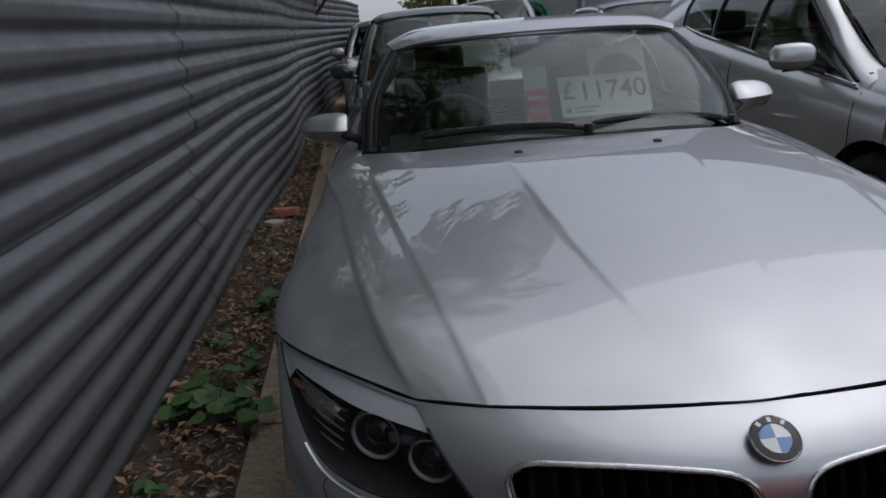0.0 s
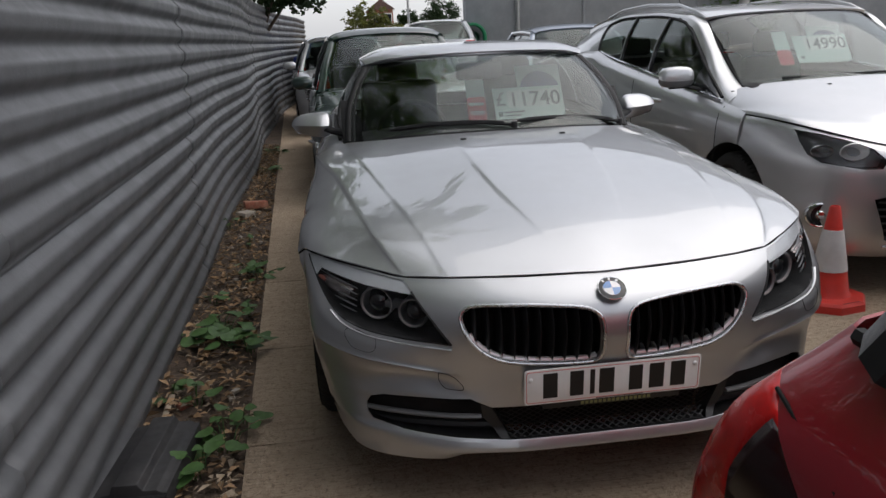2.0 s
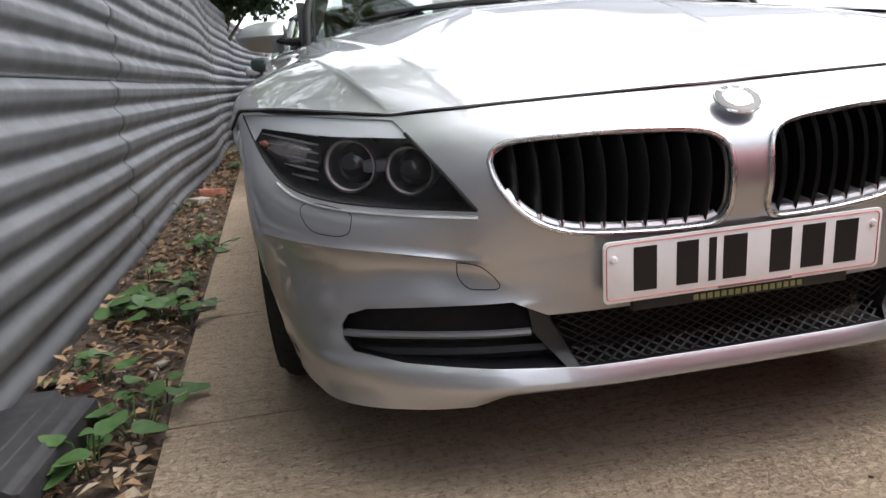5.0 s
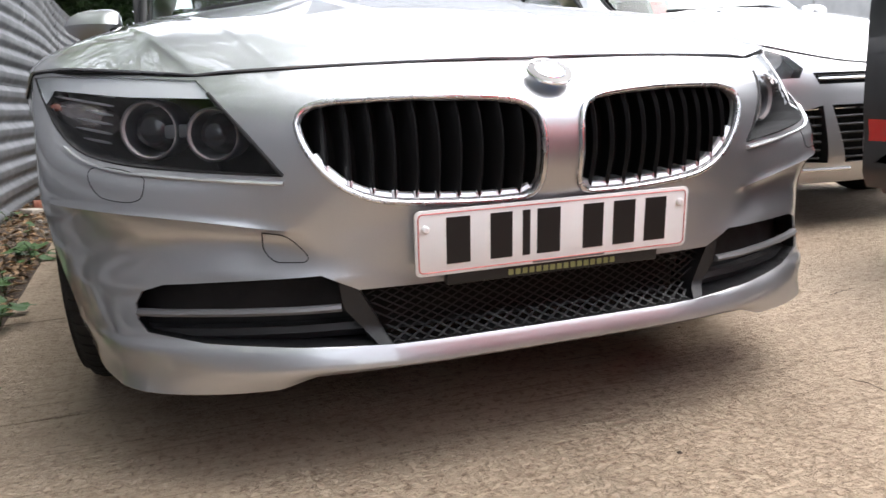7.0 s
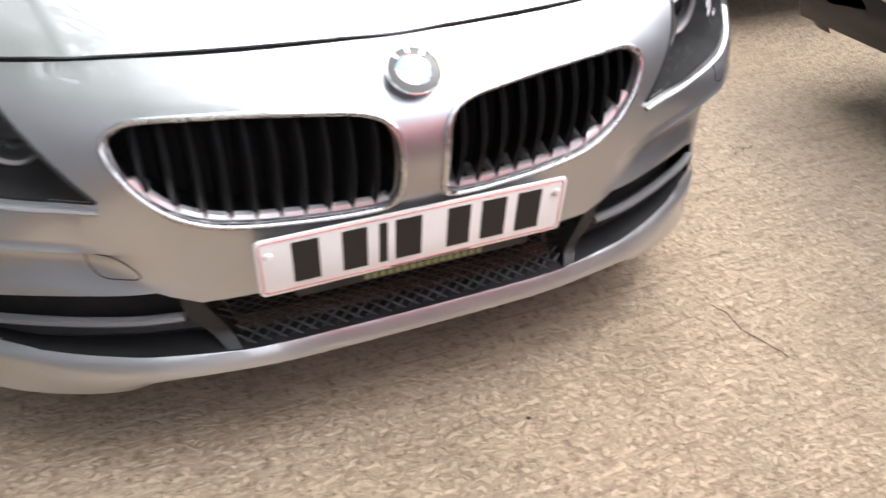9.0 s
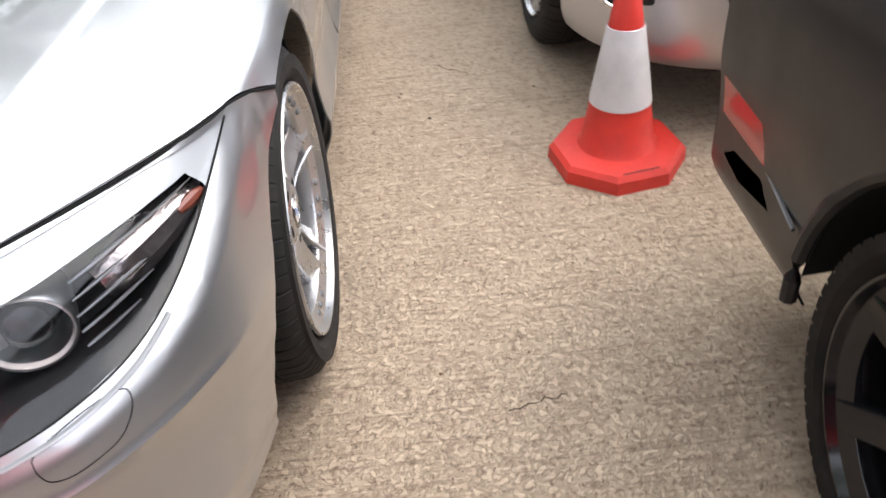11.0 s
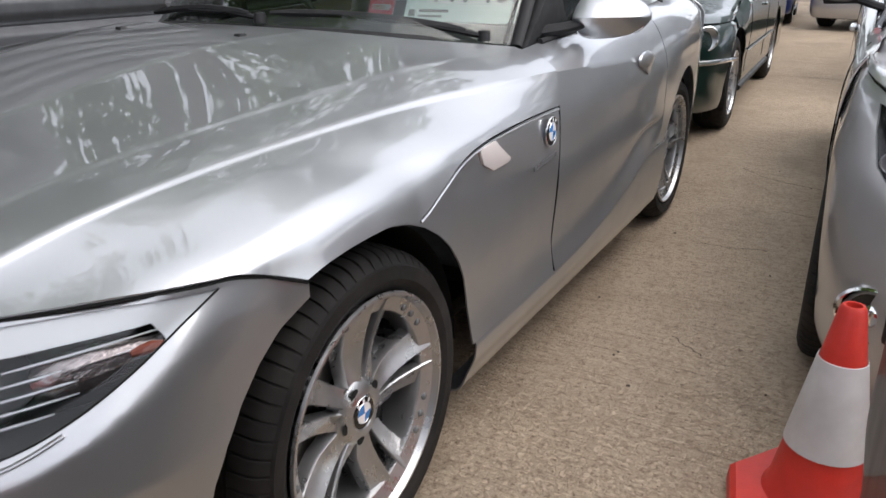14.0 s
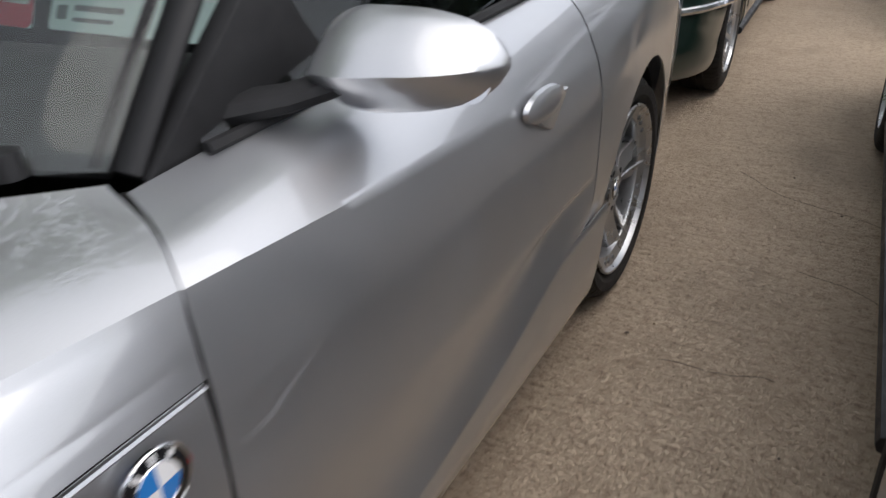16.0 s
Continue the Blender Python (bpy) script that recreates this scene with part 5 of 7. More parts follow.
            for z in np.linspace(.34, belt(yj) - .015, 14):
                hit = tri_s.ray_cast(Vector((s * 3, yj - .04 * (z < .5) * (yj == doors[0]), z)), Vector((-s, 0, 0)))[0]
                if hit:
                    pts.append(hit)
            if len(pts) > 3:
                part("door_joint", tube(pts, .003, 5), VOID, car)
        for yj in doors[:-1]:
            yh = yj + .85 if yj + .85 < ry else ry - .3
            hit = tri_s.ray_cast(Vector((s * 3, yh, belt(yh) - .13)), Vector((-s, 0, 0)))[0]
            if hit:
                part("door_handle", tube([hit + Vector((s * .012, .09 * t, 0)) for t in (-1, -.6, 0, .6, 1)], .014, 8, taper=[.5, 1, 1, 1, .5]), coat, car)
        part("sill_trim", tube([(s * w * .965, y, low + .03) for y in np.linspace(fy + ar, ry - ar, 8)], .022, 8), BLACK, car)
    # rear end
    lev = [(low, .06, .94), (low + .08, .02, .97), (.40, 0.0, .985), (.55, .005, .985), (.70, .03 + lean * .35, .975), (zd - .10, .05 + lean * .8, .95), (zd, .08 + lean, .92)]
    rr = [mirrored([(x, L - (y - 0.0), z) for x, y, z in plan_curve(w * k, y, round_rear, .5, z)]) for z, y, k in lev]
    rear = grid_bm(net(rr, 36, 81))
    bmesh.ops.recalc_face_normals(rear, faces=rear.faces)
    for s in (-1, 1):
        cut_out(rear, circle2(ry, rw, ar), axes=(1, 2)).free()
        for o, material, nm in tail or ():
            piece = cut_out(rear, [(s * x, z) for x, z in o], keep=lambda c: c.y > ry)
            tl = new(nm)
            tl.parent = car
            part("lamp_cover", shell(piece, .006), material, tl)
    part("rear_bumper", shell(rear, .004), coat, car)
    if greenhouse:
        greenhouse(car, coat)
    else:
        # roof and glass
        wr = w * .66
        rf = []
        for t in (0, .10, .4, .7, 1.0):
            y = yt + (yr - yt) * t
            z = H - .035 * (2 * t - .8) ** 2 - (.040 if t == 0 else 0)
            rf.append([(0, y, z), (wr * .5, y + .01, z - .008), (wr * .85, y + .03 * (1 - t), z - .03), (wr, y + .06 * (1 - t), z - .065)])
        part("roof", shell(grid_bm(net([mirrored(r) for r in rf], 24, 41)), -.02), coat, car)
        base = [(0, yc + .0, zc - .005), (w * .4, yc + .02, zc - .012), (w * .70, yc + .09, zc - .03), (w * .84, yc + .20, zc - .04)]
        mid = [tuple((a + b) / 2 + (0.012 if i == 2 else (-.012 if i == 1 else 0)) for i, (a, b) in enumerate(zip(p, q))) for p, q in zip(base, rf[0])]
        wg = net([mirrored(base), mirrored(mid), mirrored(rf[0])], 16, 41)
        ob = part("windscreen", shell(grid_bm(wg), -.004), DARKGLASS if dark_windows else GLASS, car)
        ob.visible_shadow = False
        part("windscreen_seal", tube([Vector(p) + Vector((0, 0, -.004)) for p in wg[0][::2]], .016, 6, flat=.5), MATBLACK, car)
        wrb = [(0, yb, zd + .01), (w * .45, yb - .02, zd), (w * .75, yb - .08, zd - .01), (w * .84, yb - .16, zd - .015)]
        rg = net([mirrored(rf[-1]), mirrored(wrb)], 12, 41)
        ob = part("rear_window", shell(grid_bm(rg), -.004), DARKGLASS, car)
        ob.visible_shadow = False
        if yb < L - .12:
            tail_top = [(x, L - .09 - lean - .35 * (x / w) ** 4, zd + .002) for x in (0, w * .4, w * .7, w * .88)]
            part("boot_lid", shell(grid_bm(net([mirrored(wrb), mirrored(tail_top)], 8, 41)), -.006), coat, car)
        for s in (-1, 1):
            a0, a1 = Vector((s * base[-1][0], base[-1][1], base[-1][2])), Vector((s * rf[0][-1][0], rf[0][-1][1], rf[0][-1][2]))
            c0, c1 = Vector((s * wrb[-1][0], wrb[-1][1], wrb[-1][2])), Vector((s * rf[-1][-1][0], rf[-1][-1][1], rf[-1][-1][2]))
            low_line = [Vector((s * w * .90, y, belt(y) + .004)) for y in np.linspace(a0.y + .04, c0.y - .02, 9)]
            high_line = [a1.lerp(c1, t) + Vector((s * .006, 0, .02 * math.sin(math.pi * t))) for t in np.linspace(0, 1, 9)]
            mids = [p.lerp(q, .5) + Vector((s * .025, 0, 0)) for p, q in zip(low_line, high_line)]
            ob = part("side_window", shell(grid_bm(net([[tuple(p) for p in r] for r in (low_line, mids, high_line)], 10, 30), flip=s < 0), .004), DARKGLASS, car)
            ob.visible_shadow = False
            part("window_trim", tube([p + Vector((s * .008, 0, 0)) for p in low_line], .008, 6), CHROME, car)
            part("front_pillar", tube([a0 + Vector((0, .01, -.01)), (a0 + a1) / 2 + Vector((s * .012, -.006, .012)), a1 + Vector((0, .01, .010))], .040, 10, flat=.6), coat, car)
            part("roof_side", tube([p + Vector((0, 0, .022)) for p in high_line], .036, 8), coat, car)
            part("rear_pillar", tube([c1 + Vector((0, 0, .012)), (c0 + c1) / 2 + Vector((s * .02, 0, .01)), c0 + Vector((0, 0, -.01))], .060, 8), coat, car)
            for t in (.42, .74) if L > 4.2 else (.6,):
                i = int(t * 8)
                part("door_pillar", tube([low_line[i] + Vector((s * .004, 0, 0)), mids[i] + Vector((s * .006, 0, 0)), high_line[i]], .026, 8, flat=.5), GLOSSBLACK, car)
            if mirrors:
                mi = new("door_mirror")
                mi.parent = car
                c = Vector((s * (w * .94 + .085), a0.y + .16, a0.z + .095))
                rows = []
                for t, k in ((0, .5), (.12, .85), (.4, 1.0), (.75, .92), (.95, .6), (1, .2)):
                    rows.append([(c.x + s * (t - .45) * .21, c.y + .03 * t + (.055 * k * math.cos(a) if math.cos(a) < 0 else .02 * k * math.cos(a)), c.z + .068 * k * math.copysign(abs(math.sin(a)) ** .8, math.sin(a))) for a in np.linspace(0, 2 * math.pi, 16, endpoint=False)])
                mb = grid_bm(net(rows, 14, 16), close=True)
                bmesh.ops.holes_fill(mb, edges=mb.edges)
                bmesh.ops.recalc_face_normals(mb, faces=mb.faces)
                part("mirror_shell", mb, coat, mi)
                part("mirror_foot", tube([(s * w * .90, a0.y + .15, a0.z + .03), (c.x - s * .02, c.y, c.z - .045), (c.x + s * .05, c.y + .01, c.z - .058)], .026, 8, flat=.5), MATBLACK, mi)
                part("mirror_face", box(-.075, .075, 0, .004, -.05, .05, .001), CHROME, mi, m=pose(c.x + s * .01, c.y + .034, c.z))
    if plate_at:
        x, z, rearward = plate_at
        y = L - .004 if rearward else -.012
        pl = new("number_plate")
        pl.parent = car
        part("plate_board", box(x - .26, x + .26, y - .004, y + .004, z, z + .111, .001), WHITE, pl)
        for i in range(7):
            part("plate_bar", box(x - .215 + i * .064, x - .185 + i * .064, y - .0055, y + .0055, z + .018, z + .095), BARBLACK, pl, smooth=False)
    part("underbody", box(-w * .8, w * .8, .25, L - .25, low - .02, low + .06, .02), VOID, car)
    # near-black filler added under the bonnet, unseen itself
    part("engine_bay", box(-w * .6, w * .6, .35, yc, .3, zf - .10, .05), VOID, car)
    cab = new("cabin")
    cab.parent = car
    part("cabin_floor", box(-w * .80, w * .80, yc - .1, yb - .1, .36, .40), CABIN, cab)
    part("dashboard", box(-w * .76, w * .76, yc + .10, yc + .50, .5, zc - .02, .05), CABIN, cab)
    for s in (-1, 1):
        part("cabin_side", box(min(s * w * .82, s * w * .84), max(s * w * .82, s * w * .84), yc + .2, yb - .2, .36, zc - .06), CABIN, cab)
        for yy in ((yc + yr) / 2 - .05, min(yr, ry) - .15):
            part("seat_back", box(-.24, .24, -.08, .08, 0, .62, .06), CABIN, cab, m=pose(s * w * .42, yy, .50, -12))
            part("head_rest", box(-.13, .13, -.05, .05, 0, .17, .04), CABIN, cab, m=pose(s * w * .42, yy + .14, 1.13, -8))
    for s in (-1, 1):
        wheel(car, s * (w - wheel_in), fy, rw, rw, rw - wall, .20, s, style, alloy)
        wheel(car, s * (w - wheel_in), ry, rw, rw, rw - wall, .20, s, style, alloy)
    if extra:
        extra(car, skin, w)
    return car


def estate_greenhouse(car, coat):
    """Raked windscreen, wide painted pillars, arched side windows and a long roof with rails."""
    roof = []
    for y, z, w, ze in ((1.80, 1.430, .590, 1.404), (1.98, 1.464, .604, 1.434), (2.40, 1.497, .606, 1.464), (3.00, 1.506, .602, 1.470), (3.60, 1.487, .588, 1.448), (4.15, 1.432, .555, 1.395)):
        back = .035 if y < 1.9 else 0
        roof.append([(0, y - .5 * back, z), (.30, y, z - .005), (.48, y + .3 * back, z - .014), (w, y + back, ze)])
    part("roof", shell(grid_bm(net([mirrored(r) for r in roof], 30, 41)), -.012), coat, car)
    base = [(0, .975, 1.026), (.30, 1.015, 1.022), (.50, 1.090, 1.012), (.665, 1.200, 1.000)]
    top = [(0, 1.772, 1.424), (.30, 1.788, 1.419), (.48, 1.806, 1.408), (.584, 1.836, 1.386)]
    mid = [((a[0] + b[0]) / 2, (a[1] + b[1]) / 2 - .014, (a[2] + b[2]) / 2 + .014) for a, b in zip(base, top)]
    wg = net([mirrored(base), mirrored(mid), mirrored(top)], 16, 41)
    ob = part("windscreen", shell(grid_bm(wg), -.004), GLASS, car)
    ob.visible_shadow = False
    part("windscreen_seal", tube([Vector(p) + Vector((0, 0, -.004)) for p in wg[0][::2]], .018, 6, flat=.5), MATBLACK, car)
    part("header_seal", tube([Vector(p) + Vector((0, .004, .004)) for p in wg[-1][::2]], .007, 6), MATBLACK, car)
    tail = [(0, 4.46, 1.13), (.40, 4.44, 1.125), (.70, 4.36, 1.12)]
    ob = part("rear_window", shell(grid_bm(net([mirrored([roof[-1][0], roof[-1][2], roof[-1][3]]), mirrored(tail)], 10, 31)), -.004), DARKGLASS, car)
    ob.visible_shadow = False
    for s in (-1, 1):
        flip = lambda pts: [(s * x, y, z) for x, y, z in pts]
        inner = [(.690, 1.12, .970), (.668, 1.215, 1.004), (.648, 1.40, 1.100), (.620, 1.62, 1.245), (.590, 1.825, 1.388), (.594, 1.97, 1.434)]
        outer = [(.838, 1.07, .890), (.826, 1.16, .926), (.764, 1.42, 1.055), (.708, 1.62, 1.180), (.682, 1.84, 1.345), (.668, 2.06, 1.415)]
        swell = [((a[0] + b[0]) / 2 + .014, (a[1] + b[1]) / 2 - .010, (a[2] + b[2]) / 2 + .012) for a, b in zip(inner, outer)]
        part("front_pillar", shell(grid_bm(net([flip(r) for r in (inner, swell, outer)], 14, 40), flip=s > 0), .004), coat, car)
        part("pillar_seal", tube([Vector(p) + Vector((-s * .004, .012, .002)) for p in flip(outer[1:])], .010, 6), MATBLACK, car)
        part("screen_seal", tube([Vector(p) + Vector((-s * .006, -.004, .004)) for p in flip(inner[1:5])], .006, 6), MATBLACK, car)
        sill = [(.818, 1.12, .922), (.816, 1.50, .965), (.812, 2.04, 1.024), (.806, 2.60, 1.088), (.797, 3.00, 1.135), (.785, 3.36, 1.198)]
        head = [(.812, 1.15, .936), (.740, 1.52, 1.110), (.674, 2.00, 1.396), (.660, 2.60, 1.444), (.653, 3.05, 1.445), (.648, 3.46, 1.402)]
        bulge = [((a[0] + b[0]) / 2 + .022, (a[1] + b[1]) / 2, (a[2] + b[2]) / 2) for a, b in zip(sill, head)]
        sg = net([flip(r) for r in (sill, bulge, head)], 12, 48)
        ob = part("side_window", shell(grid_bm(sg, flip=s < 0), .004), GLASS, car)
        ob.visible_shadow = False
        part("window_trim", tube([Vector(p) + Vector((s * .016, 0, .002)) for p in sg[0][::3]], .0105, 8), CHROME, car, "chrome strip below the side windows")
        part("window_seal", tube([Vector(p) + Vector((s * .003, 0, .004)) for p in sg[-1][::3]] + [Vector(p) + Vector((s * .003, .006, 0)) for p in sg[::-1, -1]], .010, 6), MATBLACK, car)
        part("quarter_panel", shell(grid_bm(sg[:, :9] + np.array([s * .006, 0, 0]), flip=s < 0), .004), GLOSSBLACK, car, "black corner panel behind the mirror")
        for i in (23, 35):
            part("door_pillar", tube([Vector(p) + Vector((s * .004, 0, 0)) for p in sg[:, i]], .030, 8, flat=.35, up=(s, 0, 0)), GLOSSBLACK, car)
        rail = [(.684, 1.85, 1.352), (.672, 2.02, 1.408), (.660, 2.60, 1.452), (.653, 3.05, 1.453), (.648, 3.46, 1.410), (.640, 3.75, 1.385), (.610, 4.12, 1.330)]
        edge = [(.592, 1.84, 1.398), (.604, 1.99, 1.434), (.606, 2.50, 1.465), (.602, 3.00, 1.470), (.590, 3.50, 1.452), (.578, 3.80, 1.430), (.555, 4.15, 1.395)]
        soft = [((a[0] + b[0]) / 2 + .010, (a[1] + b[1]) / 2, (a[2] + b[2]) / 2 + .012) for a, b in zip(rail, edge)]
        part("roof_side", shell(grid_bm(net([flip(r) for r in (rail, soft, edge)], 8, 50), flip=s < 0), .004), coat, car)
        low = [(.785, 3.37, 1.190), (.802, 3.62, 1.186), (.790, 4.00, 1.160), (.740, 4.38, 1.130)]
        high = [(.648, 3.475, 1.404), (.640, 3.75, 1.383), (.610, 4.12, 1.330), (.560, 4.20, 1.350)]
        out = [((a[0] + b[0]) / 2 + .022, (a[1] + b[1]) / 2, (a[2] + b[2]) / 2) for a, b in zip(low, high)]
        part("rear_pillar", shell(grid_bm(net([flip(r) for r in (low, out, high)], 12, 20), flip=s < 0), .004), coat, car)
        mi = new("door_mirror")
        mi.parent = car
        c = Vector((s * .950, 1.485, 1.052))
        # lower half of the shell is coloured grey for the shade on its underside
        for nm, lo, hi, material in (("mirror_shell", 1.22, math.pi, coat), ("mirror_shaded_half", 0, 1.20, GREYTRIM)):
            rows = []
            for t, k in ((0, .55), (.12, .88), (.4, 1.0), (.75, .92), (.95, .62), (1, .25)):
                rows.append([(c.x + s * (t - .45) * .215, c.y + .03 * t - .062 * k * abs(math.sin(a)) ** .5, c.z - .068 * k * math.cos(a)) for a in np.linspace(lo, hi, 12)])
            mb = grid_bm(net(rows, 14, 14))
            bmesh.ops.recalc_face_normals(mb, faces=mb.faces)
            part(nm, shell(mb, .003), material, mi)
        part("mirror_foot", tube([(s * .80, 1.42, .965), (c.x - s * .05, c.y - .01, c.z - .058), (c.x + s * .05, c.y + .01, c.z - .062)], .026, 8, flat=.5), MATBLACK, mi)
        part("mirror_face", box(-.09, .09, 0, .004, -.06, .06, .001), CHROME, mi, m=pose(c.x + s * .01, c.y + .012, c.z))


def estate_extra(car, skin, w):
    for s in (-1, 1):
        part("roof_rail", tube([(s * .585, 1.84, 1.408), (s * .584, 1.98, 1.456), (s * .576, 2.27, 1.514), (s * .566, 2.85, 1.540), (s * .556, 3.40, 1.520), (s * .55, 3.75, 1.465)], .012, 8), SATIN, car)
        c = skin(s * .755, .412, .004)
        fg = new("fog_lamp")
        fg.parent = car
        part("fog_bezel", lathe([(.03, .040), (.0, .052), (-.006, .058), (-.002, .064), (.02, .066)], 28, "y"), CHROME, fg, m=pose(*c, 0, 0, s * 24) @ Matrix.Diagonal((1.25, 1, 1, 1)))
        part("fog_bowl", lathe([(-.004, .052), (.0, .03), (.0, .0)], 24, "y"), GLOSSBLACK, fg, m=pose(*c, 0, 0, s * 24))
        part("fog_bulb", lathe([(.0, .028), (-.012, .018), (-.015, 0)], 20, "y"), CHROME, fg, m=pose(c.x, c.y + .002, c.z, 0, 0, s * 24))
        part("fog_pocket", box(-.05, .05, .004, .03, -.045, .045, .01), BLACK, fg, m=pose(*skin(s * .69, .420), 0, 0, s * 20))
    part("bonnet_badge", lathe([(.0, .06), (-.008, .055), (-.01, 0)], 30, "y"), SATIN, car, m=pose(0, .012, .650) @ Matrix.Diagonal((1.3, 1, .55, 1)))
    part("grille_chrome", tube([skin(x, .645, .004) for x in np.linspace(-.46, .46, 15)], .009, 8), CHROME, car)
    for s in (-1, 1):
        part("intake_chrome", tube([skin(s * x, .262, -.004) for x in np.linspace(.30, .52, 7)], .008, 6), CHROME, car)
        part("washer_nozzle", box(-.01, .01, -.01, .01, 0, .008, .003), BLACK, car, m=pose(s * .32, .86, 1.004))
    part("wiper", tube([(.58, 1.12, 1.020), (.1, .99, 1.050), (-.47, 1.09, 1.040)], .008, 6), MATBLACK, car)
    part("roof_aerial", tube([(0, 3.4, 1.49), (0, 3.5, 1.60)], .006, 6, taper=[1.5, .5]), MATBLACK, car)


focus = street_car("estate_car", "pale silver estate car with roof rails and chrome window line", pose(2.41, 1.33, 0, 0, 0, 1.3), 4.56, 1.80, 1.505, 2.648, .88, .70, 1.035, .95, 1.80, 4.15, 4.45, 1.12, FSILVER, .326, "ten",
    lamps=[(.812, .828), (.812, .775), (.800, .712), (.765, .676), (.62, .650), (.54, .652), (.515, .69), (.56, .745), (.65, .785), (.75, .815)],
    grille=[[(-.46, .622), (.46, .622), (.48, .672), (-.48, .672)], [(-.41, .535), (.41, .535), (.33, .29), (-.33, .29)], [(.45, .535), (.575, .505), (.515, .297), (.415, .29)], [(-.45, .535), (-.575, .505), (-.515, .297), (-.415, .29)]], rise=.19, wheel_in=.020,
    tail=[([(.66, .92), (.86, .92), (.86, 1.10), (.70, 1.10)], LAMPRED, "tail_lamp")], extra=estate_extra, estate=True, greenhouse=estate_greenhouse, sweep=.32, drop=.07,
    belt_line=[(.82, .880), (1.10, .914), (1.27, .934), (2.04, 1.019), (2.60, 1.083), (3.00, 1.130), (3.36, 1.190), (3.62, 1.188), (4.56, 1.12)], plate_at=(0, .40, False))
fcard = card("price_card", .40, .215, focus.matrix_world @ pose(.035, 1.70, 1.085, -34), "pale green price card behind the estate car windscreen", [("card_field", .078, .095, .300, .105, PAPERW), ("card_mark", .03, .030, .022, .022, INK)])
lettering(fcard, "14990", .125, INK, pose(.076, -.0030, .102, 90), "price_figures", .0005)
card("disc_card", .255, .30, focus.matrix_world @ pose(.200, 1.76, 1.075, -34), "white card with a large blue disc behind the estate price card", [("card_disc", .012, .035, .230, .230, PAPERB)])
card("leaflet_card", .105, .27, focus.matrix_world @ pose(-.105, 1.695, 1.075, -34), "white and red leaflet behind the estate car windscreen", [("leaflet_red", .0, .0, .105, .12, PAPERR)])


def jag_extra(car, skin, w):
    part("bumper_chrome", tube([skin(x, .515, -.006) for x in np.linspace(-.86, .86, 31)], .017, 8), CHROME, car)
    for s in (-1, 1):
        for x, r in ((.765, .076), (.605, .058)):
            c = skin(s * x, .662, .0)
            lp = new("round_headlight")
            lp.parent = car
            part("lamp_rim", lathe([(.03, r), (-.008, r), (-.012, r * .93), (-.006, r * .88)], 32, "y"), CHROME, lp, m=pose(*c, 0, 0, s * 36))
            part("lamp_bowl", lathe([(.03, r * .3), (.01, r * .7), (-.004, r * .9)], 32, "y"), SATIN, lp, m=pose(*c, 0, 0, s * 36))
            ln = part("lamp_lens", lathe([(-.006, r * .9), (-.018, r * .6), (-.024, 0)], 32, "y"), LENS, lp, m=pose(*c, 0, 0, s * 36))
            ln.visible_shadow = False
        fog = skin(s * .66, .33, .0)
        part("fog_lamp", lathe([(.02, .045), (-.004, .045), (-.008, .03), (-.008, 0)], 20, "y"), GLOSSBLACK, car, m=pose(*fog, 0, 0, s * 20))
        part("bumper_tip", tube([skin(s * .86, .515, -.006), Vector((s * (w + .004), .62, .512)), Vector((s * (w + .002), .74, .508))], .014, 8, taper=[1.2, 1, .4]), CHROME, car)
        part("side_chrome", tube([(s * w * 1.004, y, .50) for y in np.linspace(1.3, 3.2, 9)], .008, 6), CHROME, car)


street_car("saloon_car", "dark green saloon car with round headlights and chrome trim", pose(-.13, 4.50, 0, 0, 0, 2.0), 4.67, 1.79, 1.49, 2.71, .90, .74, .93, 1.30, 2.05, 3.25, 3.85, .98, GREEN, .318, "ten", grille=[[(-.28, .54), (.28, .54), (.32, .66), (-.32, .66)], [(-.45, .25), (.45, .25), (.42, .36), (-.42, .36)]], extra=jag_extra, plate_at=(0, .40, False), tail=[([(.6, .75), (.8, .75), (.8, .92), (.62, .92)], LAMPRED, "tail_lamp")])

TAILS = [([(.58, .72), (.84, .72), (.86, .95), (.70, .96), (.60, .90)], LAMPRED, "tail_lamp")]
street_car("hatchback_car", "pale silver hatchback parked in the row behind the saloon", pose(-.55, 9.75, 0, 0, 0, 4), 4.2, 1.76, 1.48, 2.58, .84, .78, .98, 1.05, 1.75, 3.55, 4.05, 1.02, FSILVER, lamps=[(.50, .60), (.72, .62), (.74, .74), (.55, .71)], grille=[[(-.4, .5), (.4, .5), (.42, .58), (-.42, .58)]], tail=TAILS)
street_car("hatchback_car", "blue grey hatchback parked behind the estate car", pose(2.45, 7.0, 0, 0, 0, -4), 4.2, 1.76, 1.46, 2.58, .84, .76, .96, 1.05, 1.75, 3.55, 4.05, 1.0, BLUEG, lamps=[(.50, .60), (.72, .62), (.74, .72), (.55, .70)], grille=[[(-.4, .5), (.4, .5), (.42, .58), (-.42, .58)]], tail=TAILS)
street_car("sport_utility_car", "silver sport utility car standing far off with its rear this way", pose(2.15, 18.5, 0, 0, 0, 168), 4.5, 1.85, 1.74, 2.62, .9, .95, 1.12, 1.15, 1.8, 3.9, 4.4, 1.32, FSILVER, .35, lamps=[(.50, .80), (.72, .82), (.74, .9), (.55, .9)], tail=[([(.62, 1.10), (.84, 1.10), (.84, 1.29), (.66, 1.29)], LAMPRED, "tail_lamp")])
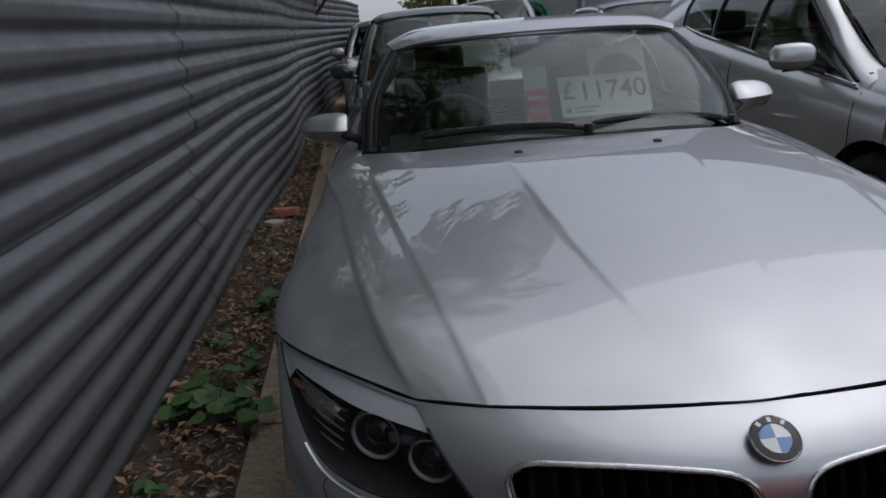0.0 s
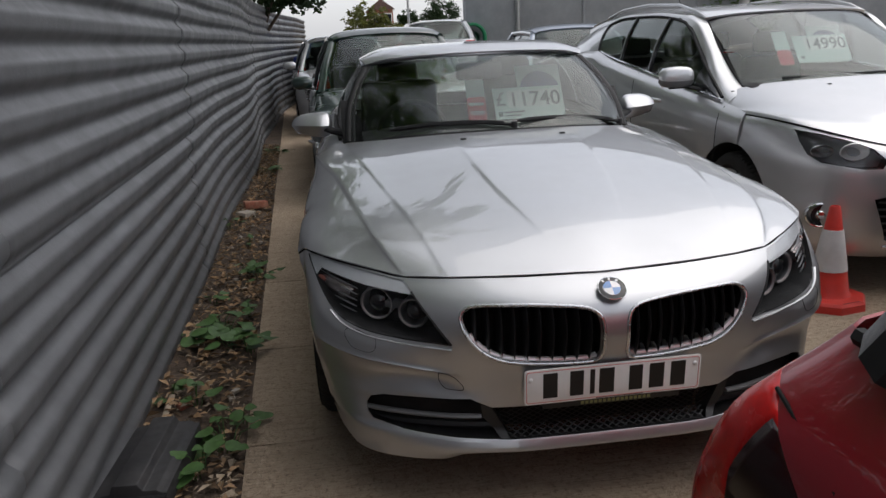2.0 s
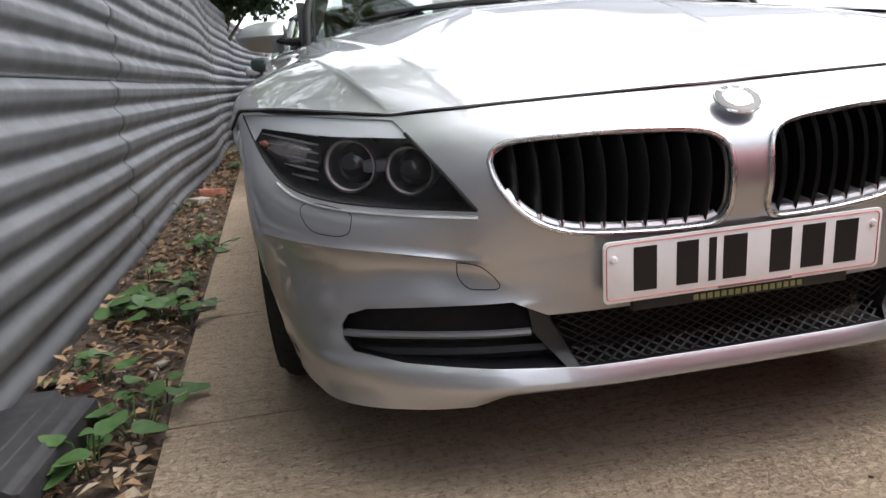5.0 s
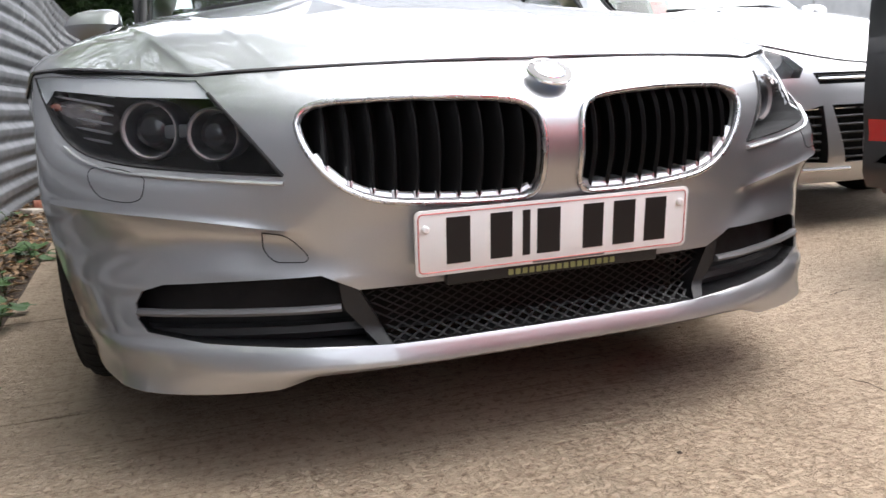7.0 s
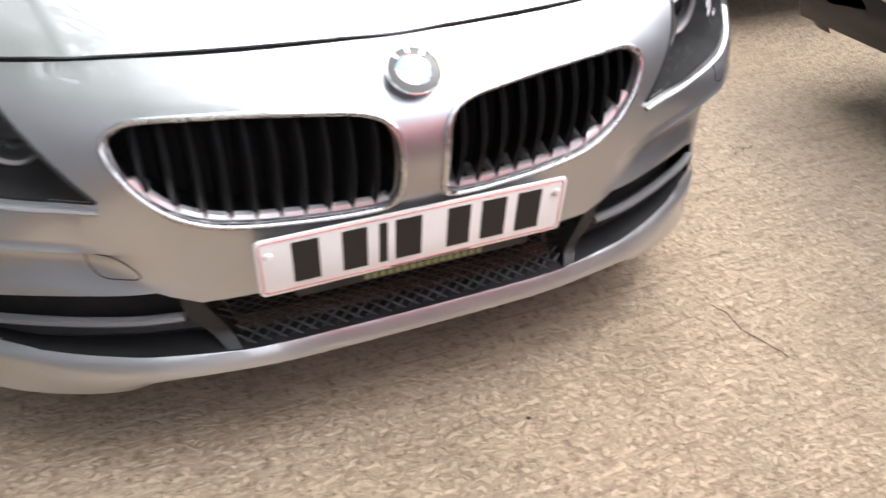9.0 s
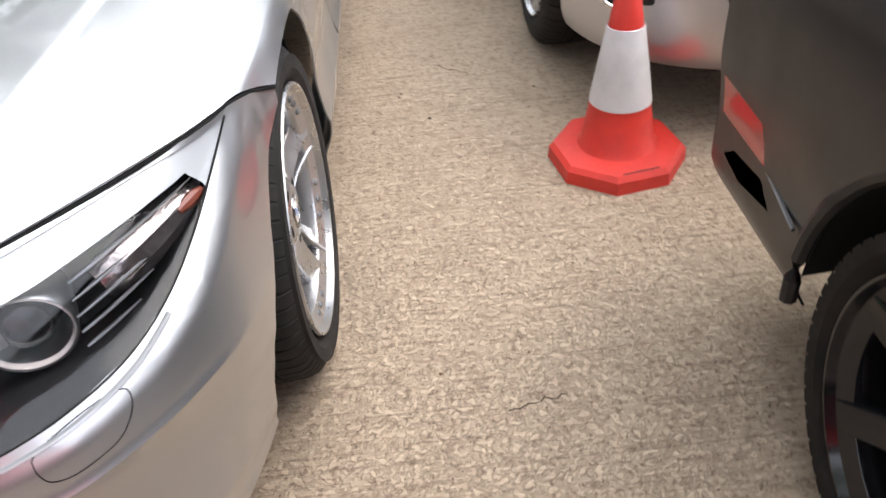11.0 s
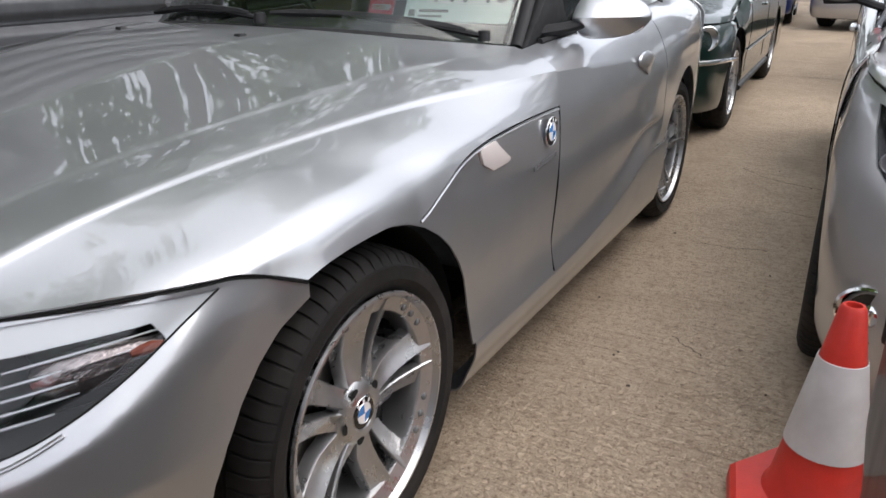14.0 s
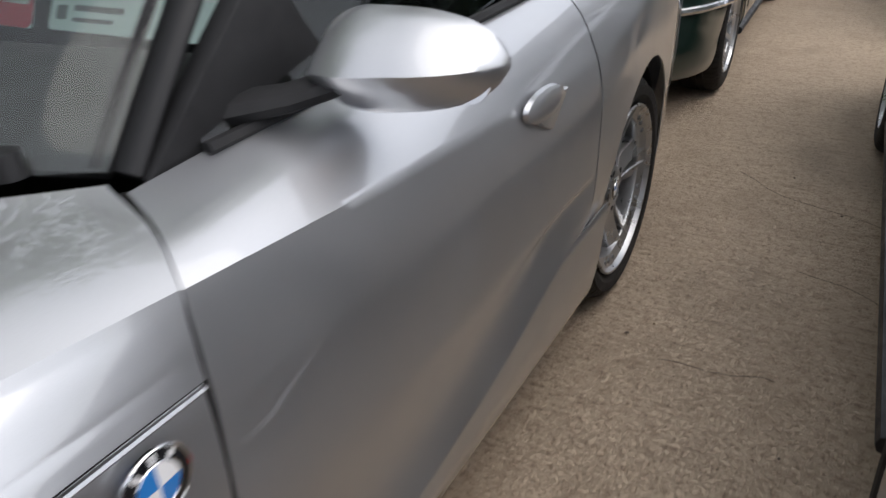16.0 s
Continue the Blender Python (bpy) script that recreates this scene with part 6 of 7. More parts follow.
street_car("small_car", "bright blue small car parked at the end of the row", pose(-.72, 14.7, 0, 0, 0, 4), 3.9, 1.68, 1.47, 2.45, .78, .78, .98, .95, 1.6, 3.35, 3.8, 1.0, BLUE, .30, lamps=[(.48, .60), (.68, .62), (.70, .72), (.52, .71)], tail=TAILS)

# dark car beside the lane, its rear towards the estate car
def dark_extra(car, skin, w):
    """Flared arch lips; crease glint and recess shade coloured low on the rear bumper corners."""
    for s in (-1, 1):
        for ya in (.86, 3.26):
            part("arch_lip", tube([(s * w * .985, ya + .377 * math.cos(a), .322 + .377 * math.sin(a)) for a in np.linspace(-.12, math.pi + .12, 30)], .014, 8), BLACK, car)
        part("crease_glint_rod", tube([(s * w * k, y, z) for k, y, z in ((.60, 4.085, .47), (.80, 4.04, .455), (.92, 3.95, .44), (.98, 3.80, .42), (.992, 3.66, .40))], .004, 6), SATIN, car)
        part("recess_shade_patch", prism([(3.74, .36), (3.88, .335), (3.97, .35), (3.92, .39), (3.80, .405)], s * w * .955, s * w * .985, 0, .006), MATBLACK, car)


street_car("dark_car", "dark grey car with a red reflector in its rear bumper", pose(2.53, -3.14, 0, 0, 0, 0), 4.10, 1.78, 1.52, 2.40, .86, .80, 1.0, 1.1, 1.8, 3.45, 3.97, 1.05, DARKP, .322, "seven", lamps=[(.50, .62), (.72, .64), (.74, .74), (.55, .72)], tail=[([(.55, .80), (.84, .80), (.84, 1.0), (.62, 1.0)], LAMPRED, "tail_lamp"), ([(.70, .455), (.855, .455), (.86, .53), (.71, .53)], LAMPRED, "bumper_reflector")], round_rear=.15, alloy=GLOSSBLACK, mirrors=False, low=.24, wall=.065, extra=dark_extra, side_lamp=[(3.80, .425), (3.99, .425), (3.99, .50), (3.82, .495)])

# red car beside the camera's start, its rear towards the roadster
SMOKED = mat("smoked_red", (0.016, 0.002, 0.003), 0.22, spec=0.25)
REDLENS = mat("red_lens", (0.52, 0.012, 0.012), 0.22, spec=0.3, vary=0.2, scale=40)


def red_hatchback():
    car = thing("red_hatchback", "red hatchback with its tail lamp towards the silver roadster", "car", m=pose(.56, .05, 0))
    half = [(.20, .76), (.30, .820), (.50, .838), (.75, .845), (.88, .855), (.945, .842), (.985, .812), (1.02, .775), (1.05, .748)]
    back = lambda z: float(np.interp(z, (.2, .45, .75, .93, 1.0, 1.05), (-1.10, -1.05, -1.08, -1.17, -1.215, -1.24)))

    def ring(y, k=1.0, push=None):
        return [(s * w * k, y if push is None else back(z) - push, z) for s, pts in ((-1, half), (1, half[::-1])) for z, w in pts]

    body = [ring(-5.1, .80), ring(-5.05, .92), ring(-4.7, .99), ring(-4.0), ring(-3.0), ring(-2.0), ring(-1.55), ring(0, 1.0, .14), ring(0, .995, .07), ring(0, .975, .025), ring(0, .93, .004), ring(0, .80, -.012), ring(0, .5, -.02), ring(0, .2, -.022), ring(0, .001, -.022)]
    left = [[p for p in r if p[0] < 0] for r in body]
    for s in (-1, 1):
        rows = [[(-s * x, y, z) for x, y, z in r] for r in left]
        side = grid_bm(net(rows, 150, 44), flip=s > 0)
        lamp_piece = cut_out(side, [(-1.235, 1.0), (-1.265, .983), (-1.335, .968), (-1.41, .949), (-1.51, .88), (-1.50, .62), (-.98, .62), (-.98, 1.0)], axes=(1, 2))
        smoked = cut_out(lamp_piece, [(-1.29, .962), (-1.385, .945), (-1.48, .88), (-1.47, .68), (-1.21, .66), (-1.25, .88)], axes=(1, 2))
        rear_lamp = new("tail_lamp")
        rear_lamp.parent = car
        part("smoked_lens", shell(smoked, .005), SMOKED, rear_lamp, "dark smoked lens", sharp=None)
        part("lamp_cover", shell(lamp_piece, .005), REDLENS, rear_lamp, sharp=None)
        edge = [(s * (.003 + float(np.interp(z, [q[0] for q in half], [q[1] for q in half]))), y, z) for y, z in ((-1.235, 1.0), (-1.25, .99), (-1.265, .983), (-1.335, .968), (-1.41, .949), (-1.46, .915), (-1.51, .88))]
        part("lamp_joint", tube([(x * .994, y, z) for x, y, z in edge[2:]], .003, 6), VOID, rear_lamp)
        for ya in (-4.25, -1.76):
            cut_out(side, circle2(ya, .31, .365), axes=(1, 2)).free()
            part("arch_liner", lathe([(s * .84, .365), (s * .55, .365), (s * .55, 0)], 32, "x", 0, math.pi), VOID, car, m=pose(0, ya, .31))
            wheel(car, s * .83, ya, .31, .31, .205, .19, s, "seven")
        part("body_side", shell(side, .004), REDP, car)
        part("rear_joint", tube([(s * .63, back(z) + .014, z) for z in np.linspace(.45, 1.0, 10)], .003, 6), VOID, car)
        win = [[(s * .742, y, 1.055) for y in (-3.9, -3.0, -2.2, -1.50)], [(s * .68, y + .1 * k, 1.25) for k, y in zip((3, 1, 0, -1), (-3.9, -3.0, -2.2, -1.50))], [(s * .58, y + .2 * k, 1.42) for k, y in zip((3, 1, 0, -1), (-3.9, -3.0, -2.2, -1.50))]]
        pane = part("side_window", shell(grid_bm(net(win, 10, 20), flip=s < 0), .004), DARKGLASS, car)
        pane.visible_shadow = False
        part("rear_pillar", tube([(s * .735, -1.36, 1.05), (s * .68, -1.46, 1.24), (s * .575, -1.62, 1.42)], .075, 10, flat=.6), BLACK, car)
        part("window_trim", tube([(s * .748, y, 1.052) for y in (-3.9, -3.0, -2.2, -1.3)], .010, 6), MATBLACK, car)
    screen = [[(0, -1.235, 1.05), (.4, -1.245, 1.05), (.70, -1.29, 1.05)], [(0, -1.58, 1.43), (.33, -1.59, 1.43), (.56, -1.62, 1.42)]]
    pane = part("rear_window", shell(grid_bm(net([mirrored(r) for r in screen], 8, 25)), .004), DARKGLASS, car)
    pane.visible_shadow = False
    front = [[(0, -4.35, 1.02), (.4, -4.30, 1.02), (.72, -4.10, 1.03)], [(0, -3.45, 1.43), (.33, -3.43, 1.43), (.56, -3.36, 1.42)]]
    pane = part("windscreen", shell(grid_bm(net([mirrored(r) for r in front], 8, 25)), .004), DARKGLASS, car)
    pane.visible_shadow = False
    roof = [[(0, y, z), (.33, y, z - .006), (.58, y, z - .025)] for y, z in ((-3.46, 1.435), (-3.0, 1.46), (-2.3, 1.46), (-1.56, 1.437))]
    part("roof", shell(grid_bm(net([mirrored(r) for r in roof], 14, 25)), .02), REDP, car)
    hood = [[(0, y, z), (.4, y, z - .01), (.74, y, 1.04 if y > -4.4 else z - .03)] for y, z in ((-5.05, .82), (-4.8, .93), (-4.35, 1.02))]
    part("bonnet", shell(grid_bm(net([mirrored(r) for r in hood], 12, 25)), .01), REDP, car)
    part("cabin_floor", box(-.72, .72, -4.2, -1.4, .35, .40), CABIN, car)
    part("parcel_shelf", box(-.70, .70, -1.85, -1.30, .98, 1.0), CABIN, car)
    part("underbody", box(-.72, .72, -4.9, -1.2, .18, .26, .02), VOID, car)


red_hatchback()


# ---- traffic cone ----
def traffic_cone(m):
    c = thing("traffic_cone", "red traffic cone with a white sleeve standing on the concrete", "traffic cone", m=m)
    foot = bmesh.new()
    rings = []
    for z, r in ((0, .185), (.035, .182), (.048, .170), (.055, .130)):
        rings.append([(r * (1.0 if abs(math.cos(a)) > .5 else 1) * math.cos(a), r * math.sin(a), z) for a in [2 * math.pi * (i + .5) / 8 for i in range(8)]])
    foot = grid_bm(np.array(rings), close=True)
    foot.faces.new([foot.verts.new(p) for p in rings[-1]])
    bmesh.ops.remove_doubles(foot, verts=foot.verts, dist=1e-5)
    bmesh.ops.recalc_face_normals(foot, faces=foot.faces)
    part("cone_base", foot, CONERED, c, "eight-sided red foot", sharp=25)
    r = lambda z: .100 - (z - .05) * (.100 - .024) / .445
    part("cone_body", lathe([(.05, r(.05) + .012), (.065, r(.065)), (.175, r(.175)), (.38, r(.38)), (.490, r(.490)), (.497, r(.497) - .004), (.497, .015), (.42, .013)], 40, "z"), CONERED, c)
    part("cone_sleeve", lathe([(.180, r(.18) + .0025), (.181, r(.181) + .0035), (.382, r(.382) + .0035), (.383, r(.383) + .002)], 40, "z"), CONEWHITE, c, "white reflective sleeve")
    part("foot_slot", box(-.05, .05, -.006, .006, .047, .0495), MATBLACK, c, m=pose(0, -.148, 0))
    return c


traffic_cone(pose(1.611, 1.37, 0, 0, 0, 10))


# ---- trees and planting ----
BARK = mat("bark", (0.10, 0.075, 0.055), 0.9, vary=0.35, scale=20, bump=0.01, bscale=30)


def leaf_mat(name, color, glow):
    """Leaf: gloss on top, light passing through."""
    m = mat(name, color, 0.45, random_amt=0.45, spec=0.35)
    nt = m.node_tree
    b = nt.nodes["Principled BSDF"]
    tr, mx = nt.nodes.new("ShaderNodeBsdfTranslucent"), nt.nodes.new("ShaderNodeMixShader")
    tr.inputs["Color"].default_value = (*glow, 1)
    mx.inputs[0].default_value = 0.45
    nt.links.new(b.outputs[0], mx.inputs[1])
    nt.links.new(tr.outputs[0], mx.inputs[2])
    nt.links.new(mx.outputs[0], nt.nodes["Material Output"].inputs["Surface"])
    return m


LEAF = leaf_mat("tree_leaf", (0.075, 0.125, 0.030), (0.16, 0.26, 0.04))
DARKLEAF = leaf_mat("conifer_leaf", (0.022, 0.042, 0.016), (0.03, 0.06, 0.015))
OLIVELEAF = leaf_mat("hedge_leaf", (0.10, 0.11, 0.032), (0.16, 0.17, 0.04))
IVYLEAF = leaf_mat("ivy_leaf", (0.06, 0.11, 0.028), (0.10, 0.18, 0.03))


def leaf_cloud(clumps, per, size, rnd, droop=0.3):
    """Many small bent leaves gathered in clumps: (centre, radius)."""
    verts, faces = [], []
    for c, r in clumps:
        for _ in range(per):
            v = Vector((rnd.gauss(0, 1), rnd.gauss(0, 1), rnd.gauss(0, 1)))
            v = v.normalized() * r * (0.35 + 0.65 * rnd.random() ** 0.5)
            p = Vector(c) + Vector((v.x, v.y, v.z * 0.8))
            a = Vector((rnd.uniform(-1, 1), rnd.uniform(-1, 1), rnd.uniform(-0.6 - droop, 0.5))).normalized()
            b = a.cross(Vector((rnd.uniform(-1, 1), rnd.uniform(-1, 1), rnd.uniform(-1, 1)))).normalized()
            s = size * rnd.uniform(0.6, 1.3)
            n = len(verts)
            up = a.cross(b) * s * 0.12
            verts += [tuple(p), tuple(p + a * s * 0.45 + b * s * 0.32 + up), tuple(p + a * s), tuple(p + a * s * 0.45 - b * s * 0.32 + up)]
            faces += [(n, n + 1, n + 2), (n, n + 2, n + 3)]
    me = bpy.data.meshes.new("leaf_cloud")
    me.from_pydata(verts, [], faces)
    bm = bmesh.new()
    bm.from_mesh(me)
    bpy.data.meshes.remove(me)
    return bm


def tree(name, label, x, y, trunk_h, crown_r, crown_z, seed, leaf=None, size=0.15, per=42, clump_n=110, squash=0.9, group="trees behind the fence", shift=(0, 0)):
    rnd = random.Random(seed)
    t = thing(name, label, "tree", group, pose(x, y, 0))
    off = Vector((shift[0], shift[1], 0))
    lean = Vector((rnd.uniform(-.3, .3), rnd.uniform(-.3, .3), 0)) + off
    top = Vector((lean.x, lean.y, crown_z + crown_r * .2))
    r0 = 0.03 + crown_r * 0.045
    part("trunk", tube([Vector((0, 0, -.3)), Vector((0, 0, trunk_h * .5)) + lean * .2, Vector((0, 0, trunk_h)) + lean * .5, top], r0, 10, taper=[1.35, 1.0, .8, .25]), BARK, t)
    clumps = []
    for i in range(7):
        a = 2 * math.pi * i / 7 + rnd.uniform(-.3, .3)
        end = Vector((math.cos(a) * crown_r * .7, math.sin(a) * crown_r * .7, crown_z + crown_r * rnd.uniform(-.45, .55))) + off
        start = Vector((0, 0, trunk_h * rnd.uniform(.75, 1.1))) + lean * .4
        mid = start.lerp(end, .5) + Vector((0, 0, .15 * crown_r))
        part("limb", tube([start, mid, end], r0 * .45, 7, taper=[1, .65, .2]), BARK, t)
        clumps += [(start.lerp(end, f) + Vector((rnd.gauss(0, .2), rnd.gauss(0, .2), rnd.gauss(0, .2))) * crown_r * .3, crown_r * .22) for f in (.6, .8, 1.0)]
    for _ in range(clump_n):
        v = Vector((rnd.gauss(0, 1), rnd.gauss(0, 1), rnd.gauss(0, 1))).normalized() * crown_r * rnd.uniform(.45, 1.05)
        clumps.append((Vector((v.x, v.y, crown_z + v.z * squash)) + off, crown_r * rnd.uniform(.10, .2)))
    part("crown", leaf_cloud(clumps, per, size, rnd), leaf or LEAF, t, smooth=False)
    return t


tree("broadleaf_tree", "tall leafy green tree standing behind the metal fence", -3.9, 4.6, 3.4, 2.9, 6.9, 1, size=.17, clump_n=130, per=44)
tree("broadleaf_tree", "leafy green tree hanging over the metal fence", -3.9, 9.4, 2.4, 2.7, 5.0, 2, size=.17, clump_n=120)
tree("broadleaf_tree", "spreading leafy tree behind the near end of the fence", -5.4, -2.2, 3.0, 2.9, 6.0, 3, size=.17)
tree("broadleaf_tree", "leafy green tree reaching over the fence beside the roadster", -3.6, 1.3, 3.2, 2.7, 6.0, 11, size=.16, clump_n=140)
# added out of view to block sky light from the ground at front left
tree("broadleaf_tree", "added unseen leafy tree that shades the near end of the fence", -3.6, -2.6, 2.9, 2.3, 4.9, 16, size=.16, clump_n=120, shift=(.7, 0))
tree("broadleaf_tree", "leafy tree whose crown leans out over the parked cars", -2.9, 6.8, 3.8, 1.6, 6.7, 15, size=.15, clump_n=170, squash=1.4, shift=(1.95, -.3))
tree("broadleaf_tree", "dense leafy tree standing well behind the fence", -6.6, 7.0, 3.2, 3.2, 6.4, 12, size=.18, clump_n=130)
tree("broadleaf_tree", "dense leafy tree behind the fence beyond the car row", -7.0, 13.0, 3.0, 3.2, 5.4, 13, size=.18, clump_n=130)
tree("broadleaf_tree", "broad leafy tree set back from the fence", -7.4, 1.8, 3.2, 3.2, 6.0, 14, size=.18, clump_n=130)
tree("broadleaf_tree", "leafy green tree far along the metal fence", -6.8, 21.0, 2.6, 2.6, 5.6, 4, size=.18)
tree("conifer_shrub", "dark evergreen shrub hanging over the fence top", -2.75, 12.6, 1.6, 1.15, 3.05, 5, DARKLEAF, .10, 80, 300, shift=(1.2, 0))
tree("olive_bush", "olive green bush beyond the end of the car row", .7, 33.0, 1.0, 1.15, 2.0, 6, OLIVELEAF, .14, 40, 90, group="far planting")
tree("olive_bush", "olive green bush standing far beyond the cars", 3.6, 50.0, .6, 1.2, 1.3, 7, OLIVELEAF, .16, 40, 80, group="far planting")
tree("broadleaf_tree", "dark green tree far off against the sky", 7.7, 62.0, 1.6, 1.6, 3.0, 8, DARKLEAF, .18, 40, 100, group="far planting")
tree("broadleaf_tree", "dark green tree far off beside the lamp post", 5.7, 70.0, 1.6, 1.2, 2.8, 9, DARKLEAF, .18, 40, 90, group="far planting")

# ---- grey building, house and lamp post ----
GREYWALL = mat("grey_cladding", (0.25, 0.27, 0.285), 0.6, vary=0.12, scale=3, color2=(0.21, 0.225, 0.24), mix_scale=0.8)
HOUSE = mat("house_brick", (0.30, 0.13, 0.09), 0.9, vary=0.3, scale=30, color2=(0.36, 0.18, 0.12), mix_scale=6)
ROOF = mat("roof_tile", (0.12, 0.075, 0.06), 0.85, vary=0.3, scale=8)
STEEL = mat("galvanised_post", (0.35, 0.36, 0.36), 0.45, 0.7, vary=0.1, scale=9)
HOSE = mat("green_hose", (0.01, 0.20, 0.085), 0.4)

bld = thing("industrial_building", "grey clad industrial building beyond the parked cars", "building")
part("wall", prism([(2.25, 16.6), (24, 16.6), (24, 30), (5.4, 30)], -.1, 6.5, 2, .01), GREYWALL, bld)
part("roof", prism([(2.15, 16.45), (24.2, 16.45), (24.2, 30.2), (5.3, 30.2)], 6.5, 6.7, 2, .02), STEEL, bld)
for x in (2.27, 5.2, 8.1, 11.0, 13.9, 16.8, 19.7):
    part("cladding_rib", box(x - .03, x + .03, 16.56, 16.6, 0, 6.5, .005), GREYWALL, bld)
part("drainpipe", tube([(3.55, 16.52, 0), (3.55, 16.52, 6.45)], .055, 10), STEEL, bld, "pale vertical drainpipe")
reel = thing("hose_reel", "bright green garden hose coiled on the building corner", "hose", m=pose(2.42, 16.35, 1.32))
part("coil", join(*[tube([(.30 * math.cos(a), .05 * k, .32 * math.sin(a)) for a in np.linspace(0, 2 * math.pi, 20, endpoint=False)], .035, 6, True, up=(0, 1, 0)) for k in range(4)]), HOSE, reel)
part("reel_hub", lathe([(-.02, .16), (.24, .16), (.24, 0)], 20, "y"), HOSE, reel)
part("hose_tail", tube([(.2, .1, -.2), (.24, .1, -.6), (.15, .08, -1.3)], .03, 6), HOSE, reel)
house = thing("brick_house", "red brick house far beyond the hedge", "house")
part("wall", box(2.6, 5.2, 84, 92, 0, 4.6), HOUSE, house, smooth=False)
part("roof", prism([(2.4, 4.6), (5.4, 4.6), (3.9, 5.7)], 83.6, 92.4, 1), ROOF, house, smooth=False)
for x in (3.3, 4.6):
    wd = new("window")
    wd.parent = house
    part("frame", box(x - .45, x + .45, 83.93, 84.0, 2.8, 4.2, .01), WHITE, wd)
    part("pane", box(x - .38, x + .38, 83.91, 83.935, 2.9, 4.1), GLOSSBLACK, wd)
lamp = thing("street_lamp", "tall grey street lamp post far off", "street lamp", m=pose(4.4, 56, 0))
part("pole", tube([(0, 0, 0), (0, 0, 8)], .09, 10, taper=[1.2, .7]), STEEL, lamp)
part("lamp_head", box(-.1, .8, -.12, .12, 7.9, 8.05, .03), STEEL, lamp)

# ivy on the building
rnd = random.Random(21)
ivy = tagged(part("ivy", leaf_cloud([((9.2 + rnd.uniform(-.8, .9), 16.45, rnd.uniform(.2, 4.2)), .35) for _ in range(70)], 40, .13, rnd), IVYLEAF, smooth=False), "green ivy climbing the grey building wall", "ivy", kind="stuff")
pole = thing("steel_pole", "pale steel pole standing before the ivy", "pole", m=pose(8.4, 14.9, 0))
part("pole_tube", tube([(0, 0, 0), (0, 0, 4.5)], .11, 14), STEEL, pole)


# ---- soil strip: litter, weeds, bricks, rubber block ----
def litter(n, material, size, seed, name, label, y0=-1.2, y1=9.0, stretch=1.0):
    rnd = random.Random(seed)
    verts, faces = [], []
    for _ in range(n):
        y = y0 + (y1 - y0) * rnd.random() ** 1.25
        a, b = fence_x(y) + .03, slab_edge(y) - .01
        x = a + (b - a) * rnd.random()
        z = -.006 + .016 * noise.noise(Vector((x * 6, y * 6, 1))) + .02 * noise.noise(Vector((x * 1.5, y * 1.5, 3))) + .03 * (1 - (x - a) / (b - a)) + .004 + .008 * rnd.random()
        t, s = rnd.uniform(0, 6.28), size * rnd.uniform(.5, 1.4)
        u, v = Vector((math.cos(t), math.sin(t), rnd.uniform(-.35, .35))) * s, Vector((-math.sin(t), math.cos(t), rnd.uniform(-.35, .35))) * s * .45 * stretch
        p, k = Vector((x, y, z)), len(verts)
        lift = Vector((0, 0, s * rnd.uniform(.05, .35)))
        verts += [tuple(p - u * .5), tuple(p + v * .5 + lift), tuple(p + u * .5), tuple(p - v * .5 + lift * .6)]
        faces += [(k, k + 1, k + 2), (k, k + 2, k + 3)]
    me = bpy.data.meshes.new(name)
    me.from_pydata(verts, [], faces)
    me.materials.append(material)
    return tagged(new(name, me), label, "litter", kind="stuff")


litter(2600, DEBRIS, .045, 31, "leaf_litter", "brown fallen leaves scattered over the dark soil")
litter(1500, STRAW, .030, 32, "wood_chips", "pale chips and twigs scattered over the dark soil", stretch=.5)
litter(110, STRAW, .05, 33, "dry_leaf_pile", "heap of pale dry leaves beside the rubber block", -.15, .45, stretch=1.1)


def weed(x, y, r, n, seed, size=.055):
    """A low weed: bent stems with broad lobed leaves."""
    rnd = random.Random(seed)
    w = thing("weed", "low green weed with broad leaves in the soil strip", "weed", "weeds along the fence", pose(x, y, 0))
    for i in range(int(n * .7)):
        a = rnd.uniform(0, 6.28)
        d = r * rnd.uniform(.15, 1.0)
        h = rnd.uniform(.02, .085) * (1.2 - .5 * d / r)
        tip = Vector((math.cos(a) * d, math.sin(a) * d, h))
        part("stem", tube([Vector((math.cos(a) * d * .3, math.sin(a) * d * .3, -.02)), Vector((math.cos(a) * d * .6, math.sin(a) * d * .6, h * .8)), tip], .0022, 5), WEED, w)
        s = size * rnd.uniform(.55, 1.15)
        ax = Vector((math.cos(a + rnd.uniform(-.8, .8)), math.sin(a + rnd.uniform(-.8, .8)), rnd.uniform(-.35, .2))).normalized()
        sd = ax.cross(Vector((rnd.uniform(-.25, .25), rnd.uniform(-.25, .25), 1))).normalized()
        nm = sd.cross(ax)
        outline = []
        for k in range(14):
            t = 2 * math.pi * k / 14
            rr = s * (.88 + .12 * math.cos(3 * t)) * (.85 + .15 * rnd.random())
            outline.append(tip + ax * (rr * math.cos(t) * 1.05 + s * .6) + sd * rr * math.sin(t) * .85 + nm * (.10 * s * math.cos(2 * t)))
        leaves = bmesh.new()
        c = leaves.verts.new(tip + ax * s * .6 - nm * s * .08)
        vs = [leaves.verts.new(p) for p in outline]
        for k in range(14):
            leaves.faces.new((c, vs[k], vs[(k + 1) % 14]))
        part("leaf", leaves, WEED, w, sharp=None)
    return w


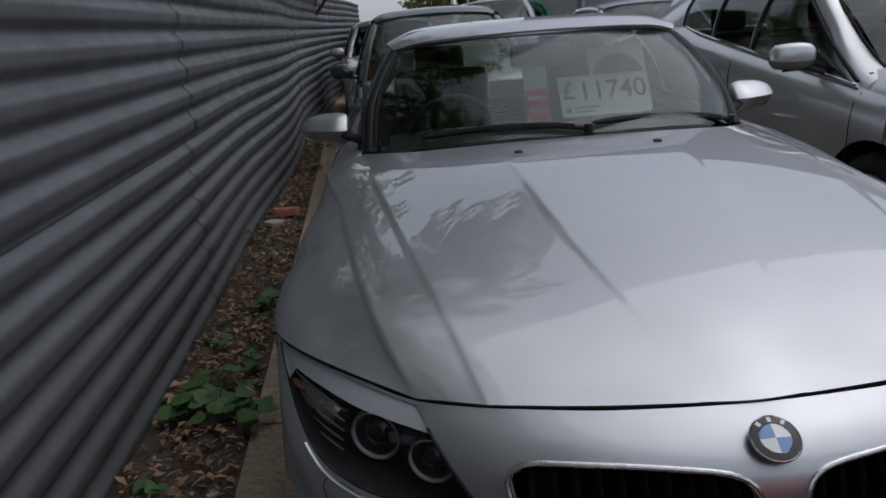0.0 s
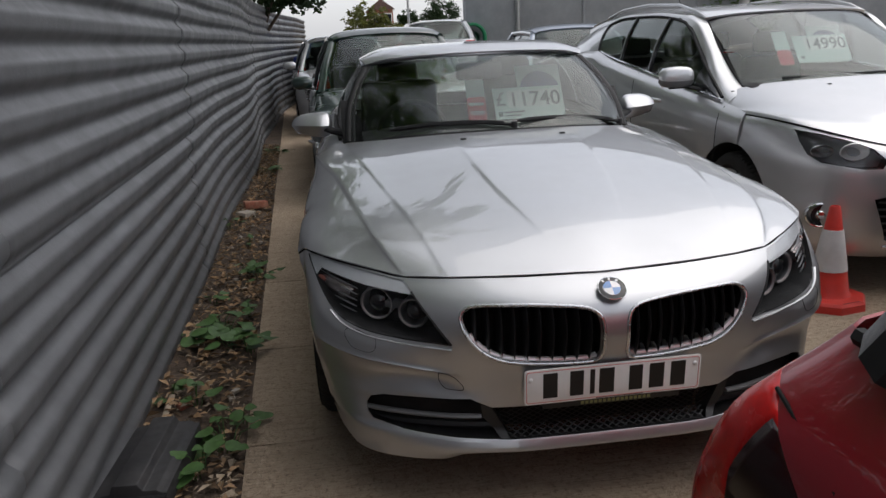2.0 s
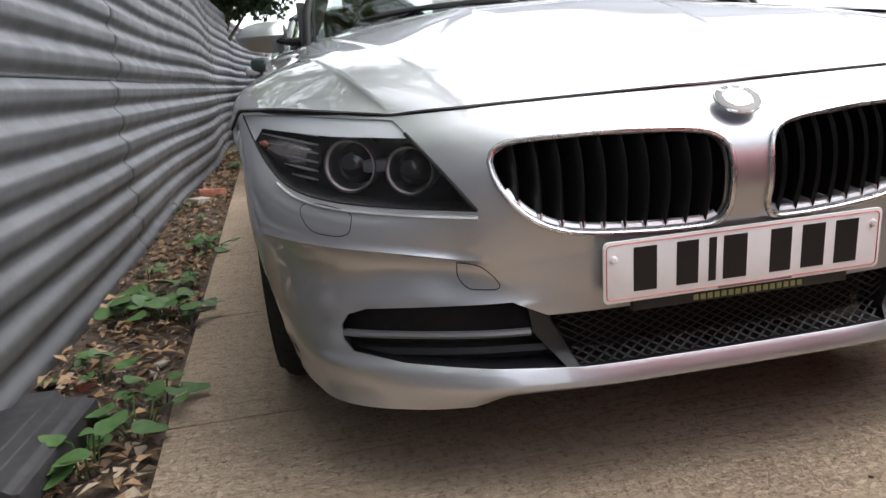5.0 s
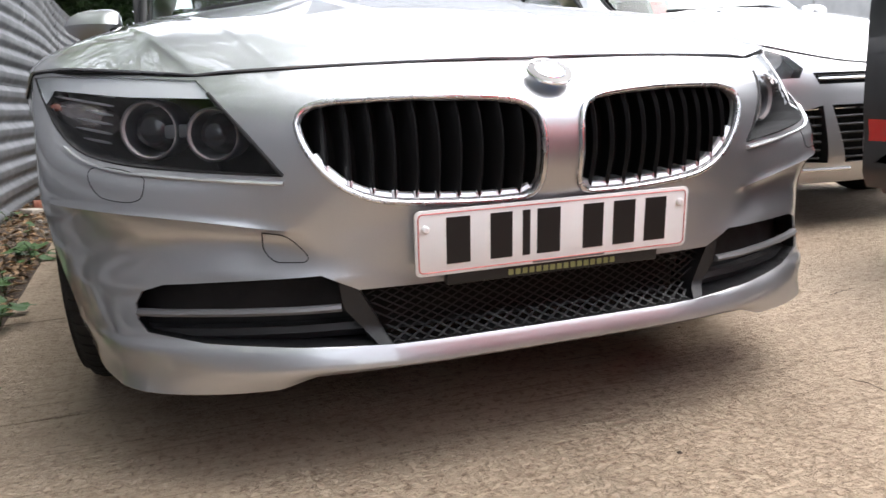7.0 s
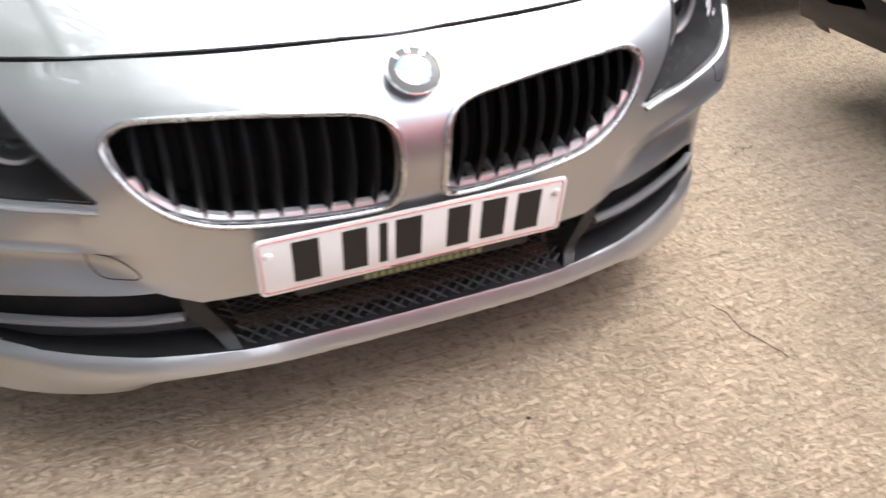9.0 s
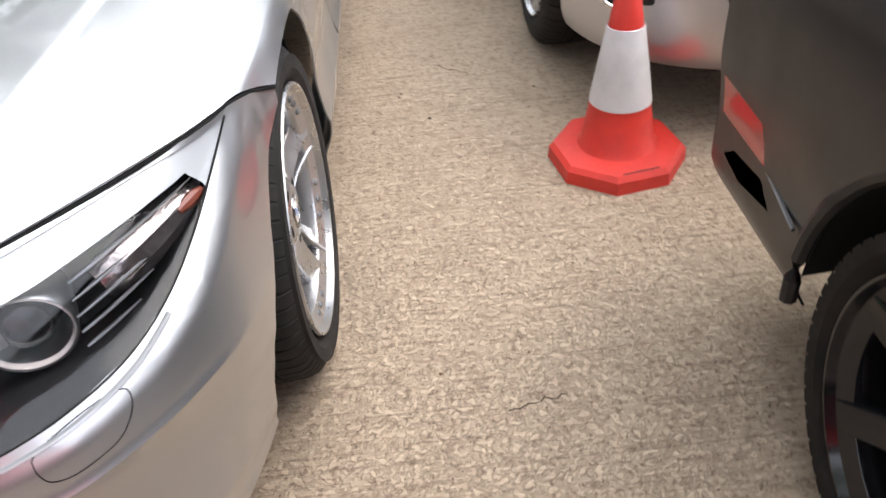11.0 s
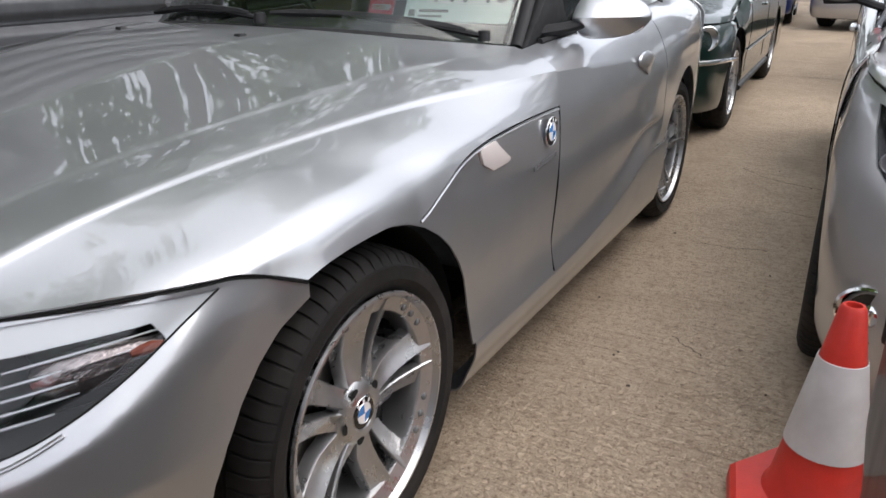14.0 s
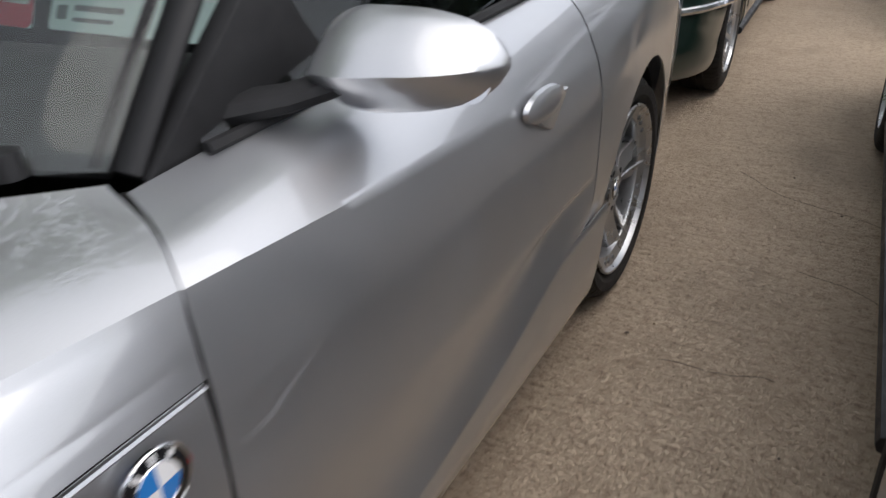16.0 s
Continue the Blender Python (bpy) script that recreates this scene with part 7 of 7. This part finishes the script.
for i, (x, y, r, n, s) in enumerate(((-1.50, 1.62, .12, 16, .06), (-1.40, 1.72, .13, 18, .052), (-1.24, 1.48, .12, 18, .048), (-1.33, 1.55, .10, 12, .05), (-1.30, 2.62, .13, 14, .045), (-1.40, 2.75, .11, 10, .04), (-1.52, 1.05, .08, 8, .04), (-1.38, .92, .07, 7, .04), (-1.22, .58, .12, 16, .045), (-1.28, .42, .10, 12, .045), (-1.19, .75, .09, 9, .04), (-1.58, 6.6, .16, 16, .05), (-1.60, 8.2, .2, 20, .05), (-1.66, 4.0, .1, 8, .04), (-1.45, 3.4, .09, 7, .035), (-1.30, 1.98, .08, 8, .04), (-1.52, 2.2, .09, 8, .045), (-1.20, .12, .07, 8, .035), (-1.36, -.35, .12, 12, .045))):
    weed(x, y, r, n, 100 + i, s)


def lump(name, label, material, x, y, z, sx, sy, sz, turn, seed, category):
    rnd = random.Random(seed)
    bm = box(-sx / 2, sx / 2, -sy / 2, sy / 2, 0, sz, min(sx, sy, sz) * .12, 2)
    for v in bm.verts:
        v.co += Vector([noise.noise(v.co * 18 + Vector((seed, k, 0))) * .006 for k in range(3)])
    ob = part(name, bm, material, m=pose(x, y, z, rnd.uniform(-6, 6), rnd.uniform(-6, 6), turn))
    return tagged(ob, label, category)


lump("brick_fragment", "broken red brick lying in the soil strip", BRICK, -1.55, 4.72, .0, .20, .10, .065, 15, 1, "brick")
lump("stone_lump", "pale stone lump beside the broken brick", STONE, -1.60, 4.40, -.005, .15, .10, .05, 60, 2, "stone")
lump("brick_fragment", "small red brick piece in the soil", BRICK, -1.43, .93, -.01, .05, .035, .03, 40, 3, "brick")
for i in range(26):
    r3 = random.Random(300 + i)
    y = -.2 + 6.5 * r3.random()
    x = fence_x(y) + .06 + (slab_edge(y) - fence_x(y) - .12) * r3.random()
    lump("pebble", "small pale pebble lying on the soil", STONE, x, y, -.002, .022 + .02 * r3.random(), .018 + .01 * r3.random(), .014, r3.uniform(0, 180), 400 + i, "pebble")["group"] = "pebbles on the soil"
st = part("wooden_stick", tube([(-1.475, .70, .015), (-1.48, .86, .022), (-1.488, 1.0, .02)], .012, 6, flat=.4), STICK)
tagged(st, "flat pale wooden stick lying on the soil", "stick")


def rubber_block():
    """A black block with a stepped ridge along its top; its hollow is a shade-coloured plate."""
    b = thing("rubber_block", "black rubber fence block lying against the metal fence", "block", m=pose(-1.435, .40, -.01, 0, 0, -3))
    prof = [(-.125, 0), (-.125, .060), (-.105, .085), (-.055, .090), (-.045, .118), (.030, .118), (.045, .095), (.085, .095), (.100, .085), (.115, .085), (.120, .0)]
    part("block_body", prism(prof, -.20, .24, 1, .004), RBLOCK, b)
    part("hollow_shade_plate", prism(rounded(-.085, .015, .012, .060, .012), -.206, -.197, 1), VOID, b)
    part("block_edge", tube([(-.125, -.2, .062), (-.04, -.205, .075), (.115, -.2, .072)], .006, 6), RBLOCK, b)
    return b


rubber_block()

# fine cracks and dark spots in the concrete
CRACK = mat("crack_dark", (0.05, 0.038, 0.028), 0.95)
for i, (x, y, a, ln) in enumerate(((1.03, 2.95, 8, .28), (1.15, 2.05, -38, .14), (.98, 4.3, -30, .9), (1.2, .55, 12, .12), (.75, -.18, 100, .2), (1.3, 3.6, -28, .5))):
    r4 = random.Random(i)
    pts = [Vector((ln * t, .03 * ln * math.sin(9 * t + i) + r4.uniform(-.006, .006), .0005)) for t in np.linspace(0, 1, 12)]
    tagged(part("pavement_crack", tube(pts, .0016, 4, flat=.5), CRACK, m=pose(x, y, 0, 0, 0, a)), kind="structure")
rnd = random.Random(77)
for i in range(40):
    x, y = rnd.uniform(-1.0, 1.6), rnd.uniform(-1.2, 4.5)
    g = part("grit", lathe([(0, .004 + .003 * rnd.random()), (.003, .002), (.004, 0)], 6, "z"), CRACK if i % 3 else DEBRIS, m=pose(x, y, 0))
    tagged(g, "tiny dark grit on the concrete", "grit", "grit on the concrete")
